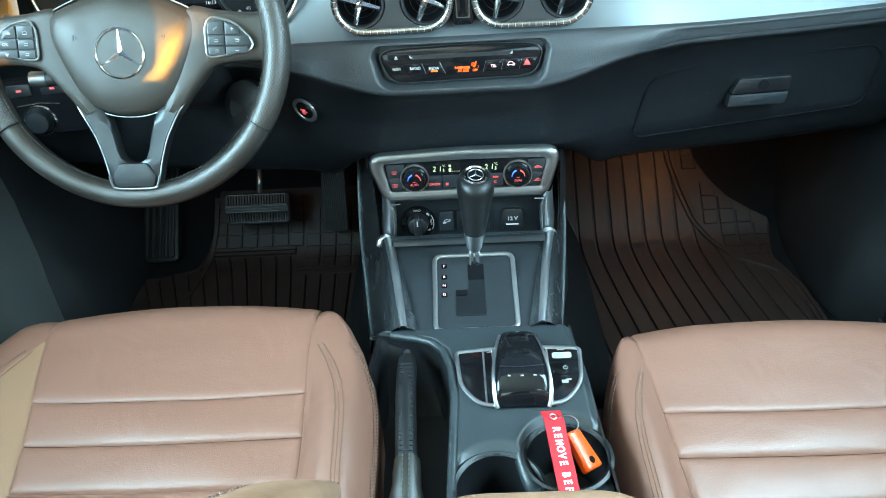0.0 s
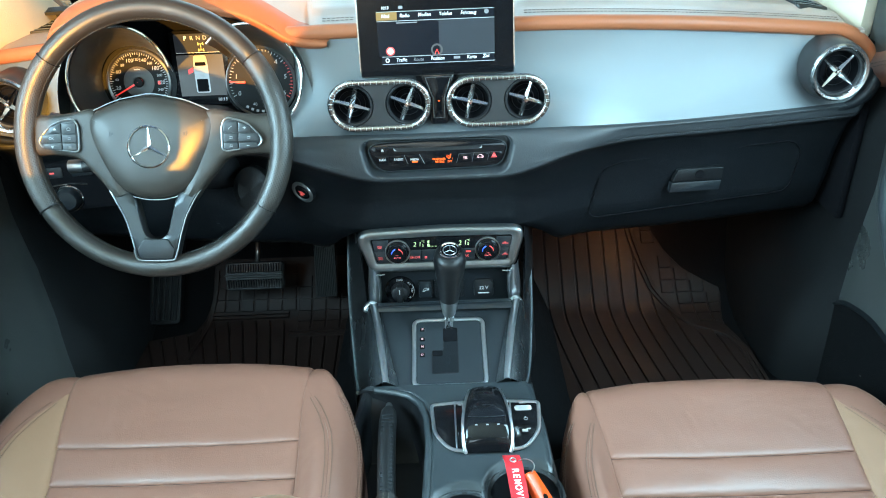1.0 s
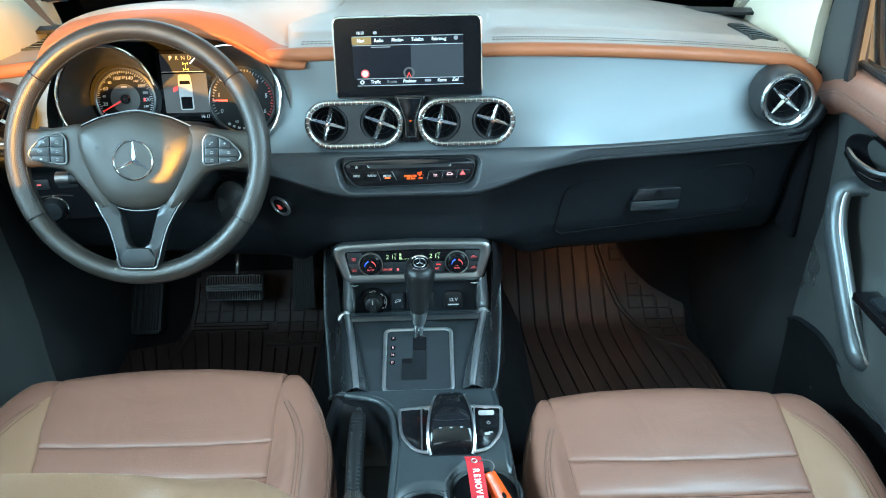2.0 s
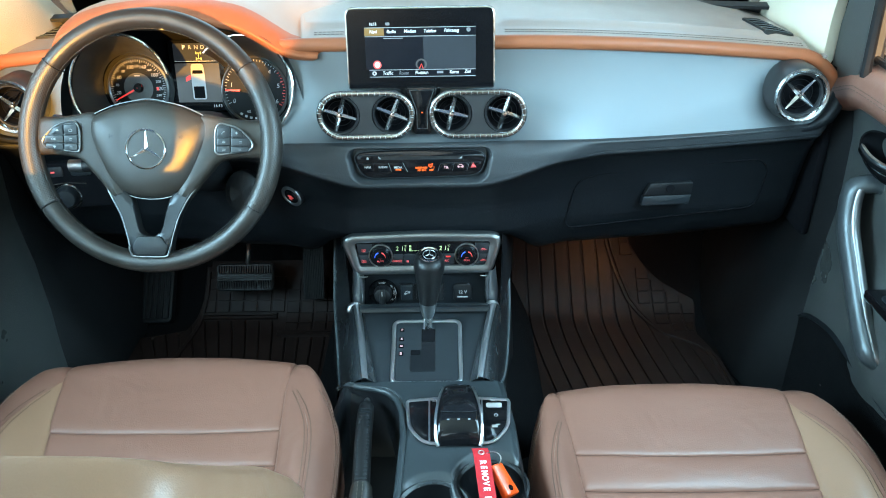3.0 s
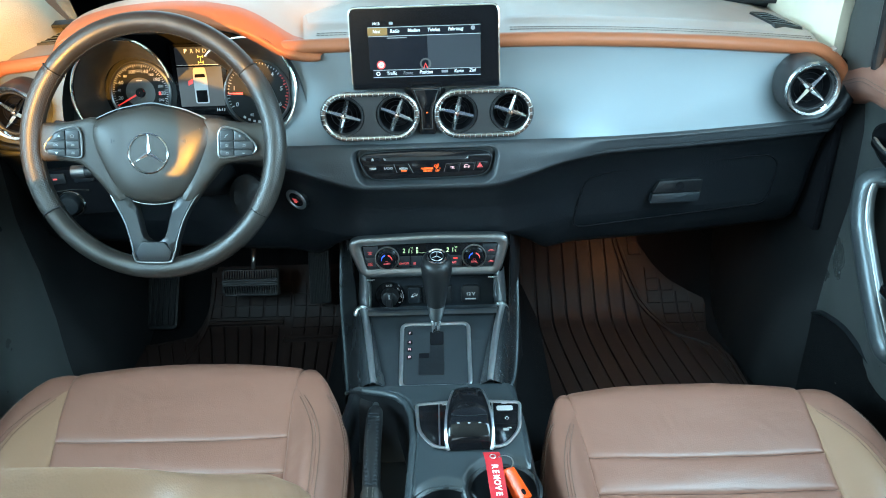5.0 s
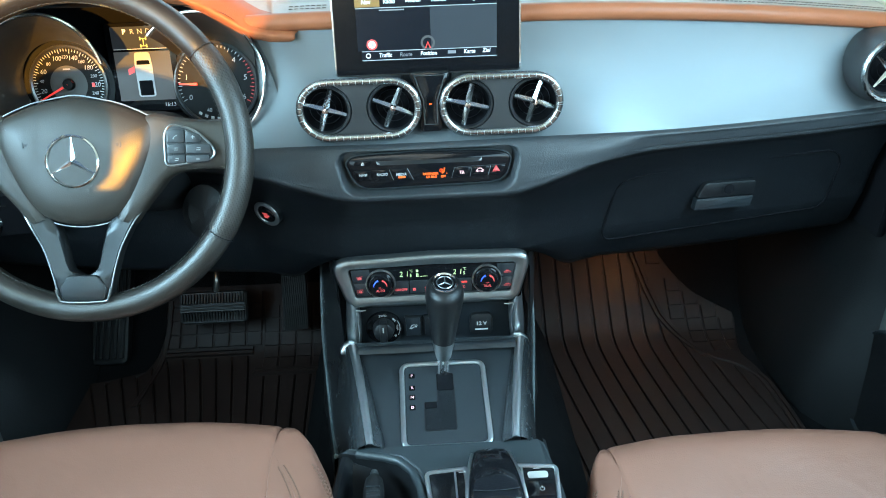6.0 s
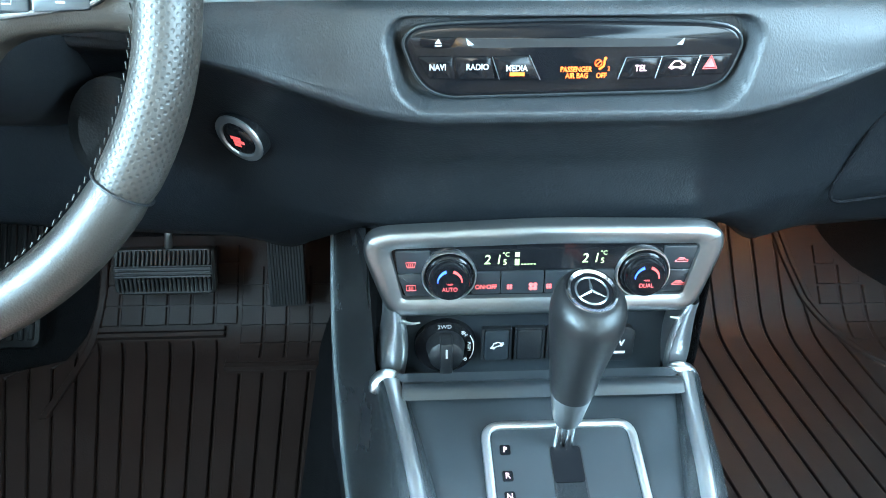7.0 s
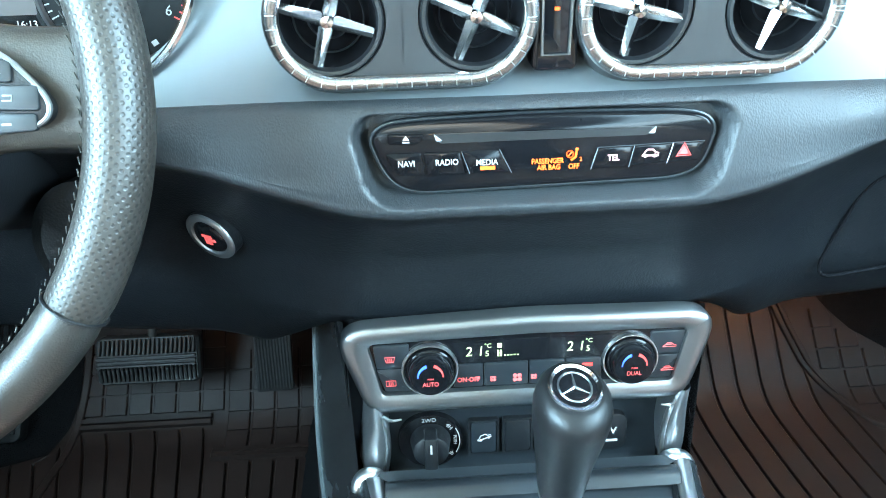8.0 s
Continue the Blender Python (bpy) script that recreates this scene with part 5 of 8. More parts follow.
# the arched pad body
bm = bmesh.new()
rows = []
for k in range(25):
    v = k / 24
    y = lerp(0.056, -0.056, v)
    h = 0.034 * math.sin(math.pi * min(1, 0.10 + 0.80 * v)) ** 0.55
    if v > 0.80:
        h *= math.sqrt(max(0, 1 - ((v - 0.80) / 0.20) ** 2)) * 0.97 + 0.03
    if v < 0.06:
        h *= math.sqrt(max(0.02, 1 - ((0.06 - v) / 0.06) ** 2))
    wd = 0.0185 + 0.0135 * math.sin(0.5 * math.pi * min(1, v / 0.85))
    if v < 0.08:
        wd *= 0.80 + 0.20 * math.sqrt(1 - ((0.08 - v) / 0.08) ** 2)
    if v > 0.88:
        wd *= 0.90 + 0.10 * math.sqrt(max(0, 1 - ((v - 0.88) / 0.12) ** 2))
    rows.append([(-wd, y, -0.004), (-wd, y, h * 0.75), (-wd * 0.93, y, h * 0.88), (-wd * 0.78, y, h * 0.96), (-wd * 0.4, y, h * 1.01), (0, y, h * 1.025), (wd * 0.4, y, h * 1.01), (wd * 0.78, y, h * 0.96), (wd * 0.93, y, h * 0.88), (wd, y, h * 0.75), (wd, y, -0.004)])
loft(bm, rows, m=TM)
pad = part("pad", bm, GLOSS_BLACK, tp, "arched gloss black pad", sharp=50)
for sd in (-1, 1):
    bm = bmesh.new()
    line = []
    for r in rows[2:]:
        x, y, z = r[9] if sd > 0 else r[1]
        line.append((x + sd * 0.0012, y, z * 0.92))
    sweep(bm, line, 0.0026, 8, m=TM)
    part("chrome_side", bm, BRIGHT_TRIM, tp)
bm = bmesh.new()
def pad_h(y, lift=0.0006):
    v = (0.056 - y) / 0.112
    return 0.034 * math.sin(math.pi * min(1, 0.10 + 0.80 * v)) ** 0.55 * 1.02 + lift
for x in (-0.015, 0.0, 0.015):
    box(bm, x - 0.0018, x + 0.0018, -0.0342, -0.0326, pad_h(-0.033) - 0.0006, pad_h(-0.033) + 0.0004, 0, TM)
part("print", bm, GREY_PRINT, pad)
bm = bmesh.new()
sweep(bm, [(x, -0.020 - 0.002 * math.cos(x * 60), pad_h(-0.021, 0.0004)) for x in np.linspace(-0.026, 0.026, 14)], 0.0005, 4, m=TM)
part("pad_seam", bm, SATIN_DARK, pad)

# armrest box behind the cup holders
arm = thing("console_box", (0.055, 0.30, 0.15), "tan leather padded centre armrest box", "armrest")
bm = bmesh.new()
o = rounded([(-0.065, 0.10), (0.170, 0.10), (0.170, 0.468), (-0.065, 0.468)], [0.03, 0.03, 0.07, 0.07], 8)
rows = []
for zz, d in ((0.285, 0.004), (0.292, 0.0), (0.315, 0.0), (0.328, 0.004), (0.336, 0.011), (0.3395, 0.022), (0.3405, 0.04)):
    rows.append([(x, y, zz + (0.002 if d > 0.03 else 0)) for x, y in inset(o, d)])
loft(bm, rows, close_v=True, caps=True)
part("lid", bm, LEATHER_TAN_LIT, arm, "padded tan leather lid", sharp=60)
bm = bmesh.new()
prism(bm, inset(o, 0.006), 0.20, 0.286, 0, I4)
part("box", bm, HARD_BLACK, arm)

# key tag in the cup holder
tag = thing("key_tag_strap", (0.085, 0.56, 0.255), "red woven strap with white lettering lying over the cup holder", "key tag")
ctrl = [(0.083, 0.612, 0.276), (0.085, 0.595, 0.281), (0.088, 0.560, 0.274), (0.093, 0.51, 0.258), (0.096, 0.475, 0.25)]
line = smooth_line(ctrl, 24)
line = [Vector(p) for p in line]
seg_len = [(line[k + 1] - line[k]).length for k in range(len(line) - 1)]
def strap_frame(u):
    run = u * sum(seg_len)
    k = 0
    while k < len(seg_len) - 1 and run > seg_len[k]:
        run -= seg_len[k]
        k += 1
    p, q = line[k], line[k + 1]
    pos = p.lerp(q, run / seg_len[k])
    t = (q - p).normalized()
    s = Vector((0.985, 0.12, -0.10)).normalized()
    s = (s - t * s.dot(t)).normalized()
    nrm = t.cross(s)
    return pos, t, s, nrm
bm = bmesh.new()
rows = []
for k in range(25):
    pos, t, s, nrm = strap_frame(k / 24 * 0.999)
    wv = 0.0004 * math.sin(k * 1.3)
    rows.append([pos - s * 0.0112 + nrm * (0.0009 + wv), pos + s * 0.0112 + nrm * (0.0009 - wv), pos + s * 0.0112 - nrm * 0.0009, pos - s * 0.0112 - nrm * 0.0009])
loft(bm, rows, close_v=True, caps=True)
strap = part("strap", bm, TAG_RED, tag, "red woven strap")
bm = bmesh.new()
u = 0.22
for ch in "REMOVE BEFORE":
    pos, t, s, nrm = strap_frame(min(u, 0.99))
    mm = Matrix((( *t, 0), (*(s), 0), (*nrm, 0), (0, 0, 0, 1))).transposed()
    mm.translation = pos + nrm * 0.0013
    if ch != " ":
        lettering(bm, ch, 0.0118, mm, bold=0.0004, xs=0.68 if ch == "M" else 0.82)
    u += 0.055 if ch != " " else 0.035
part("lettering", bm, TAG_WHITE, strap, "white embroidered letters")
bm = bmesh.new()
pos, t, s, nrm = strap_frame(0.10)
mm = Matrix(((*s, 0), (*t, 0), (*nrm, 0), (0, 0, 0, 1))).transposed()
mm.translation = pos
lathe(bm, [(0.0028, 0.0012), (0.0036, 0.0018), (0.0046, 0.0012), (0.0046, -0.0012), (0.0028, -0.0012)], 20, mm)
part("eyelet", bm, STEEL, tag)
bm = bmesh.new()
rc = Vector((0.098, 0.588, 0.279))
sweep(bm, [rc + Vector((0.013 * math.cos(a), 0.011 * math.sin(a), 0.004 * math.sin(a + 0.6))) for a in [2 * math.pi * k / 28 for k in range(28)]], 0.0008, 6, closed=True)
part("key_ring", bm, STEEL, tag)
fob = thing("orange_fob", (0.115, 0.555, 0.22), "orange plastic fob leaning in the cup holder", "fob")
FM = look((0.104, 0.584, 0.274), (0.136, 0.528, 0.236)) @ rz(25)
bm = bmesh.new()
prism(bm, rounded([(-0.0125, -0.046), (0.0125, -0.046), (0.010, 0.0), (-0.007, 0.0)], 0.004, 4), -0.006, 0.006, 0.003, FM @ rx(-90) @ Matrix.Diagonal((1, -1, 1, 1)))
bd = part("body", bm, ORANGE_PLASTIC, fob)
bm = bmesh.new()
lathe(bm, [(0.0003, 0.0066), (0.0036, 0.0066), (0.0042, 0.0060)], 18, FM @ rx(-90) @ Matrix.Diagonal((1, -1, 1, 1)) @ tr(0.001, -0.036, 0))
part("eyelet", bm, DARK_CAVITY, bd)

# ---- seats ----
def puff_panel(fn, nu, nv, rim=0.010, drop=0.007, dome=0.004):
    """A padded panel: fn(s, t) gives the place and the outward way; the border sinks into the seams."""
    bm = bmesh.new()
    p00, _ = fn(0, 0.5)
    p10, _ = fn(1, 0.5)
    p01, _ = fn(0.5, 0)
    p11, _ = fn(0.5, 1)
    ls, lt = (Vector(p10) - Vector(p00)).length, (Vector(p11) - Vector(p01)).length
    rows = []
    for i in range(nu + 1):
        s = 0.5 - 0.5 * math.cos(math.pi * i / nu)
        s = lerp(i / nu, s, 0.75)
        row = []
        for j in range(nv + 1):
            t = 0.5 - 0.5 * math.cos(math.pi * j / nv)
            t = lerp(j / nv, t, 0.75)
            p, nrm = fn(s, t)
            e = min(s * ls, (1 - s) * ls, t * lt, (1 - t) * lt)
            q = min(1, e / rim)
            h = -drop * (1 - math.sqrt(max(0, 1 - (1 - q) ** 2)))
            h += dome * (1 - (2 * s - 1) ** 2) * (1 - (2 * t - 1) ** 2)
            q = Vector(p)
            h += 0.0015 * noise.noise(q * 9) + 0.0003 * noise.noise(q * 34) + 0.0006 * noise.noise(Vector((q.x * 14 + q.y * 9, q.y * 30 - q.x * 8, 3.0)))
            row.append(Vector(p) + Vector(nrm) * h)
        rows.append(row)
    loft(bm, rows)
    return bm


def seat(cx, dy, dz, recline, label, outside, reach, skew=0.0, hinge=0.30, ahead=0.0):
    st = thing("front_seat", (cx, 0.55 + dy, 0.0), label, "car seat", "front seats")

    def top(y):
        return 0.285 + dz - 0.14 * (0.80 - (y - dy))

    def half(y):
        return curve_at([(0.25, 0.155), (0.55, 0.160), (0.80, 0.178), (0.90, 0.180)], y - dy)

    def mid(y):
        return cx + skew * smooth(0.80, 0.52, y - dy)

    # lengthwise line of the cushion: y and z, from the back to the lower front
    cuts = [(0.30, 0.545 + ahead), (0.545 + ahead, 0.606 + ahead), (0.606 + ahead, 0.667 + ahead)]
    for a, b in cuts:
        def fn(s, t, a=a, b=b):
            y = lerp(a, b, t) + dy
            # cross seams bow slightly forward towards the middle
            x = lerp(-1, 1, s) * (half(y) + 0.0025)
            return (mid(y) + x, y, top(y) - 0.004 * (1 - (x / half(y)) ** 2)), (0, -0.13, 1)
        part("cushion_panel", puff_panel(fn, 34, 14 if b - a < 0.1 else 26, 0.010, 0.0052 if a < 0.6 else 0.0036, 0.003), LEATHER, st, "brown leather cushion panel", sharp=80)

    front = smooth_line([(0.667 + ahead, top(0.667 + ahead + dy), 0), (0.74, top(0.74 + dy) + 0.001, 0), (0.795, top(0.795 + dy) - 0.003, 0), (0.832, top(0.8 + dy) - 0.030, 0), (0.845, top(0.8 + dy) - 0.085, 0), (0.835, top(0.8 + dy) - 0.15, 0)], 60)

    def fn(s, t):
        u = t * 60
        k = min(int(u), 59)
        p = front[k].lerp(front[k + 1], u - k)
        d = front[k + 1] - front[k]
        x = lerp(-1, 1, s) * (half(p[0] + dy) + 0.0025)
        sag = 0.004 * (1 - (2 * s - 1) ** 2) * (1 - smooth(0.70, 0.82, p[0]))
        bow = 0.018 * (1 - (2 * s - 1) ** 2) * smooth(0.70, 0.80, p[0])
        return (mid(p[0] + dy) + x, p[0] + dy + bow, p[1] - sag), Vector((0, -d[1], d[0])).normalized()
    part("cushion_front", puff_panel(fn, 40, 50, 0.010, 0.0030, 0.0), LEATHER, st, "brown leather front roll of the cushion", sharp=80)

    # side bolsters: an inner leaf and an outer one that meet in a double seam
    for sd in (1, -1):
        wide, shift = reach[sd]

        def outer_x(y):
            return half(min(y, 0.80 + dy)) + wide * curve_at([(0.25, 0.124), (0.50, 0.112), (0.60, 0.106), (0.663, 0.100), (0.703, 0.090), (0.745, 0.073), (0.78, 0.053), (0.805, 0.034), (0.822, 0.018), (0.834, 0.003)], y - dy - shift)

        rows = []
        ny = 64
        for i in range(ny + 1):
            y = lerp(0.26, 0.836 + shift, (i / ny) ** 0.9) + dy
            hw = half(y)
            yy = y - dy
            w = outer_x(y) - hw
            fall = curve_at([(0.74, 0.0), (0.775, 0.002), (0.795, 0.007), (0.815, 0.017), (0.832, 0.034), (0.845, 0.075), (0.86, 0.10)], yy)
            rise = 0.018 * min(1, w / 0.08) * (1 - smooth(0.60, 0.80, yy)) + 0.003
            pr = []
            zt = top(min(y, 0.80 + dy)) - fall
            for q, (fx, fz) in enumerate([(-0.01, -0.005), (0.02, -0.0005), (0.08, 0.12), (0.18, 0.45), (0.32, 0.85), (0.48, 1.0), (0.64, 0.85), (0.78, 0.35), (0.90, -0.010), (0.97, -0.030), (1.0, -0.055), (1.0, -0.10), (0.97, -0.19), (0.94, -0.26)]):
                zz = fz * rise if fz > 0 else fz * min(1, w / 0.05 + 0.3)
                pr.append((mid(y) * (1 - fx) + cx * fx + sd * (hw + fx * w), y, max(zt + zz, 0.03)))
            rows.append([Vector(v) + Vector((0, 0, 0.0016 * noise.noise(Vector(v) * 13))) for v in smooth_line(pr, 60)])

        def seam_at(i):
            """Where the double seam crosses that row."""
            yy = lerp(0.26, 0.836 + shift, (i / ny) ** 0.9) - 0.5 * shift
            if yy < 0.60:
                return 25 + 8 * (0.60 - yy)
            return 2 + 23 * math.sqrt(max(0, 1 - ((yy - 0.60) / 0.166) ** 2))

        def at(i, q):
            i0, q0 = min(int(i), ny - 1), min(int(q), 59)
            a = rows[i0][q0].lerp(rows[i0][q0 + 1], q - q0)
            b = rows[i0 + 1][q0].lerp(rows[i0 + 1][q0 + 1], q - q0)
            return a.lerp(b, i - i0)

        def leaf(lo, hi, n):
            bm = bmesh.new()
            rr = []
            for i in range(ny + 1):
                a, b = lo(i), hi(i)
                row = []
                for k in range(n + 1):
                    f = 0.5 - 0.5 * math.cos(math.pi * k / n)
                    row.append(at(min(i, ny - 0.001), lerp(a, b, f)))
                for end, need in ((0, a > 0.5), (n, b < 59)):
                    if need:
                        row[end] = row[end] + Vector((0, 0, -0.0030))
                rr.append(row)
            loft(bm, rr)
            return bm

        # Outer-side inserts take the tan-lit copy, the others the plain brown.
        inner_mat = LEATHER_TAN_LIT if sd == outside else LEATHER
        bol = part("bolster_insert", leaf(lambda i: 0, seam_at, 22), inner_mat, st, "brown leather bolster insert, tan side light in its colour" if sd == outside else "brown leather bolster insert", sharp=80)
        rim = part("cushion_bolster", leaf(seam_at, lambda i: 60, 40), LEATHER, st, "brown leather side bolster", sharp=80)
        # rows of stitching on both sides of the seam and along the outer edge
        for off, host in ((-1.6, bol), (1.6, rim), (15.0, rim), (17.5, rim)):
            bm = bmesh.new()
            for k in range(96):
                pts = []
                for v in (k, k + 0.62):
                    i = lerp(3, 52, v / 96)
                    q = seam_at(i) + off
                    pts.append(at(i, max(q, 0.6)) + Vector((sd * 0.0006 if off > 5 else 0, 0, 0.0008)))
                sweep(bm, pts, 0.00075, 4)
            part("stitching", bm, THREAD, host, "dark stitched seam")

    # seat base
    bm = bmesh.new()
    box(bm, cx - 0.24, cx + 0.24, 0.24 + dy, 0.80 + dy, 0.03, 0.16 + dz, 0.02)
    part("seat_base", bm, HARD_BLACK, st)

    # backrest, built upright and then tipped back
    RM = tr(cx, hinge + dy, 0.255 + dz) @ rx(recline)

    def crest(z):
        return curve_at([(0.0, 0.155), (0.03, 0.147), (0.263, 0.080), (0.380, 0.030), (0.44, 0.006), (0.475, -0.006), (0.493, -0.012)], z)

    loops = []
    for z, w, deep in ((0.0, 0.245, 0.10), (0.05, 0.262, 0.115), (0.12, 0.274, 0.12), (0.20, 0.280, 0.12), (0.28, 0.280, 0.118), (0.34, 0.276, 0.112), (0.375, 0.274, 0.108), (0.410, 0.272, 0.106), (0.440, 0.268, 0.104), (0.460, 0.262, 0.102), (0.474, 0.252, 0.098), (0.484, 0.236, 0.092), (0.490, 0.212, 0.084), (0.493, 0.17, 0.072)):
        c = crest(z)
        flat_y = 0.010 - 0.018 * smooth(0.38, 0.493, z)
        half_loop = smooth_line([(a, b, 0) for a, b in [(0, flat_y), (0.45 * w, flat_y), (0.62 * w, lerp(flat_y, c, 0.30)), (0.82 * w, lerp(flat_y, c, 0.9)), (0.95 * w, c), (1.0 * w, c - 0.022), (1.0 * w, lerp(c, -deep, 0.6)), (0.93 * w, -deep + 0.012), (0.75 * w, -deep), (0.4 * w, -deep - 0.006), (0, -deep - 0.008)]], 40)
        right = [(p[0], p[1], z + 0.003 * smooth(0.44, 0.493, z) * (1 - (p[0] / w) ** 2)) for p in half_loop]
        loops.append(right + [(-x, y, zz) for x, y, zz in reversed(right[1:-1])])
    bm = bmesh.new()
    loft(bm, loops, close_v=True, caps=True, m=RM)
    shell = part("backrest_shell", bm, LEATHER_TAN_LIT, st, "leather backrest, tan light put into its colour", sharp=70)
    for off in (0.0, 0.006):
        bm = bmesh.new()
        ring = [RM @ Vector(p) for p in loops[11 if off else 10][30:52]]
        for a, b in zip(ring, ring[1:]):
            for k in range(3):
                sweep(bm, [a.lerp(b, k / 3) + Vector((0, -0.0006, 0.0006)), a.lerp(b, (k + 0.6) / 3) + Vector((0, -0.0006, 0.0006))], 0.0007, 4)
        part("stitching", bm, THREAD, shell)
    for q in (11, 13, -11, -13):
        bm = bmesh.new()
        line = [RM @ Vector(lp[q] if q > 0 else lp[len(lp) + q]) for lp in loops[3:10]]
        for a, b in zip(line, line[1:]):
            n = max(2, int((b - a).length / 0.006))
            for k in range(n):
                sweep(bm, [a.lerp(b, k / n) + Vector((0, 0.0003, 0.0005)), a.lerp(b, (k + 0.62) / n) + Vector((0, 0.0003, 0.0005))], 0.0008, 4)
        part("stitching", bm, THREAD, shell)
    for a, b in ((0.03, 0.17), (0.17, 0.235), (0.235, 0.30), (0.30, 0.36)):
        def fn(s, t, a=a, b=b):
            z = lerp(a, b, t)
            x = lerp(-1, 1, s) * curve_at([(0.0, 0.135), (0.3, 0.135), (0.42, 0.10)], z)
            return RM @ Vector((x, 0.018 - 0.02 * smooth(0.34, 0.42, z), z)), RM.to_3x3() @ Vector((0, 1, 0.05))
        part("backrest_panel", puff_panel(fn, 26, 18, 0.012, 0.006, 0.004), LEATHER, st, "brown leather backrest panel", sharp=80)
    # Unseen headrest; width and offset are set by its shadow on the wheel.
    bm = bmesh.new()
    o = rrect(0.185, 0.095, 0.040, 6, 0.004, 0.555)
    prism(bm, o, -0.02, 0.06, 0.03, RM @ rx(90))
    head = part("headrest", bm, LEATHER, st)
    for dx in (-0.05, 0.05):
        bm = bmesh.new()
        sweep(bm, [(dx, -0.03, 0.44), (dx, -0.03, 0.52)], 0.006, 10, m=RM)
        part("headrest_post", bm, CHROME, st)
    return st


seat(-0.387, 0.0, 0.0, 22, "brown leather driver seat with stitched bolsters and cross seams", -1, {1: (1.0, 0.0), -1: (1.12, 0.01)}, 0.027, 0.35)
seat(0.396, -0.022, -0.048, 26, "brown leather passenger seat with stitched bolsters and cross seams", 1, {1: (1.15, 0.02), -1: (0.72, 0.0)}, ahead=0.012)

# ---- radio panel ----
RM0 = facing(-0.0016, 0.968, 0.5538, 9) @ Matrix.Diagonal((0.972, 0.972, 1, 1))
radio = thing("radio_panel", (0.0025, 0.99, 0.525), "gloss black radio panel with lit keys and a disc slot", "radio")
ro = rounded([(-0.1085, 0.012), (-0.100, 0.0205), (-0.080, 0.0225), (0.0, 0.0245), (0.085, 0.0225), (0.103, 0.0195), (0.1105, 0.011), (0.1035, -0.014), (0.086, -0.0205), (-0.083, -0.0235), (-0.0985, -0.014)], [0.006, 0.008, 0.01, 0.03, 0.01, 0.008, 0.006, 0.012, 0.012, 0.012, 0.012], 5)
bm = bmesh.new()
prism(bm, ro, -0.014, 0.0, 0.0025, RM0, 3)
face = part("fascia", bm, FASCIA_BLACK, radio, "gloss black fascia", sharp=50)
bm = bmesh.new()
ring_of(bm, inset(ro, -0.0005), 0.0014, RM0, -0.0028, 8)
part("fascia_edge", bm, SATIN_DARK, radio)
bm = bmesh.new()
prism(bm, rounded([(-0.0685, 0.0138), (-0.0645, 0.0080), (0.066, 0.0080), (0.0715, 0.0130)], 0.001, 3), -0.001, 0.0004, 0, RM0)
part("disc_slot", bm, HARD_BLACK, radio, "grey disc slot lip")
bm = bmesh.new()
prism(bm, rounded([(-0.0685, 0.0142), (-0.0670, 0.0095), (-0.0630, 0.0098)], 0.0005, 2), 0.0, 0.0008, 0, RM0)
part("slot_mark", bm, GREY_PRINT, radio)
bm = bmesh.new()
prism(bm, rounded([(0.0715, 0.0135), (0.0705, 0.0090), (0.0665, 0.0092)], 0.0005, 2), 0.0, 0.0008, 0, RM0)
part("slot_mark", bm, GREY_PRINT, radio)
keys = [((-0.0995, 0.0030), (-0.0765, 0.0028), (-0.0745, -0.0120), (-0.0920, -0.0115), "NAVI", -0.0862, -0.0040, WHITE_PRINT),
        ((-0.0755, 0.0028), (-0.0520, 0.0026), (-0.0490, -0.0122), (-0.0735, -0.0120), "RADIO", -0.0608, -0.0040, WHITE_PRINT),
        ((-0.0510, 0.0026), (-0.0282, 0.0032), (-0.0205, -0.0124), (-0.0460, -0.0122), "MEDIA", -0.0356, -0.0050, WHITE_PRINT),
        ((0.0352, 0.0014), (0.0576, 0.0018), (0.0545, -0.0122), (0.0312, -0.0126), "TEL", 0.0448, -0.0056, PINK_GLOW),
        ((0.0586, 0.0018), (0.0826, 0.0024), (0.0790, -0.0108), (0.0556, -0.0120), "", 0.0682, -0.0008, PINK_GLOW),
        ((0.0836, 0.0024), (0.1036, 0.0030), (0.1000, -0.0100), (0.0800, -0.0106), "!", 0.0900, -0.0020, RED_GLOW)]
for a, b, c, d, words, tx, ty, mt in keys:
    bm = bmesh.new()
    o = rounded([a, b, c, d], 0.002, 3)
    prism(bm, o, -0.001, 0.0013, 0.0009, RM0)
    key = part("key", bm, FASCIA_BLACK, radio)
    bm = bmesh.new()
    if len(words) > 1:
        lettering(bm, words, 0.0054, RM0 @ tr(tx, ty, 0.0016), xs=0.88, bold=0.0001)
    elif words == "!":
        sweep(bm, [(tx - 0.0045, -0.0062, 0.0016), (tx + 0.0045, -0.0058, 0.0016), (tx, 0.0022, 0.0016)], 0.0006, 4, closed=True, m=RM0)
        prism(bm, [(tx - 0.0034, -0.0052), (tx + 0.0034, -0.0050), (tx, 0.0010)], 0.0013, 0.0016, 0, RM0)
    else:
        sweep(bm, [(tx - 0.0052, -0.005, 0.0016), (tx - 0.0035, -0.0030, 0.0016), (tx - 0.0018, -0.0012, 0.0016), (tx + 0.0018, -0.0012, 0.0016), (tx + 0.0034, -0.0030, 0.0016), (tx + 0.0054, -0.0036, 0.0016), (tx + 0.0054, -0.0052, 0.0016)], 0.0005, 4, closed=True, m=RM0)
        for dx in (-0.003, 0.003):
            lathe(bm, [(0.0002, 0.0017), (0.0012, 0.0017)], 10, RM0 @ tr(tx + dx, -0.0052, 0))
    part("print", bm, mt, key)
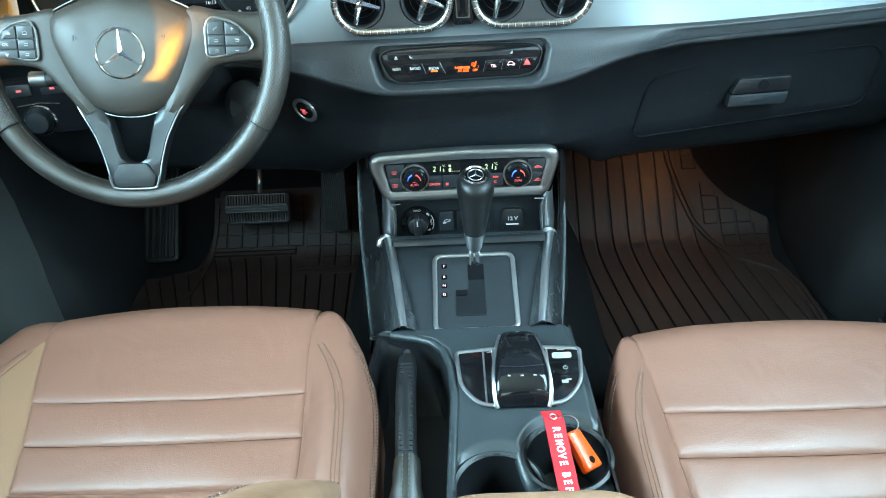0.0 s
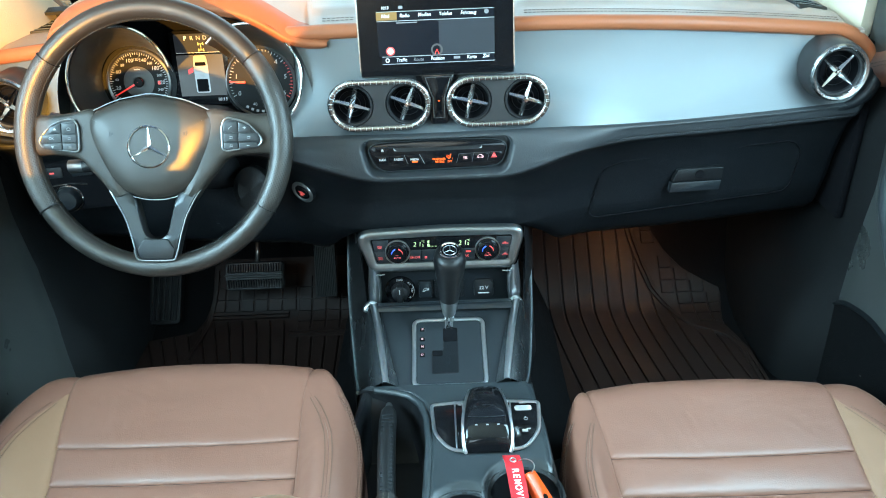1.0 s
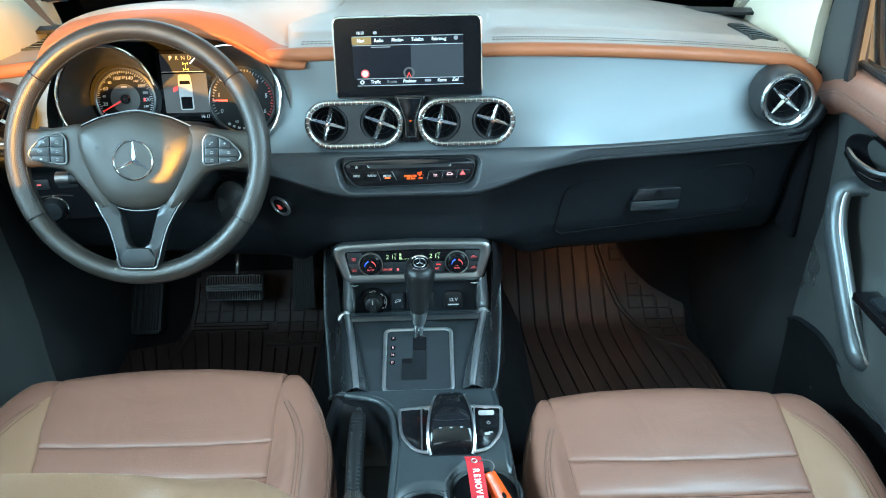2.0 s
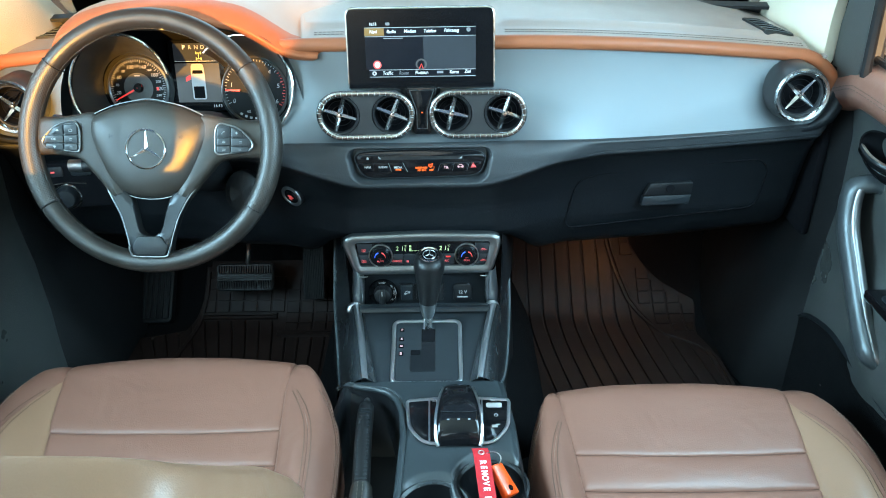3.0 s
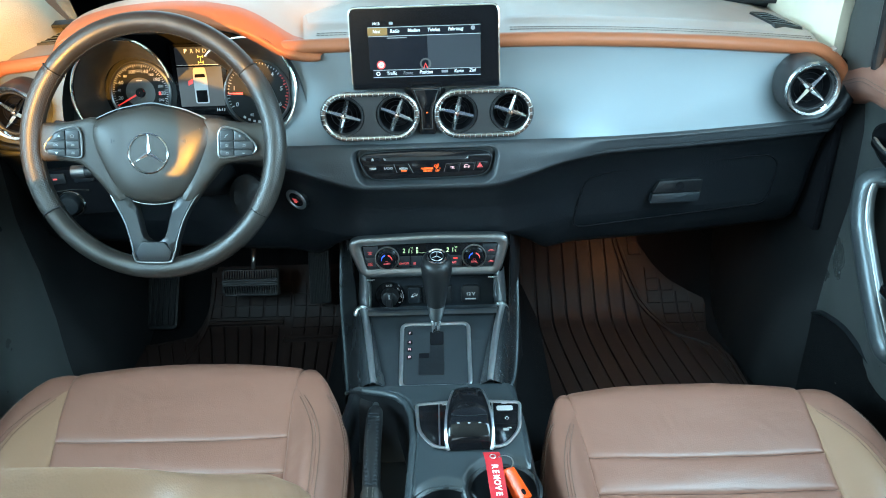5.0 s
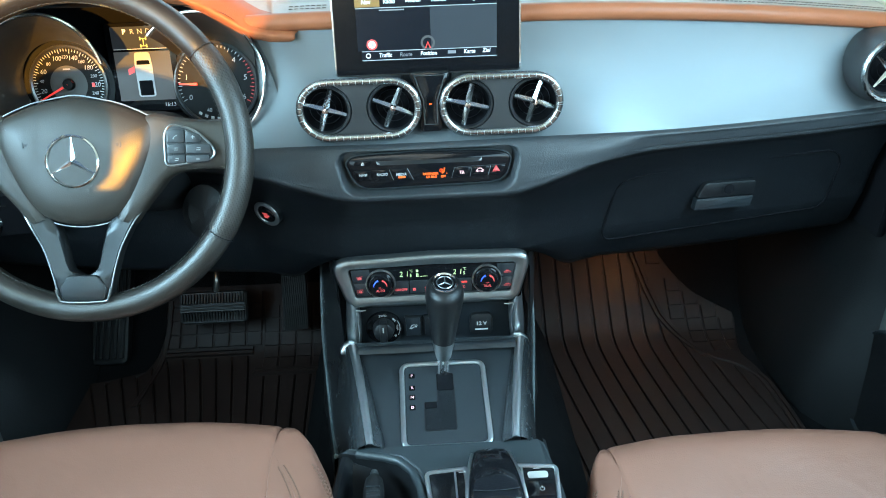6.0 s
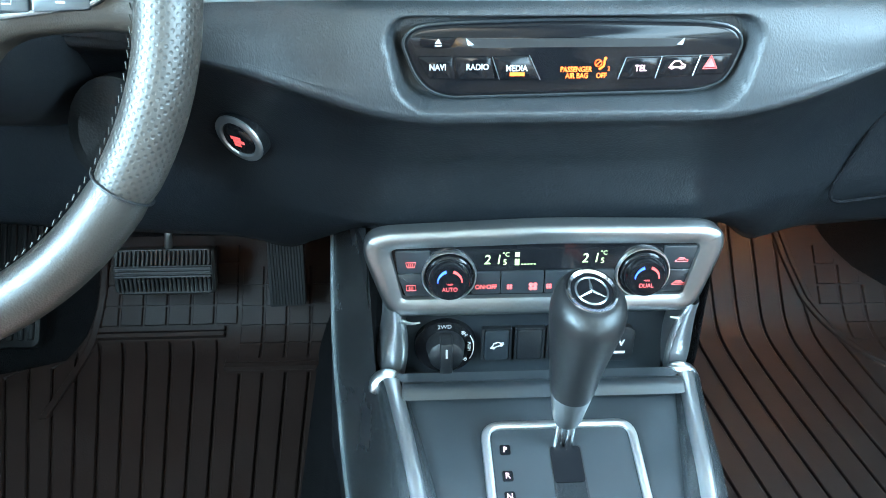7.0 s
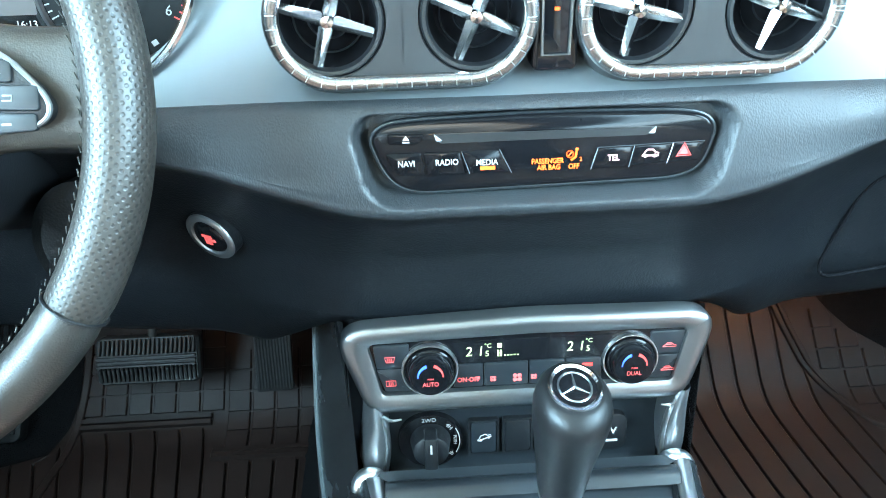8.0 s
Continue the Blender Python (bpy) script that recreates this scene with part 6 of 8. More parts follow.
for a, b in (((0.0348, 0.0014), (0.0306, -0.0126)), ((0.0581, 0.0018), (0.0550, -0.0121)), ((0.0831, 0.0024), (0.0795, -0.0107)), ((-0.0277, 0.0030), (-0.0200, -0.0124)), ((-0.0515, 0.0024), (-0.0465, -0.0120)), ((0.0352, 0.0015), (0.1030, 0.0030))):
    bm = bmesh.new()
    sweep(bm, [(*a, 0.0012), (*b, 0.0012)], 0.0003, 4, m=RM0)
    part("key_edge", bm, SATIN_SILVER, radio, "bright key edge")
bm = bmesh.new()
prism(bm, rounded([(-0.0970, 0.0155), (-0.0970, 0.0085), (-0.0780, 0.0082), (-0.0740, 0.0145)], 0.002, 3), -0.001, 0.0012, 0.0008, RM0)
ej = part("eject_key", bm, FASCIA_BLACK, radio)
bm = bmesh.new()
prism(bm, [(-0.0880, 0.0108), (-0.0836, 0.0108), (-0.0858, 0.0140)], 0.0012, 0.0015, 0, RM0)
bar(bm, -0.0858, 0.0097, 0.0044, 0.0007, RM0, 0.0014)
part("print", bm, WHITE_PRINT, ej)
# Small emissive amber bar below the MEDIA word.
bm = bmesh.new()
bar(bm, -0.0352, -0.0086, 0.0095, 0.0024, RM0, 0.0015)
part("key_amber_bar", bm, AMBER_GLOW, radio, "glowing amber bar on the key")
bm = bmesh.new()
lettering(bm, "PASSENGER", 0.0047, RM0 @ tr(0.0030, -0.0062, 0.0006), xs=0.84, bold=0.00012)
lettering(bm, "AIR BAG", 0.0047, RM0 @ tr(0.0038, -0.0103, 0.0006), xs=0.84, bold=0.00012)
lettering(bm, "OFF", 0.0047, RM0 @ tr(0.0198, -0.0103, 0.0006), xs=0.84, bold=0.00012)
for k in range(2):
    sweep(bm, [(0.0172 + 0.0022 * math.cos(a), -0.0022 + 0.0022 * math.sin(a), 0.0006) for a in [2 * math.pi * q / 14 for q in range(14)]], 0.0004, 4, closed=True, m=RM0)
sweep(bm, [(0.0157, -0.0037, 0.0006), (0.0187, -0.0007, 0.0006)], 0.0004, 4, m=RM0)
sweep(bm, [(0.0212, -0.0006, 0.0006), (0.0208, -0.0040, 0.0006), (0.0178, -0.0062, 0.0006)], 0.0008, 5, m=RM0)
lathe(bm, [(0.0002, 0.0007), (0.0011, 0.0007)], 10, RM0 @ tr(0.0215, 0.0008, 0))
lettering(bm, "2", 0.0038, RM0 @ tr(0.0242, -0.0058, 0.0006))
part("airbag_print", bm, AMBER_GLOW, radio, "amber passenger air bag off lamp")

# ---- central display ----
disp = thing("central_display", (0.003, 1.06, 0.65), "free-standing black display screen with a silver edge", "screen")
SM = facing(0.0045, 1.008, 0.7304, 5) @ Matrix.Diagonal((0.981, 0.981, 0.981, 1))
so = rounded([(-0.1164, -0.0617), (0.1164, -0.0617), (0.1152, 0.0617), (-0.1152, 0.0617)], [0.004, 0.004, 0.011, 0.011], 6)
bm = bmesh.new()
prism(bm, so, -0.014, -0.001, 0, SM)
part("housing", bm, HARD_BLACK, disp)
bm = bmesh.new()
loft(bm, [[(x, y, -0.013) for x, y in inset(so, -0.0006)], [(x, y, -0.004) for x, y in inset(so, -0.0022)], [(x, y, 0.0008) for x, y in inset(so, -0.0016)], [(x, y, 0.0012) for x, y in inset(so, 0.0004)], [(x, y, -0.002) for x, y in inset(so, 0.0010)]], close_v=True, m=SM)
part("silver_edge", bm, CHROME, disp, "thin silver edge")
bm = bmesh.new()
prism(bm, inset(so, 0.0006), -0.004, 0.0004, 0, SM)
pane = part("pane", bm, SCREEN_GLASS, disp, "black screen glass")
U, V = 0.000892, 0.000845     # width and height of one step of the screen's own grid


def at(px, py, z=0.0008):
    """A place on the screen's grid."""
    return SM @ tr((px - 747) * U, (89 - py) * V, z)


def sbox(x0, y0, x1, y1, z=0.0007):
    return prism(bmesh.new(), [((x0 - 747) * U, (89 - y1) * V), ((x1 - 747) * U, (89 - y1) * V), ((x1 - 747) * U, (89 - y0) * V), ((x0 - 747) * U, (89 - y0) * V)], z - 0.0003, z, 0, SM)


part("map_field", sbox(649, 67, 752, 127), SCREEN_DARK, pane, "dark map field")
part("map_field", sbox(752, 66, 845, 127), SCREEN_GREY, pane, "dark grey map field")
part("menu_bar", sbox(649, 50, 845, 65, 0.0006), SCREEN_DARK, pane)
part("menu_bar", sbox(654, 128, 844, 140, 0.0006), SCREEN_DARK, pane)
part("chosen_tab", sbox(648.5, 51, 683, 64.5, 0.0008), SCREEN_GOLD, pane, "gold highlighted tab")
for words, px, py, sz in (("16:13", 664, 43.5, 0.0062), ("Navi", 664, 57.5, 0.0074), ("Radio", 696, 57.5, 0.0074), ("Medien", 729, 57, 0.0074), ("Telefon", 764, 57, 0.0074), ("Fahrzeug", 802, 56.5, 0.0074),
                          ("Traffic", 687, 134, 0.0074), ("Position", 748, 133.5, 0.0074), ("Karte", 806, 133, 0.0074), ("Ziel", 830, 132.5, 0.0074)):
    bm = bmesh.new()
    lettering(bm, words, sz, at(px, py, 0.0011), shear=0.14 if ":" not in words else 0, xs=0.86, bold=0.00006)
    part("screen_word", bm, SCREEN_TEXT, pane, "white menu word")
bm = bmesh.new()
sweep(bm, [(0.0026 * math.cos(a), 0.0026 * math.sin(a), 0) for a in [2 * math.pi * q / 16 for q in range(16)]], 0.0006, 4, closed=True, m=at(663, 134, 0.0011))
part("screen_mark", bm, SCREEN_TEXT, pane)
bm = bmesh.new()
prism(bm, rrect(0.0062, 0.0044, 0.001, 2), 0.0, 0.0004, 0, at(690, 43.5))
part("screen_mark", bm, SCREEN_DIM, pane)
bm = bmesh.new()
lathe(bm, [(0.0002, 0.0), (0.0034, 0.0)], 16, at(832, 55.5, 0.0010))
part("screen_mark", bm, SCREEN_DIM, pane)
bm = bmesh.new()
bar(bm, 0, 0, 0.031, 0.0014, at(699, 69.5))
part("screen_mark", bm, SCREEN_DIM, pane)
for y0 in (49.6, 65.5, 127.2, 140.2):
    part("screen_rule", sbox(649 if y0 < 100 else 654, y0, 845, y0 + 1.1, 0.0010), GREY_PRINT, pane)
bm = bmesh.new()
lettering(bm, "Route", 0.0074, at(716, 134, 0.0011), shear=0.14, xs=0.86)
part("screen_dim_word", bm, SCREEN_DIM, pane)
bm = bmesh.new()
bar(bm, 0, 0, 0.010, 0.0038, at(781, 133))
part("screen_mark", bm, SCREEN_DIM, pane)
bm = bmesh.new()
lathe(bm, [(0.0002, 0.0002), (0.0050, 0.0002)], 24, at(669, 118))
part("sign_disc", bm, SCREEN_TEXT, pane)
bm = bmesh.new()
lathe(bm, [(0.0044, 0.0005), (0.0066, 0.0005)], 24, at(669, 118))
part("sign_ring", bm, RED_SCALE, pane, "red speed sign ring")
bm = bmesh.new()
lettering(bm, "50", 0.0050, at(669, 118, 0.0014))
part("sign_words", bm, DARK_CAVITY, pane)
bm = bmesh.new()
lathe(bm, [(0.0062, 0.0002), (0.0090, 0.0002)], 28, at(747.5, 118))
part("compass_ring", bm, LCD_GREY, pane)
bm = bmesh.new()
sweep(bm, [(-0.0030, -0.0066, 0.0004), (0, 0.0010, 0.0004), (0.0030, -0.0066, 0.0004)], 0.0007, 4, m=at(747.5, 118))
part("position_arrow", bm, NEEDLE, pane)
bm = bmesh.new()
box(bm, -0.03, 0.035, 1.008, 1.10, 0.655, 0.678, 0.006)
part("foot", bm, HARD_BLACK, disp)

# ---- instrument cluster ----
clu = thing("instrument_cluster", (-0.39, 1.1, 0.59), "instrument cluster with two round gauges in chrome rimmed tubes", "instrument cluster")
TUBE_BLACK = surf("satin_tube", (0.030, 0.028, 0.025), 0.36, vary=(18, 0.15))
TUBES = [(-0.482, 0.672, -0.503, 0.634, 0.051), (-0.284, 0.668, -0.297, 0.626, 0.056)]
for mx, mz, fx, fz, fr in TUBES:
    bm = bmesh.new()
    rows = []
    left_one = fx < -0.4
    a0, a1 = (14, 275) if left_one else (-95, 138)
    for y, r, v in ((1.022, 0.080, 0), (1.026, 0.0775, 0.02), (1.07, 0.073, 0.35), (1.11, 0.068, 0.70), (1.145, 0.062, 1.0)):
        cx, cz = lerp(mx, fx, v), lerp(mz, fz, v)
        rows.append([(cx + r * math.cos(a), y + 0.020 * math.sin(a) * (1 - v), cz + r * math.sin(a)) for a in [radians(lerp(a0, a1, q / 44)) for q in range(45)]])
    loft(bm, rows[1:])
    tube = part("gauge_tube", bm, TUBE_BLACK, clu, "satin black gauge tube")
    bm = bmesh.new()
    sweep(bm, rows[0], 0.0026, 8)
    part("chrome_rim", bm, CHROME, tube)
    DM = facing(fx, 1.1455, fz, 12)
    bm = bmesh.new()
    lathe(bm, [(0.0005, 0.0), (0.064, 0.0)], 48, DM)
    dialf = part("dial_face", bm, DIAL_FACE, clu, "black dial face")
    bm = bmesh.new()
    lathe(bm, [(fr - 0.001, 0.001), (fr + 0.001, 0.0035), (fr + 0.0035, 0.0025), (fr + 0.004, 0.0)], 48, DM)
    part("dial_rim", bm, SATIN_SILVER, dialf)
    bm = bmesh.new()
    speed = fx < -0.4
    lathe(bm, [(0.0005, 0.0008), (0.026, 0.0008)], 40, DM)
    part("dial_centre", bm, DIAL_GREY if speed else DIAL_FACE, dialf)
    bm = bmesh.new()
    red = bmesh.new()
    a0, a1 = (214, -34) if speed else (205, -30)
    nt = 52 if speed else 40
    for k in range(nt + 1):
        a = radians(lerp(a0, a1, k / nt))
        L = 0.006 if k % 4 == 0 else 0.0035
        tgt = red if (not speed and k > 28) else bm
        box(tgt, fr - 0.002 - L, fr - 0.002, -0.0005, 0.0005, 0.0007, 0.0012, 0, DM @ Matrix.Rotation(a, 4, "Z"))
    nums = [("20", 0.085), ("40", 0.17), ("60", 0.255), ("80", 0.34), ("100", 0.43), ("120", 0.50), ("140", 0.57), ("160", 0.645), ("180", 0.72), ("200", 0.80), ("220", 0.875), ("240", 0.95)] if speed else [("0", 0.0), ("1", 0.165), ("2", 0.33), ("3", 0.5), ("4", 0.665), ("5", 0.83), ("6", 0.99)]
    for w, u in nums:
        a = radians(lerp(a0, a1, u))
        lettering(bm, w, 0.0088 if (speed and w in ("20", "60", "100", "140", "180", "220")) else (0.0062 if speed else 0.0105), DM @ tr((fr - 0.0135) * math.cos(a), (fr - 0.0135) * math.sin(a), 0.001), shear=0.12)
    if speed:
        bar(bm, 0.0, 0.021, 0.010, 0.002, DM, 0.0012)
    part("dial_print", bm, WHITE_PRINT, dialf)
    if not speed:
        part("red_marks", red, RED_SCALE, dialf)
    else:
        red.free()
    bm = bmesh.new()
    ang = 207 if speed else 178
    q = DM @ rz(ang)
    if speed:
        prism(bm, [(-0.008, -0.0018), (fr - 0.005, -0.0009), (fr - 0.005, 0.0009), (-0.008, 0.0018)], 0.004, 0.0052, 0, q)
    else:
        prism(bm, [(0.026, -0.0018), (fr - 0.004, -0.0009), (fr - 0.004, 0.0009), (0.026, 0.0018)], 0.004, 0.0052, 0, q)
    part("needle", bm, NEEDLE, dialf, "red needle")
    if speed:
        bm = bmesh.new()
        lathe(bm, [(0.0005, 0.0075), (0.007, 0.0070), (0.0085, 0.004), (0.0085, 0.0)], 24, DM)
        part("needle_hub", bm, DIAL_FACE, dialf)
        bm = bmesh.new()
        prism(bm, rrect(0.006, 0.0045, 0.001, 2, -0.008, -0.028), 0.0008, 0.0012, 0, DM)
        part("lamp", bm, GREEN_GLOW, dialf, "lit green lamp")
        bm = bmesh.new()
        prism(bm, rrect(0.004, 0.006, 0.001, 2, 0.034, -0.002), 0.0008, 0.0012, 0, DM)
        part("lamp", bm, NEEDLE, dialf)
    else:
        bm = bmesh.new()
        for k in range(7):
            a = radians(lerp(236, 300, k / 6))
            box(bm, 0.047, 0.051, -0.0022, 0.0022, 0.0007, 0.0012, 0, DM @ Matrix.Rotation(a, 4, "Z"))
        lettering(bm, "40", 0.0075, DM @ tr(-0.014, -0.037, 0.001))
        part("temperature_marks", bm, WHITE_PRINT, dialf)
# display between the gauges
CD = facing(-0.3955, 1.150, 0.6525, 10)
bm = bmesh.new()
prism(bm, rrect(0.094, 0.122, 0.004, 3), -0.004, 0.0, 0, CD)
cp = part("display_pane", bm, GLOSS_BLACK, clu, "black display pane")
bm = bmesh.new()
prism(bm, rrect(0.078, 0.030, 0.001, 2, 0, 0.041), -0.001, 0.0005, 0, CD)
part("upper_field", bm, SCREEN_GREY, cp)
bm = bmesh.new()
prism(bm, rrect(0.078, 0.068, 0.001, 2, 0, -0.012), -0.001, 0.0005, 0, CD)
part("lower_field", bm, LCD_GREY, cp, "grey display field")
bm = bmesh.new()
lettering(bm, "P", 0.0095, CD @ tr(-0.020, 0.049, 0.0008), bold=0.0003)
bar(bm, 0, 0.0255, 0.076, 0.0006, CD, 0.0007)
part("display_words", bm, SCREEN_TEXT, cp)
bm = bmesh.new()
for ch, dx in (("R", -0.009), ("N", 0.002), ("D", 0.013)):
    lettering(bm, ch, 0.0095, CD @ tr(dx, 0.049, 0.0008))
GREY_WORDS = surf("display_grey_words", (0.4, 0.4, 0.4), 0.5, glow=0.4)
clock = bmesh.new()
lettering(clock, "16:13", 0.0075, CD @ tr(0.030, -0.053, 0.0008))
part("display_time", clock, GREY_WORDS, cp)
part("display_dim_words", bm, GREY_WORDS, cp)
bm = bmesh.new()
AX = CD @ tr(0.005, 0.0345, 0) @ Matrix.Diagonal((0.68, 0.9, 1, 1))
for dx in (-0.006, 0.006):
    bar(bm, dx, 0.0055, 0.0022, 0.005, AX, 0.0008)
    bar(bm, dx, -0.0055, 0.0022, 0.005, AX, 0.0008)
for dy in (0.0055, -0.0055):
    bar(bm, 0, dy, 0.012, 0.0011, AX, 0.0008)
bar(bm, 0, 0, 0.0014, 0.011, AX, 0.0008)
part("axle_symbol", bm, LCD_GLOW, cp, "pale yellow axle symbol")
bm = bmesh.new()
prism(bm, rounded([(-0.0105, 0.021), (0.0105, 0.021), (0.012, 0.005), (0.012, -0.041), (-0.012, -0.041), (-0.012, 0.005)], 0.004, 4), 0.0004, 0.0010, 0, CD)
car = part("vehicle_picture", bm, WHITE_PRINT, cp, "white pickup drawing")
bm = bmesh.new()
prism(bm, rounded([(-0.0085, 0.010), (0.0085, 0.010), (0.0095, 0.004), (-0.0095, 0.004)], 0.001, 2), 0.0010, 0.0013, 0, CD)
part("vehicle_glass", bm, DARK_CAVITY, cp)
bm = bmesh.new()
prism(bm, rrect(0.019, 0.021, 0.001, 2, 0, -0.0285), 0.0010, 0.0013, 0, CD)
part("vehicle_bed", bm, DARK_CAVITY, cp)
bm = bmesh.new()
prism(bm, rounded([(-0.013, 0.002), (-0.013, -0.006), (-0.022, -0.010), (-0.022, -0.002)], 0.001, 2), 0.0006, 0.0011, 0, CD)
part("open_door_mark", bm, NEEDLE, cp, "red open door mark")
# black bowl round the tubes and display, back plate
bm = bmesh.new()
prism(bm, rounded([(-0.60, 0.57), (-0.19, 0.57), (-0.185, 0.66), (-0.23, 0.755), (-0.53, 0.76), (-0.585, 0.68)], 0.05, 6), -1.22, -1.180, 0, rx(90))
part("back_plate", bm, DARK_CAVITY, clu)
bm = bmesh.new()
rows = []
for y, d, dz in ((1.026, 0.0, 0), (1.06, 0.004, 0), (1.157, 0.012, -0.01)):
    o = rounded([(-0.415, 0.735), (-0.345, 0.735), (-0.345, 0.60), (-0.415, 0.60)], 0.01, 3)
    rows.append([(x, y, z + dz) for x, z in inset(o, d)])
loft(bm, [[(x, 1.180, z) for x, z in rounded([(-0.595, 0.575), (-0.195, 0.575), (-0.193, 0.66), (-0.24, 0.752), (-0.52, 0.757), (-0.575, 0.68)], 0.05, 8)],
           [(x, 1.028, z) for x, z in rounded([(-0.60, 0.560), (-0.19, 0.560), (-0.188, 0.665), (-0.235, 0.756), (-0.52, 0.762), (-0.582, 0.685)], 0.05, 8)]], close_v=True)
part("bowl", bm, HARD_BLACK, clu)

# leather hood over the cluster, part of the dash
def hood_front(u):
    """The hood's front lip: u from the right foot to the left one."""
    a = math.pi * u
    x = -0.382 + (0.222 if u < 0.5 else 0.200) * math.cos(a)
    if u < 0.5:
        z = curve_at([(-0.382, 0.779), (-0.343, 0.7775), (-0.300, 0.770), (-0.279, 0.7635), (-0.2585, 0.752), (-0.238, 0.7385), (-0.2177, 0.7245), (-0.19, 0.717), (-0.16, 0.713)], x)
    else:
        z = lerp(0.712, 0.779, max(0, math.sin(a)) ** 0.62)
    return x, z


bm = bmesh.new()
rows = []
for k in range(49):
    u = k / 48
    x, z = hood_front(u)
    b = max(0, math.sin(math.pi * u)) ** 0.62
    xb = -0.382 + (0.26 if u < 0.5 else 0.215) * math.cos(math.pi * u)
    zb = top_z(xb, 1.30) + 0.028 * b
    rows.append([Vector(v) for v in smooth_line([(x + 0.004 * math.cos(math.pi * u) * -1, 1.035, z - 0.003 - 0.009 * b), (x, 1.026 + 0.006 * (1 - b), z - 0.001 - 0.003 * b), (x, 1.030 + 0.004 * (1 - b), z + 0.004), (lerp(x, xb, 0.22), 1.06, z + 0.013 * b + 0.006), (lerp(x, xb, 0.5), 1.12, z + 0.020 * b + 0.004), (lerp(x, xb, 0.8), 1.20, lerp(z, zb, 0.55) + 0.012 * b), (xb, 1.30, zb - 0.004), (xb, 1.36, top_z(xb, 1.36) - 0.012)], 28)])
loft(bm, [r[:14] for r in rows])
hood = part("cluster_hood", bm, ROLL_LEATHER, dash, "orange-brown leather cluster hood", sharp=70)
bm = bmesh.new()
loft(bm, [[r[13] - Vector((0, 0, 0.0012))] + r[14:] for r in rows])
part("hood_top", bm, DASH_LEATHER_SHEEN, hood, "grained leather hood top with sheen put into its colour", sharp=70)
bm = bmesh.new()
rows = []
for k in range(49):
    u = k / 48
    x, z = hood_front(u)
    rows.append([(x, 1.030, z - 0.003), (lerp(x, -0.382, 0.02), 1.06, z - 0.010), (lerp(x, -0.382, 0.04), 1.16, z - 0.02)])
loft(bm, rows)
part("hood_lining", bm, HARD_BLACK, dash)

# ---- steering wheel ----
WC = Vector((-0.3953, 0.8876, 0.6275))
RIMM = Matrix.Translation(WC) @ rx(90 - 22.2) @ rz(-1.8) @ Matrix.Diagonal((1.0234, 1.0234, 1.0234, 1))
WM = RIMM @ tr(0, 0, 0.012)
wheel = thing("steering_wheel", WC, "black leather steering wheel with perforated grips and silver lower spokes", "steering wheel")
R0, RT = 0.1754, 0.0160


def rim_piece(a0, a1, mat_, name, label="", fat=1.0):
    bm = bmesh.new()
    uvl = bm.loops.layers.uv.new("UVMap")
    n = max(8, int(abs(a1 - a0) / 2.5))
    nv = 28
    vs = []
    for i in range(n + 1):
        a = radians(lerp(a0, a1, i / n))
        row = []
        end = 1 - 0.05 * (1 - smooth(0, 0.02, min(i / n, 1 - i / n)))
        for j in range(nv):
            b = 2 * math.pi * j / nv
            r = R0 + RT * 0.92 * fat * end * math.cos(b)
            row.append(bm.verts.new(RIMM @ Vector((r * math.cos(a), r * math.sin(a), RT * 1.08 * fat * end * math.sin(b)))))
        vs.append(row)
    for i in range(n):
        for j in range(nv):
            f = bm.faces.new((vs[i][j], vs[i + 1][j], vs[i + 1][(j + 1) % nv], vs[i][(j + 1) % nv]))
            for lp, (ii, jj) in zip(f.loops, ((i, j), (i + 1, j), (i + 1, j + 1), (i, j + 1))):
                lp[uvl].uv = (radians(lerp(a0, a1, ii / n)) * R0, 2 * math.pi * jj / nv * RT)
    return part(name, bm, mat_, wheel, label, sharp=80)


rim_piece(38, 142, RIM_LEATHER, "rim_top", "smooth black leather rim")
rim_piece(142, 212, RIM_GRIP, "rim_grip", "perforated leather grip", 1.03)
rim_piece(-32, 38, RIM_GRIP, "rim_grip", "perforated leather grip", 1.03)
rim_piece(212, 328, RIM_LEATHER, "rim_bottom", "smooth black leather rim")
bm = bmesh.new()
for k in range(190):
    a, b = radians(360 * k / 190), radians(360 * (k + 0.62) / 190)
    rr = R0 - RT * 0.93
    pts = [RIMM @ Vector((rr * math.cos(q) - 0.0007 * w * math.cos(q), rr * math.sin(q) - 0.0007 * w * math.sin(q), RT * 0.36 + 0.0012 * w)) for q, w in ((a, 0), (b, 1))]
    sweep(bm, pts, 0.00038, 4)
part("rim_stitching", bm, RIM_THREAD, wheel, "dark stitching round the inner rim")

# airbag cover
po = rounded([(-0.087, 0.026), (-0.082, 0.037), (-0.048, 0.052), (0.0, 0.0615), (0.048, 0.052), (0.082, 0.037), (0.087, 0.026), (0.086, 0.006), (0.0765, -0.020), (0.062, -0.050), (0.047, -0.068), (0.025, -0.078), (0.0, -0.081), (-0.025, -0.078), (-0.047, -0.068), (-0.062, -0.050), (-0.0765, -0.020), (-0.086, 0.006)], 0.012, 4)
bm = bmesh.new()
rows = []
for d, h in ((0.0, -0.045), (0.0, -0.010), (0.0015, -0.005), (0.005, -0.0005), (0.012, 0.0035), (0.026, 0.0075), (0.044, 0.0095)):
    cx, cy = 0.0, -0.010
    rows.append([(x, y, h) for x, y in (inset(po, d) if d < 0.006 else [(lerp(a, cx, d / 0.075), lerp(b, cy, d / 0.075)) for a, b in po])])
loft(bm, rows, close_v=True, caps=True, m=WM)
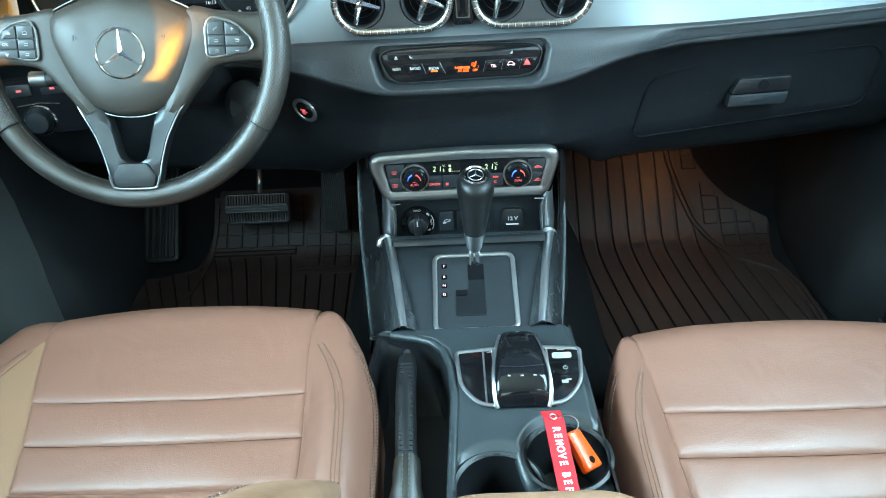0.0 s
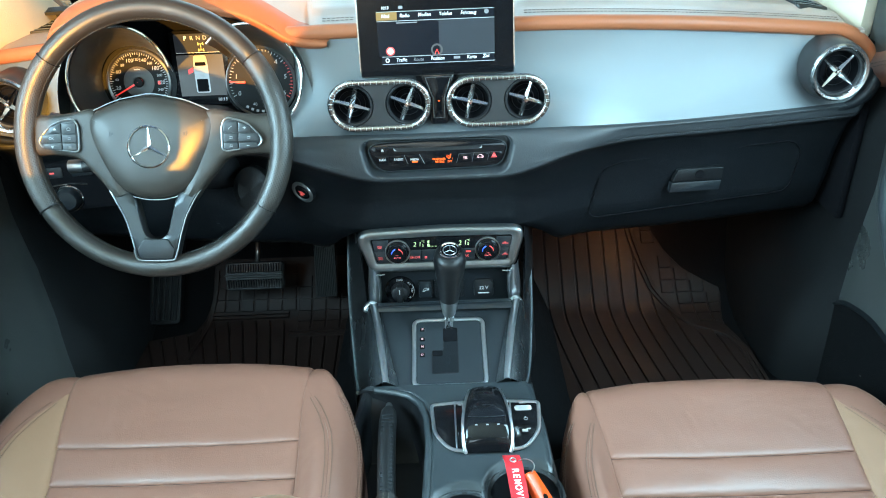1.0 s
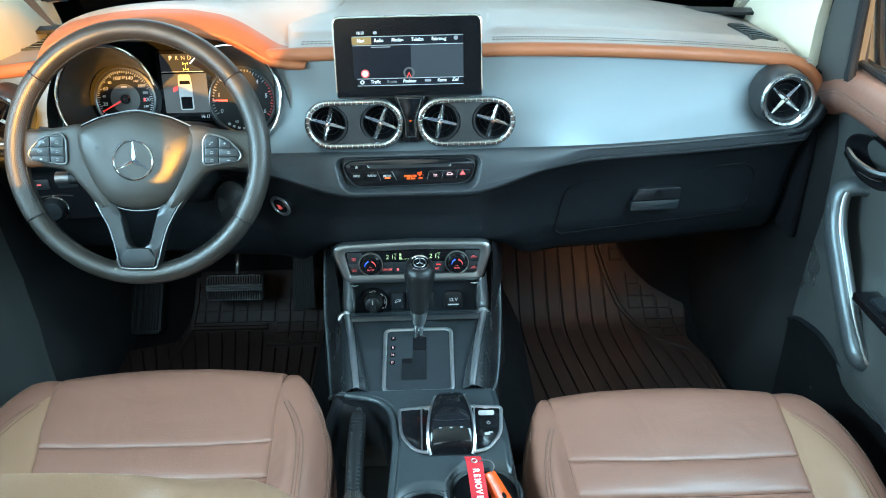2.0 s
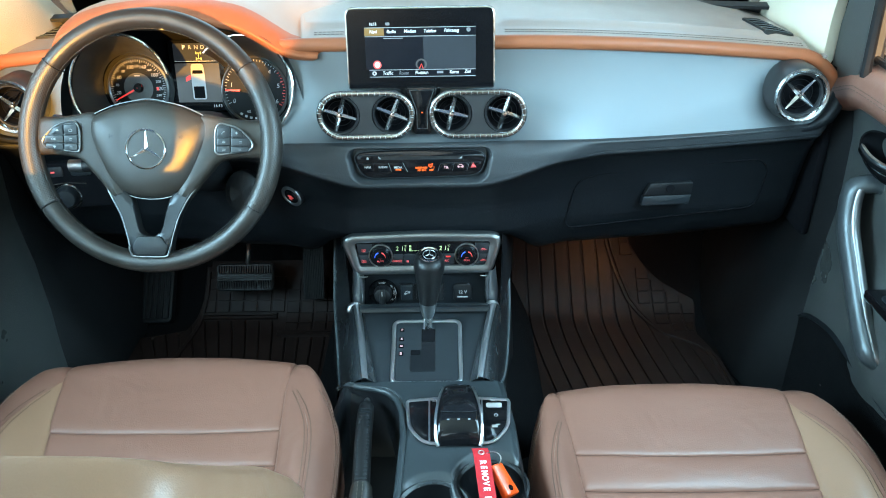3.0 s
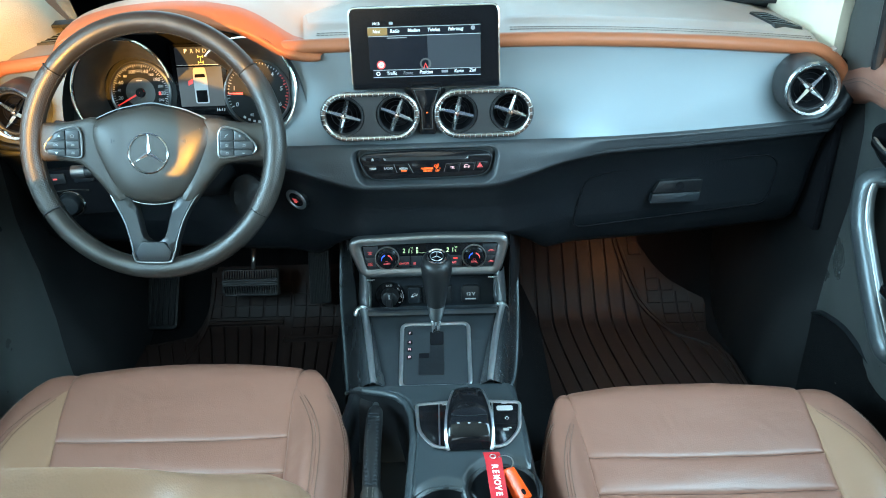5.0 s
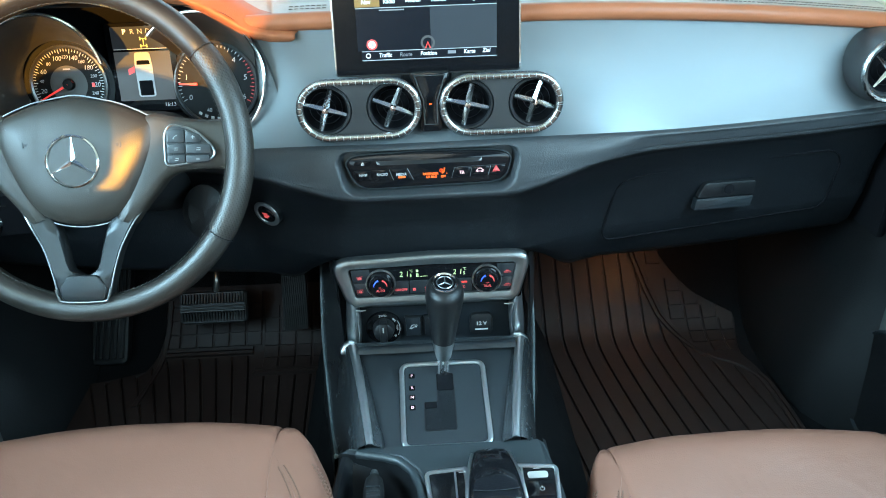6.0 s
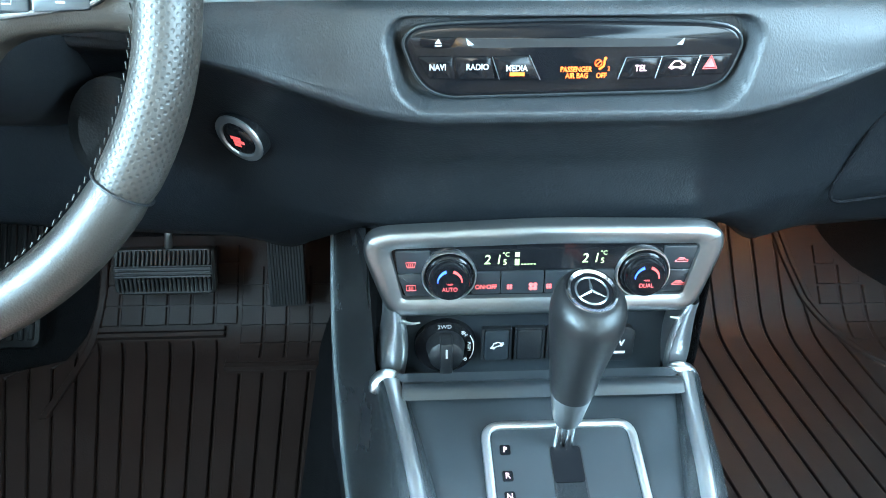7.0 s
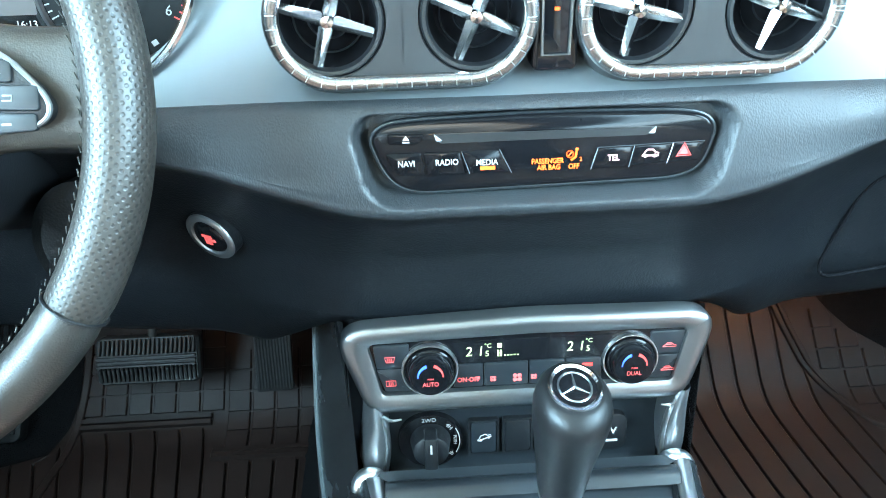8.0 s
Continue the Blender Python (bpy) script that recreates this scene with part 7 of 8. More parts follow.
cover = part("airbag_cover", bm, PAD, wheel, "dark grey airbag cover", sharp=60)
bm = bmesh.new()
lettering(bm, "AIRBAG", 0.0075, WM @ tr(0, -0.0585, 0.0046) @ rx(4), xs=1.25)
part("embossing", bm, HARD_BLACK, cover)
for sd in (1, -1):
    # small horn marks pressed into the cover
    bm = bmesh.new()
    bar(bm, sd * 0.047, 0.008, 0.006, 0.0035, WM, 0.0082)
    bar(bm, sd * 0.052, 0.008, 0.0015, 0.006, WM, 0.0080)
    part("horn_mark", bm, HARD_BLACK, cover)
EM = WM @ tr(0.0, -0.0095, 0.0095)
bm = bmesh.new()
lathe(bm, [(0.0255, -0.004), (0.0258, 0.0005), (0.0272, 0.0022), (0.0288, 0.0012), (0.0300, -0.004)], 48, EM)
em = part("emblem_ring", bm, CHROME, wheel, "chrome emblem ring")
bm = bmesh.new()
lathe(bm, [(0.0005, -0.002), (0.0262, -0.0005)], 40, EM)
part("emblem_dish", bm, PAD, em)
bm = bmesh.new()
star_shape(bm, 0.0262, 3, EM, -0.0005, 0.07, 0.0035, 90, 0.15)
part("emblem_mark", bm, CHROME, em, "three-armed chrome mark")
# thin chrome line along the cover's upper edge and sides
bm = bmesh.new()
arc = [p for p in inset(po, -0.0014)]
sweep(bm, [(x, y, -0.006) for x, y in arc], 0.0009, 6, closed=True, m=WM)
part("cover_line", bm, SATIN_SILVER, wheel, "thin silver line round the cover")

for sd in (1, -1):
    # side spoke: a curved wing that runs from the rim past the cover down to the lower spoke
    low = smooth_line([(0.172, -0.023, 0), (0.150, -0.0195, 0), (0.118, -0.0215, 0), (0.099, -0.0275, 0), (0.086, -0.042, 0), (0.0705, -0.060, 0), (0.0560, -0.080, 0)], 24)
    upp = smooth_line([(0.172, 0.036, 0), (0.140, 0.0345, 0), (0.108, 0.0375, 0), (0.076, 0.040, 0), (0.066, 0.0, 0), (0.054, -0.034, 0), (0.038, -0.072, 0)], 24)
    bm = bmesh.new()
    rows = []
    for a, b in zip(low, upp):
        back = -0.006 * smooth(0.09, 0.17, a.x)
        far = (b - a).length
        sec = [(0.0, -0.022), (0.0, -0.008), (0.0012, -0.0045), (0.0045, -0.0020), (0.0100, -0.0008), (far / 2, -0.0004), (far - 0.0100, -0.0008), (far - 0.0045, -0.0020), (far - 0.0012, -0.0045), (far, -0.008), (far, -0.022)]
        rows.append([(sd * lerp(a.x, b.x, d / far), lerp(a.y, b.y, d / far), h + back) for d, h in sec])
    loft(bm, rows, m=WM)
    part("side_spoke", bm, PAD, wheel, "dark grey side spoke", sharp=60)
    o = rounded([(sd * 0.097, 0.019), (sd * 0.1035, 0.0295), (sd * 0.130, 0.0235), (sd * 0.1465, 0.008), (sd * 0.152, -0.0015), (sd * 0.1475, -0.0090), (sd * 0.1035, -0.0160), (sd * 0.097, -0.0135)], [0.006, 0.007, 0.012, 0.010, 0.006, 0.006, 0.006, 0.005], 5)
    bm = bmesh.new()
    prism(bm, o, -0.010, 0.0018, 0.001, WM)
    fld = part("button_field", bm, HARD_BLACK, wheel, "black button field")
    bm = bmesh.new()
    ring_of(bm, o, 0.0013, WM, 0.0017, 8)
    part("field_outline", bm, SATIN_SILVER, fld, "silver outline")
    for r in range(3):
        for c in range(2):
            x0, x1 = (0.1000, 0.1190) if c == 0 else (0.1202, (0.1365, 0.1470, 0.1455)[r])
            yt, hh = ((0.0235, 0.0145), (0.0080, 0.0110), (-0.0040, 0.0095))[r]
            o = [(sd * x0, yt), (sd * x1, yt - (0.006 if c and r == 0 else 0)), (sd * x1, yt - hh + (0.002 if c and r == 2 else 0)), (sd * x0, yt - hh)]
            bm = bmesh.new()
            prism(bm, rounded(o, 0.0018, 3), 0.001, 0.0034, 0.001, WM)
            key = part("key", bm, SATIN_DARK, fld)
            bm = bmesh.new()
            cx, cy = sd * (x0 + x1) / 2, yt - hh / 2 - (0.001 if r == 0 else 0)
            kind = (r * 2 + c)
            if sd < 0 and kind == 3:
                lettering(bm, "OK", 0.0050, WM @ tr(cx, cy, 0.0036))
            elif sd < 0 and kind in (1, 5):
                t = 1 if kind == 1 else -1
                prism(bm, [(cx - 0.0022, cy - 0.0013 * t), (cx + 0.0022, cy - 0.0013 * t), (cx, cy + 0.0020 * t)], 0.0032, 0.0036, 0, WM)
            elif sd > 0 and kind == 1:
                bar(bm, cx, cy, 0.0040, 0.0008, WM, 0.0035)
                bar(bm, cx, cy, 0.0008, 0.0040, WM, 0.0035)
            elif sd > 0 and kind == 5:
                bar(bm, cx, cy, 0.0040, 0.0008, WM, 0.0035)
            elif kind == 0 and sd < 0:
                sweep(bm, [(cx - 0.0024, cy - 0.0018, 0.0035), (cx - 0.0024, cy + 0.0004, 0.0035), (cx, cy + 0.0022, 0.0035), (cx + 0.0024, cy + 0.0004, 0.0035), (cx + 0.0024, cy - 0.0018, 0.0035)], 0.0004, 4, closed=True, m=WM)
            elif kind == 0:
                sweep(bm, smooth_line([(cx - 0.0024, cy - 0.0022, 0.0035), (cx - 0.0012, cy + 0.0004, 0.0035), (cx + 0.0020, cy + 0.0020, 0.0035)], 6), [0.0007, 0.0006, 0.0004, 0.0004, 0.0004, 0.0006, 0.0007], 4, m=WM)
            else:
                sweep(bm, [(cx - 0.0020, cy - 0.0012, 0.0035), (cx + 0.0020, cy - 0.0012, 0.0035), (cx + 0.0024, cy + 0.0010, 0.0035), (cx - 0.0016, cy + 0.0010, 0.0035)], 0.0004, 4, m=WM)
            part("print", bm, GREY_PRINT, key)
    # lower spoke leg
    bm = bmesh.new()
    rows = []
    for v in np.linspace(0, 1, 13):
        yy = lerp(-0.058, -0.1655, v)
        xo = sd * curve_at([(0, 0.070), (0.2, 0.056), (0.45, 0.042), (0.7, 0.034), (0.9, 0.0295), (1, 0.024)], v)
        xi = sd * curve_at([(0, 0.038), (0.25, 0.026), (0.45, 0.020), (0.62, 0.0165), (0.69, 0.012), (0.72, 0.0), (1, 0.0)], v)
        h = lerp(-0.002, 0.004, v) - 0.006 * smooth(0.90, 1.0, v) - 0.006 * (1 - smooth(0.0, 0.22, v))
        rows.append([(xo, yy, h - 0.018), (xo, yy, h - 0.003), (lerp(xo, xi, 0.10), yy, h), (lerp(xo, xi, 0.5), yy, h - 0.001), (lerp(xo, xi, 0.90), yy, h - 0.0015), (xi, yy, h - 0.005), (xi, yy, h - 0.018)])
    loft(bm, rows, m=WM)
    leg = part("lower_spoke", bm, SPOKE_DARK, wheel, "satin dark silver lower spoke", sharp=50)
    bm = bmesh.new()
    sweep(bm, [(r[1][0] - sd * 0.0006, r[1][1], r[1][2] + 0.0020) for r in rows[:-1]], 0.0011, 6, m=WM)
    part("spoke_edge", bm, SATIN_SILVER, leg)
# bright foot plate of the lower spokes
bm = bmesh.new()
prism(bm, rounded([(-0.0225, -0.1635), (0.0225, -0.1635), (0.0262, -0.150), (0.0165, -0.1350), (-0.0165, -0.1350), (-0.0262, -0.150)], 0.004, 4), -0.004, 0.0049, 0.0016, WM, 3)
plate = part("foot_plate", bm, SPOKE_DARK, wheel, "satin dark foot plate", sharp=60)
bm = bmesh.new()
sweep(bm, smooth_line([(-0.0300, -0.150, 0.0046), (-0.0275, -0.1590, 0.0046), (-0.0230, -0.1640, 0.0044), (0.0, -0.1650, 0.0044), (0.0230, -0.1640, 0.0044), (0.0275, -0.1590, 0.0046), (0.0300, -0.150, 0.0046)], 30), 0.0013, 8, m=WM)
part("foot_edge", bm, SATIN_SILVER, plate, "bright edge of the foot plate")
# seams between the smooth and the perforated leather
for a in (38, 142, 212, 328):
    bm = bmesh.new()
    ca, sa = math.cos(radians(a)), math.sin(radians(a))
    sweep(bm, [(ca * (R0 + RT * 0.945 * math.cos(b)), sa * (R0 + RT * 0.945 * math.cos(b)), RT * 1.11 * math.sin(b)) for b in [2 * math.pi * q / 28 for q in range(28)]], 0.0009, 6, closed=True, m=RIMM)
    part("rim_seam", bm, HARD_BLACK, wheel)

# column shroud and stalks
col = thing("steering_column", (-0.383, 1.0, 0.52), "black steering column shroud with stalks", "steering column")
CMx = WM @ tr(0, 0, -0.03)
bm = bmesh.new()
rows = []
for d, s in ((0.0, 0.9), (-0.02, 1.0), (-0.10, 1.05), (-0.19, 1.15)):
    rows.append([(s * (0.062 if abs(math.sin(a)) < 2 else 0) * math.copysign(abs(math.cos(a)) ** 0.6, math.cos(a)), s * 0.060 * math.copysign(abs(math.sin(a)) ** 0.6, math.sin(a)) - 0.01, d) for a in [2 * math.pi * q / 32 for q in range(32)]])
loft(bm, rows, close_v=True, caps=True, m=CMx)
part("shroud", bm, HARD_BLACK, col)
for path, tipr in (([(-0.05, 0.010, -0.045), (-0.10, 0.020, -0.050), (-0.150, 0.030, -0.045)], 0.009), ([(-0.05, -0.032, -0.050), (-0.09, -0.034, -0.052), (-0.132, -0.036, -0.050)], 0.0095)):
    bm = bmesh.new()
    pts = smooth_line(path, 10)
    sweep(bm, pts, [0.006] * 6 + [0.007, tipr, tipr, tipr, tipr * 0.8], 12, m=WM)
    stalk = part("stalk", bm, HARD_BLACK, col, "black control stalk")
    bm = bmesh.new()
    sweep(bm, [pts[8], pts[9], pts[10] + (pts[10] - pts[9])], tipr * 1.03, 12, m=WM)
    part("stalk_tip", bm, SATIN_SILVER, stalk)
bm = bmesh.new()
lathe(bm, [(0.0005, 0.010), (0.020, 0.008), (0.028, 0.0), (0.030, -0.05)], 32, facing(-0.300, 0.985, 0.500, 20, 8) @ Matrix.Diagonal((1, 1.3, 1, 1)))
part("knee_bolster_cap", bm, KICK_BLACK, col)

# light switch panel left of the column
lp_ = thing("light_switch_panel", (-0.60, 1.06, 0.46), "black light switch panel with a rotary knob and lit keys", "switch panel")
LPM = facing(-0.611, 1.058, 0.487, 4, 8)
bm = bmesh.new()
prism(bm, rrect(0.13, 0.085, 0.012, 5), -0.012, 0.004, 0.003, LPM)
part("panel", bm, DARK_CAVITY, lp_)
bm = bmesh.new()
lathe(bm, [(0.0005, 0.020), (0.015, 0.019), (0.018, 0.016), (0.020, 0.004)], 32, LPM @ tr(-0.02, -0.02, 0))
kb = part("rotary_knob", bm, SATIN_DARK, lp_)
bm = bmesh.new()
lathe(bm, [(0.020, 0.004), (0.022, 0.006), (0.024, 0.004)], 32, LPM @ tr(-0.02, -0.02, 0))
part("knob_ring", bm, CHROME, kb)
bm = bmesh.new()
sweep(bm, [(-0.045, 0.004, 0.005), (-0.015, 0.007, 0.006), (0.016, 0.003, 0.005)], 0.0014, 6, m=LPM)
part("chrome_line", bm, CHROME, lp_)
for dx in (-0.035, 0.012):
    bm = bmesh.new()
    prism(bm, rrect(0.034, 0.018, 0.003, 3, dx, 0.027), 0.003, 0.0065, 0.001, LPM)
    k_ = part("key", bm, SATIN_DARK, lp_)
    bm = bmesh.new()
    bar(bm, dx, 0.027, 0.007, 0.003, LPM, 0.0068)
    part("print", bm, RED_GLOW, k_)

# ---- floor mats and pedals ----
SLOPE = math.atan2(0.235, 0.26)


def on_floor(s, h=0.0):
    """A place on the floor line: s runs along the floor and then up the toe board; h: height above it."""
    k = smooth(1.30, 1.40, s)
    if s < 1.30:
        return s, -0.012 + h
    # soft bend between floor and board
    y, z = 1.30, -0.012
    n = 12
    ds = (s - 1.30) / n
    for i in range(n):
        a = SLOPE * smooth(1.29, 1.39, 1.30 + ds * (i + 0.5))
        y += ds * math.cos(a)
        z += ds * math.sin(a)
    a = SLOPE * k
    return y - h * math.sin(a), z + h * math.cos(a)


def strip(bm, left, right, s0, s1, h0, h1, n=30, round_=0.0012):
    """A raised strip of mat between two edges that depend on s."""
    rows = []
    for i in range(n + 1):
        s = lerp(s0, s1, i / n)
        a, b = left(s), right(s)
        y0, z0 = on_floor(s, h0)
        y1, z1 = on_floor(s, h1 - round_)
        y2, z2 = on_floor(s, h1)
        rows.append([(a, y0, z0), (a, y1, z1), (a + round_, y2, z2), (b - round_, y2, z2), (b, y1, z1), (b, y0, z0)])
    loft(bm, rows, close_v=True, caps=True)
    return bm


def bend_r(s):
    """Sideways drift of the passenger mat's ribs."""
    return 0.050 * (1 - smooth(0.85, 1.36, s))


mat_r = thing("rubber_floor_mat", (0.42, 1.1, -0.012), "dark ribbed rubber mat in the passenger footwell", "floor mat", "rubber floor mats")
def rb_outer(s):
    return curve_at([(0.7, 0.64), (1.10, 0.636), (1.22, 0.634), (1.28, 0.617), (1.34, 0.630), (1.385, 0.637), (1.40, 0.610), (1.438, 0.553), (1.475, 0.522), (1.528, 0.493), (1.66, 0.470)], s)
def rb_border(s):
    return curve_at([(0.7, 0.628), (1.10, 0.626), (1.18, 0.622), (1.215, 0.612), (1.235, 0.592), (1.272, 0.536), (1.328, 0.506), (1.39, 0.471), (1.448, 0.452), (1.522, 0.434), (1.66, 0.422)], s)
bm = bmesh.new()
strip(bm, lambda s: 0.200, rb_outer, 0.70, 1.66, 0.0, 0.006, 60)
part("mat_body", bm, RUBBER, mat_r, "dark rubber mat body")
for k in range(13):
    x0 = 0.1665 + 0.0345 * k
    lo = lambda s, x0=x0: max(0.204, min(x0 + bend_r(s), rb_border(s) - 0.006))
    hi = lambda s, x0=x0: max(0.206, min(x0 + 0.0305 + bend_r(s), rb_border(s) - 0.004))
    bm = bmesh.new()
    strip(bm, lo, hi, 0.72, 1.65, 0.003, 0.0105, 54)
    part("rib", bm, RUBBER, mat_r)
for d in (0.0, 0.011):
    bm = bmesh.new()
    strip(bm, lambda s, d=d: rb_border(s) + d - 0.004, lambda s, d=d: rb_border(s) + d + 0.004, 0.72, 1.655, 0.003, 0.0145 - d * 0.2, 60)
    part("raised_lip", bm, RUBBER, mat_r)
for i in range(5):
    for j in range(11):
        x = 0.461 + 0.034 * i + 0.004
        s = 1.285 + 0.031 * j
        if x > rb_border(s) + 0.020 and x + 0.012 < min(rb_outer(s), rb_outer(s + 0.0275)):
            bm = bmesh.new()
            strip(bm, lambda q, x=x: x, lambda q, x=x: min(x + 0.030, rb_outer(q) - 0.004), s, s + 0.0275, 0.003, 0.0095, 3)
            part("block", bm, RUBBER, mat_r)
bm = bmesh.new()
strip(bm, lambda s: 0.196, lambda s: 0.205, 0.70, 1.66, 0.0, 0.013, 50)
part("mat_rim", bm, RUBBER, mat_r)

mat_l = thing("rubber_floor_mat", (-0.42, 1.1, -0.012), "dark ribbed rubber mat in the driver footwell", "floor mat", "rubber floor mats")
def lb_outer(s):
    return curve_at([(0.7, -0.70), (1.27, -0.70), (1.285, -0.690), (1.300, -0.590), (1.355, -0.564), (1.418, -0.549), (1.50, -0.54)], s)
bm = bmesh.new()
strip(bm, lb_outer, lambda s: -0.205, 0.70, 1.50, 0.0, 0.006, 60)
part("mat_body", bm, RUBBER, mat_l, "dark rubber mat body")
for k in range(15):
    lo = lambda s, k=k: max(lb_outer(s) + 0.008, -0.2145 - 0.0325 * (k + 1) * (1 - 0.9 * (1.325 - s)) + 0.0018)
    hi = lambda s, k=k: max(lb_outer(s) + 0.010, -0.2145 - 0.0325 * k * (1 - 0.9 * (1.325 - s)) - 0.0018)
    top = 1.340 if k >= 5 else 1.275
    bm = bmesh.new()
    strip(bm, lo, hi, 0.72, top, 0.003, 0.0105, 40)
    part("rib", bm, RUBBER, mat_l)
bm = bmesh.new()
strip(bm, lambda s: curve_at([(1.20, -0.576), (1.30, -0.562), (1.416, -0.549)], s), lambda s: curve_at([(1.20, -0.566), (1.30, -0.552), (1.416, -0.539)], s), 1.20, 1.47, 0.003, 0.0140, 20)
part("raised_lip", bm, RUBBER, mat_l)
for x0, x1, s in ((-0.555, -0.370, 1.350), (-0.362, -0.212, 1.288)):
    for d in (0, 0.010):
        bm = bmesh.new()
        strip(bm, lambda q, x0=x0: x0, lambda q, x1=x1: x1, s + d - 0.004, s + d + 0.003, 0.003, 0.0135, 3)
        part("raised_lip", bm, RUBBER, mat_l)
for x0, n, s0, rows_ in ((-0.552, 6, 1.368, 4), (-0.348, 4, 1.305, 5)):
    for i in range(n):
        for j in range(rows_):
            x, s = x0 + 0.0335 * i, s0 + 0.030 * j
            bm = bmesh.new()
            strip(bm, lambda q, x=x: x, lambda q, x=x: x + 0.030, s, s + 0.0265, 0.003, 0.0095, 3)
            part("block", bm, RUBBER, mat_l)

# pedals
bp = thing("brake_pedal", (-0.43, 1.38, 0.08), "wide black ribbed brake pedal on a steel arm", "pedal")
BPM = facing(-0.4300, 1.332, 0.128, 28) @ Matrix.Diagonal((1, 0.88, 1, 1))
bm = bmesh.new()
o = rrect(0.132, 0.072, 0.010, 5)
rows = []
for d, h in ((0, -0.014), (0, -0.003), (0.003, 0.0)):
    rows.append([(x, y, h - 0.012 * (y / 0.036) ** 2) for x, y in inset(o, d)])
loft(bm, rows, close_v=True, caps=True, m=BPM)
pad = part("pad", bm, PEDAL_RUBBER, bp, "ribbed black pedal pad")
for k in range(22):
    for y0, y1 in ((-0.031, -0.010), (0.010, 0.032)):
        bm = bmesh.new()
        x = -0.060 + 0.0057 * k
        box(bm, x - 0.0016, x + 0.0016, y0, y1, -0.006, 0.0012, 0.0006, BPM @ tr(0, 0, -0.004) @ tr(0, 0.021 if y0 > 0 else -0.021, 0) @ rx(-18 if y0 > 0 else 18) @ tr(0, -0.021 if y0 > 0 else 0.021, 0), 1)
        part("pad_rib", bm, PEDAL_RUBBER, pad)
for yy in (-0.006, 0.0, 0.006):
    bm = bmesh.new()
    box(bm, -0.063, 0.063, yy - 0.0018, yy + 0.0018, -0.002, 0.0018, 0.0008, BPM, 1)
    part("pad_rib", bm, PEDAL_RUBBER, pad)
bm = bmesh.new()
sweep(bm, smooth_line([(-0.422, 1.352, 0.155), (-0.418, 1.358, 0.182), (-0.424, 1.395, 0.20), (-0.44, 1.45, 0.26), (-0.45, 1.53, 0.36)], 14), 0.0055, 10)
part("arm", bm, STEEL, bp, "bare steel pedal arm")
gp_ = thing("accelerator_pedal", (-0.27, 1.36, 0.06), "narrow black ribbed accelerator pedal", "pedal")
GPM = facing(-0.2725, 1.350, 0.126, 16)
bm = bmesh.new()
prism(bm, rounded([(-0.0255, -0.064), (0.0235, -0.062), (0.0265, 0.075), (-0.0215, 0.075)], 0.004, 3), -0.012, 0.0, 0.002, GPM)
gpad = part("pad", bm, PEDAL_RUBBER, gp_)
for k in range(11):
    bm = bmesh.new()
    x = -0.0205 + 0.0040 * k
    box(bm, x - 0.0011, x + 0.0011, -0.060, 0.072, -0.001, 0.0016, 0.0006, GPM, 1)
    part("pad_rib", bm, PEDAL_RUBBER, gpad)
bm = bmesh.new()
sweep(bm, [(-0.270, 1.39, 0.17), (-0.275, 1.46, 0.27), (-0.28, 1.54, 0.36)], 0.007, 8)
part("arm", bm, HARD_BLACK, gp_)
fr_ = thing("foot_rest", (-0.62, 1.40, 0.0), "brown-black ribbed foot rest beside the pedals", "foot rest")
FRM = facing(-0.655, 1.395, 0.100, 42)
bm = bmesh.new()
prism(bm, rrect(0.078, 0.23, 0.012, 4), -0.02, 0.0, 0.004, FRM)
frb = part("plate", bm, KICK_BLACK, fr_)
for k in range(5):
    bm = bmesh.new()
    x = -0.028 + 0.014 * k
    box(bm, x - 0.004, x + 0.004, -0.105, 0.105, -0.002, 0.004, 0.0015, FRM, 1)
    part("rib", bm, KICK_BLACK, frb)
bm = bmesh.new()
box(bm, -0.69, -0.62, 1.40, 1.60, -0.01, 0.05, 0.01)
part("base", bm, HARD_BLACK, fr_)


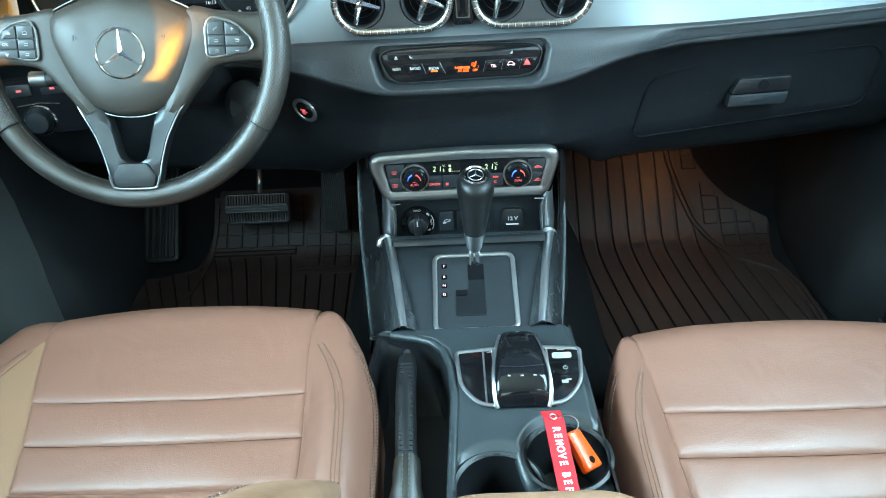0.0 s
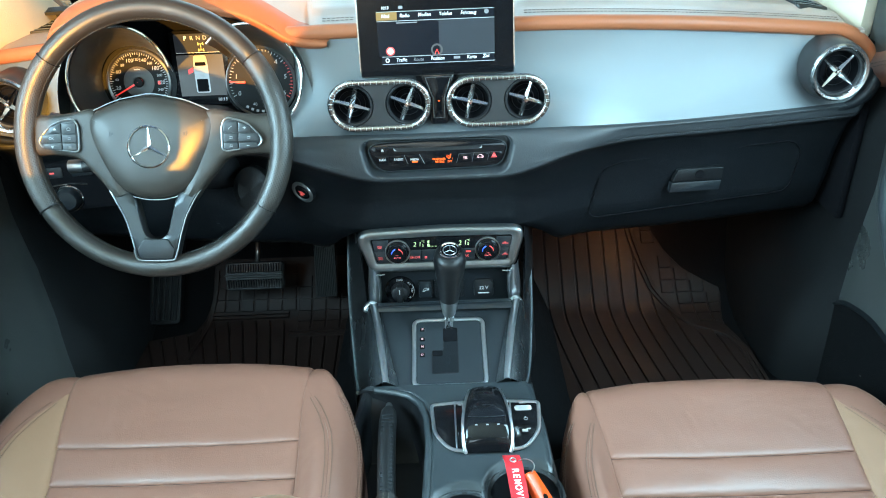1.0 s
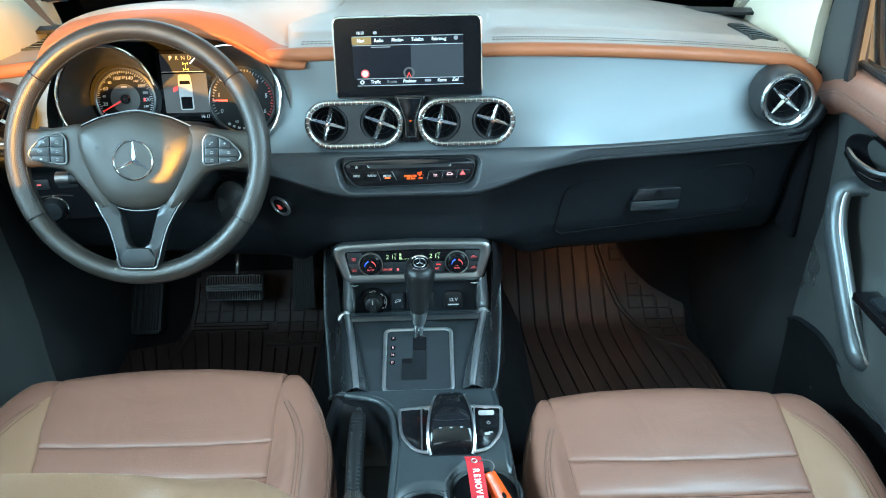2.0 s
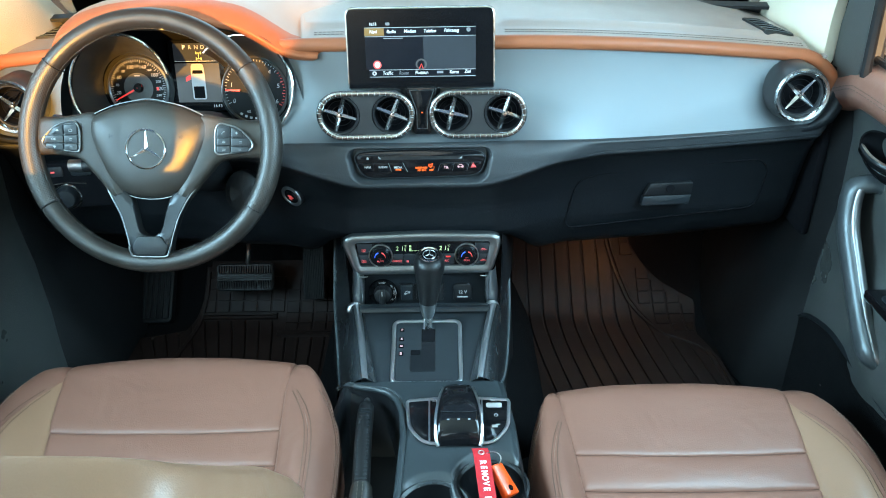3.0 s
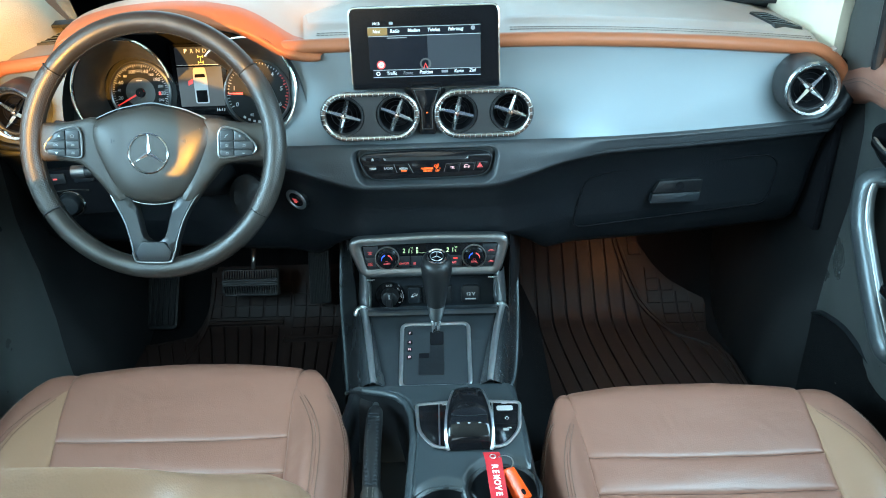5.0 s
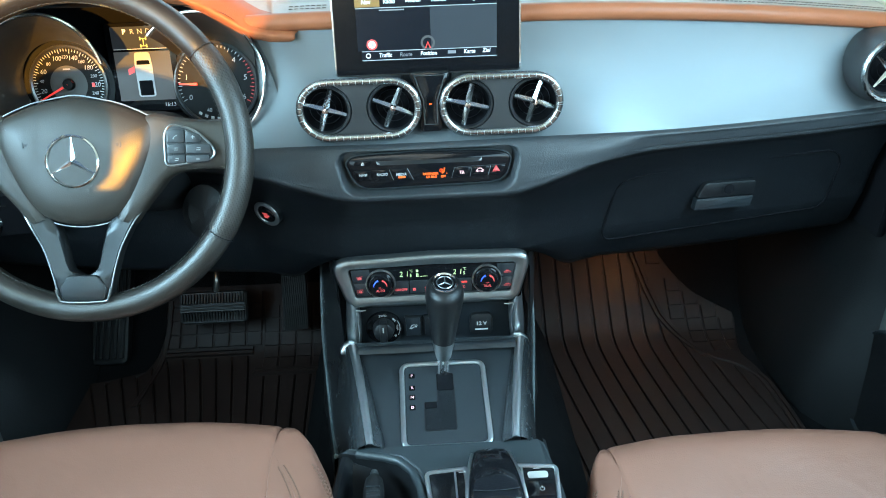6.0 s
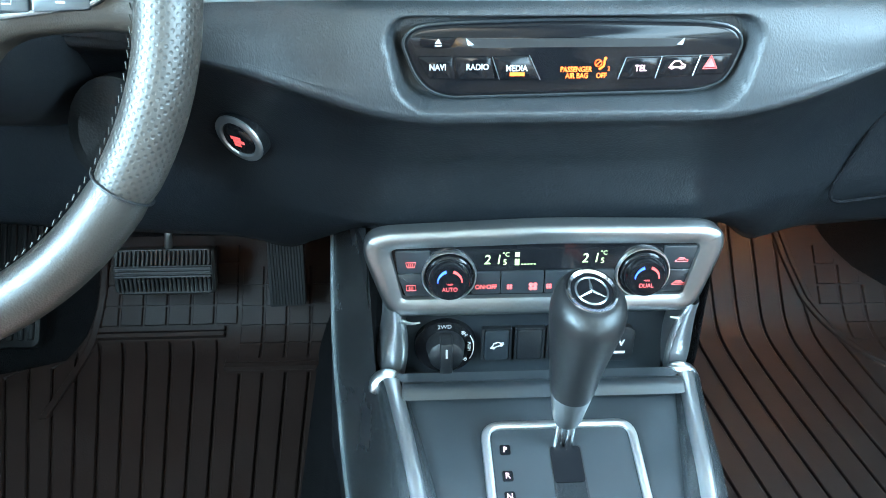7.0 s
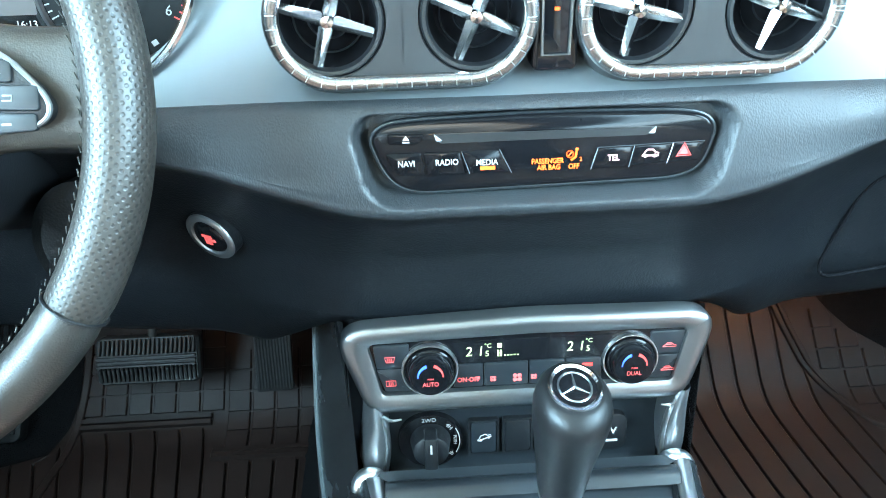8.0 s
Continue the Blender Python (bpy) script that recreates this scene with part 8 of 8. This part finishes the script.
# ---- front doors ----
def door(sd, name, label):
    d = thing(name, (sd * 0.73, 0.5, 0.0), label, "car door", kind="structure")

    def card_x(y, z):
        x = curve_at([(-0.05, 0.705), (0.06, 0.712), (0.15, 0.722), (0.30, 0.735), (0.42, 0.742), (0.55, 0.738), (0.62, 0.728)], z)
        arm = smooth(0.16, 0.27, z) * (1 - smooth(0.375, 0.41, z)) * (1 - smooth(0.80, 0.93, y))
        return x - 0.026 * arm + 0.02 * smooth(1.0, 1.15, y)

    bm = bmesh.new()
    rows = []
    for i in range(45):
        y = lerp(-0.03, 1.16, i / 44)
        rows.append([(sd * card_x(y, z), y, z) for z in [lerp(-0.04, 0.622, j / 44) for j in range(45)]])
    loft(bm, rows)
    bm.normal_update()
    bmesh.ops.solidify(bm, geom=bm.faces[:], thickness=-0.02)
    part("door_card", bm, DOOR_BLACK, d, "black grained door card", sharp=70)
    bm = bmesh.new()
    box(bm, sd * 0.765, sd * 0.83, -0.03, 1.16, -0.06, 0.665, 0.01)
    part("door_skin", bm, BODY_PAINT, d)
    # leather sill pad
    rows = []
    for i in range(41):
        y = lerp(-0.03, 1.150, i / 40)
        dz = 0.006 * smooth(0.8, 1.0, y) - 0.030 * smooth(1.03, 1.13, y)
        rows.append([(sd * 0.742, y, 0.604 + dz), (sd * 0.722, y, 0.610 + dz), (sd * 0.708, y, 0.628 + dz), (sd * 0.707, y, 0.650 + dz), (sd * 0.715, y, 0.668 + dz), (sd * 0.735, y, 0.680 + dz), (sd * 0.775, y, 0.684 + dz), (sd * 0.80, y, 0.675 + dz)])
    bm = bmesh.new()
    loft(bm, [[Vector(v) for v in smooth_line(r, 20)] for r in rows])
    sill = part("sill_pad", bm, LEATHER, d, "brown leather sill pad", sharp=80)
    for zz in (0.640, 0.646):
        bm = bmesh.new()
        for k in range(120):
            y0 = lerp(0.0, 1.12, k / 120)
            y1 = y0 + 0.006
            sweep(bm, [(sd * 0.7062, y, zz + 0.006 * smooth(0.8, 1.0, y) - 0.030 * smooth(1.03, 1.13, y)) for y in (y0, y1)], 0.0006, 4)
        part("stitching", bm, bpy.data.materials["dark_thread"], sill)
    # pull handle with a chrome strip
    HX = sd * 0.700
    path = smooth_line([(sd * 0.748, 0.948, 0.512), (sd * 0.728, 0.955, 0.514), (HX + sd * 0.008, 0.962, 0.500), (HX + sd * 0.003, 0.946, 0.449), (HX + sd * 0.003, 0.902, 0.394), (HX + sd * 0.003, 0.842, 0.330), (HX + sd * 0.003, 0.795, 0.292), (sd * 0.725, 0.775, 0.272)], 36)
    bm = bmesh.new()
    sweep(bm, path, [0.019] * 4 + [0.0205] * 28 + [0.018, 0.015, 0.012, 0.010, 0.008], 16, flat=0.75)
    ph = part("pull_handle", bm, HANDLE_DARK, d, "dark satin pull handle")
    bm = bmesh.new()
    sweep(bm, [v + Vector((sd * 0.004, -0.0135, 0.006)) for v in path[6:35]], [0.004, 0.006, 0.0075] + [0.0090] * 22 + [0.007, 0.006, 0.005, 0.004], 12)
    part("silver_strip", bm, SATIN_SILVER, ph, "satin silver strip along the handle")
    # inner opener in its dish
    OM = Matrix.Translation((sd * 0.722, 0.905, 0.578)) @ rz(-90 * sd) @ rx(90)
    bm = bmesh.new()
    lathe(bm, [(0.0005, -0.018), (0.035, -0.016), (0.050, -0.004), (0.055, 0.012), (0.058, 0.012)], 36, OM @ Matrix.Diagonal((1.35, 0.62, 1, 1)))
    op_ = part("opener_dish", bm, DARK_CAVITY, d)
    bm = bmesh.new()
    sweep(bm, smooth_line([(-0.07, -0.010, 0.010), (-0.03, -0.014, 0.016), (0.02, -0.012, 0.016), (0.055, -0.004, 0.008)], 12), 0.009, 10, m=OM, flat=0.6)
    part("opener", bm, CHROME, op_, "chrome door opener")
    # window switches on the armrest
    bm = bmesh.new()
    box(bm, sd * 0.690, sd * 0.735, 0.56, 0.83, 0.376, 0.392, 0.004)
    swp = part("switch_plate", bm, GLOSS_BLACK, d)
    for k in range(2):
        bm = bmesh.new()
        box(bm, sd * 0.700, sd * 0.725, 0.765 - 0.06 * k, 0.80 - 0.06 * k, 0.390, 0.399, 0.003)
        part("window_switch", bm, SATIN_DARK, swp)
    # door pocket opening and its lip
    out = rounded([(1.112, 0.140), (1.050, 0.208), (0.96, 0.232), (0.60, 0.235), (0.60, 0.04), (1.03, 0.02), (1.075, 0.06)], [0.03, 0.06, 0.03, 0.03, 0.03, 0.03, 0.03], 6)
    bm = bmesh.new()
    loft(bm, [[(sd * (card_x(y, z) - 0.001), y, z) for y, z in out], [(sd * (card_x(y, z) - 0.008), y, z) for y, z in inset(out, 0.004)], [(sd * (card_x(y, z) - 0.001), y, z) for y, z in inset(out, 0.009)]], close_v=True)
    pk = part("pocket_lip", bm, SATIN_DARK, d, "moulded door pocket lip")
    bm = bmesh.new()
    hollow = inset(out, 0.008)
    my, mz = sum(y for y, z in hollow) / len(hollow), sum(z for y, z in hollow) / len(hollow)
    loft(bm, [[(sd * (card_x(lerp(y, my, s), lerp(z, mz, s)) - 0.004), lerp(y, my, s), lerp(z, mz, s)) for y, z in hollow] for s in (0, 0.15, 0.3, 0.45, 0.6, 0.75, 0.9, 0.99)], close_v=True)
    part("pocket_opening", bm, CARPET, pk)
    # frame above the sill, sail panel, glass
    bm = bmesh.new()
    loft(bm, [[(sd * 0.712, 1.130, 0.630), (sd * 0.712, 1.038, 0.670), (sd * 0.706, 1.032, 0.80), (sd * 0.692, 1.010, 0.90), (sd * 0.694, 1.030, 0.905), (sd * 0.706, 1.108, 0.795), (sd * 0.712, 1.132, 0.730)], [(sd * 0.740, 1.130, 0.630), (sd * 0.740, 1.038, 0.670), (sd * 0.734, 1.032, 0.80), (sd * 0.720, 1.010, 0.90), (sd * 0.722, 1.030, 0.905), (sd * 0.734, 1.108, 0.795), (sd * 0.740, 1.132, 0.730)]], close_v=True, caps=True)
    part("sail_panel", bm, SAIL_GREY, d, "dark grey sail panel")
    bm = bmesh.new()
    sweep(bm, smooth_line([(sd * 0.742, 1.158, 0.66), (sd * 0.728, 1.152, 0.74), (sd * 0.716, 1.110, 0.835), (sd * 0.692, 0.96, 0.975), (sd * 0.645, 0.74, 1.12), (sd * 0.63, 0.60, 1.165), (sd * 0.63, 0.05, 1.175), (sd * 0.645, -0.01, 1.14), (sd * 0.74, -0.03, 0.68)], 50), 0.022, 10)
    part("window_frame", bm, HARD_BLACK, d, "black window frame")
    bm = bmesh.new()
    sweep(bm, [(sd * 0.735, y, 0.688 + 0.012 * smooth(0.9, 1.15, y)) for y in np.linspace(0.0, 1.06, 20)], 0.006, 8)
    part("window_seal", bm, HARD_BLACK, d)
    bm = bmesh.new()
    sweep(bm, [(sd * 0.716, 1.027, 0.67), (sd * 0.708, 1.022, 0.80), (sd * 0.696, 1.000, 0.92)], 0.0085, 8)
    part("window_seal", bm, HARD_BLACK, d)
    bm = bmesh.new()
    loft(bm, [[(sd * 0.745, 1.03, 0.66), (sd * 0.70, 1.005, 0.93)], [(sd * 0.755, 0.70, 0.66), (sd * 0.66, 0.70, 1.12)], [(sd * 0.755, 0.0, 0.66), (sd * 0.645, 0.0, 1.16)]])
    g = part("pane", bm, GLASS, d, "clear window pane")
    g.visible_shadow = False
    return d


door(1, "door_front_right", "passenger door with black card, brown sill pad and pull handle")
door(-1, "door_front_left", "driver door with black card, brown sill pad and pull handle").location.x -= 0.03

# outside mirror by the passenger window
for sd in (1, -1):
    mr = thing("outside_mirror", (sd * 0.93, 1.02, 0.66), "dark blue-black outside mirror on a painted arm", "mirror", "outside mirrors")
    bm = bmesh.new()
    o = rrect(0.22, 0.17, 0.05, 6)
    rows = [[(x * s, y * s, h) for x, y in o] for s, h in ((0.55, 0.11), (0.85, 0.09), (0.98, 0.05), (1.0, 0.0), (0.96, -0.004))]
    loft(bm, rows, close_v=True, caps=True, m=tr(sd * 0.98, 1.00, 0.775) @ rz(-12 * sd) @ rx(-90))
    part("housing", bm, MIRROR_BLACK, mr)
    bm = bmesh.new()
    prism(bm, inset(o, 0.012), 0.0, 0.006, 0, tr(sd * 0.98, 1.00, 0.775) @ rz(-12 * sd) @ rx(90))
    part("mirror_glass", bm, CHROME, mr)
    bm = bmesh.new()
    sweep(bm, [(sd * 0.80, 1.06, 0.675), (sd * 0.90, 1.04, 0.685), (sd * 0.96, 1.03, 0.71)], 0.022, 10)
    part("arm", bm, BODY_PAINT, mr)
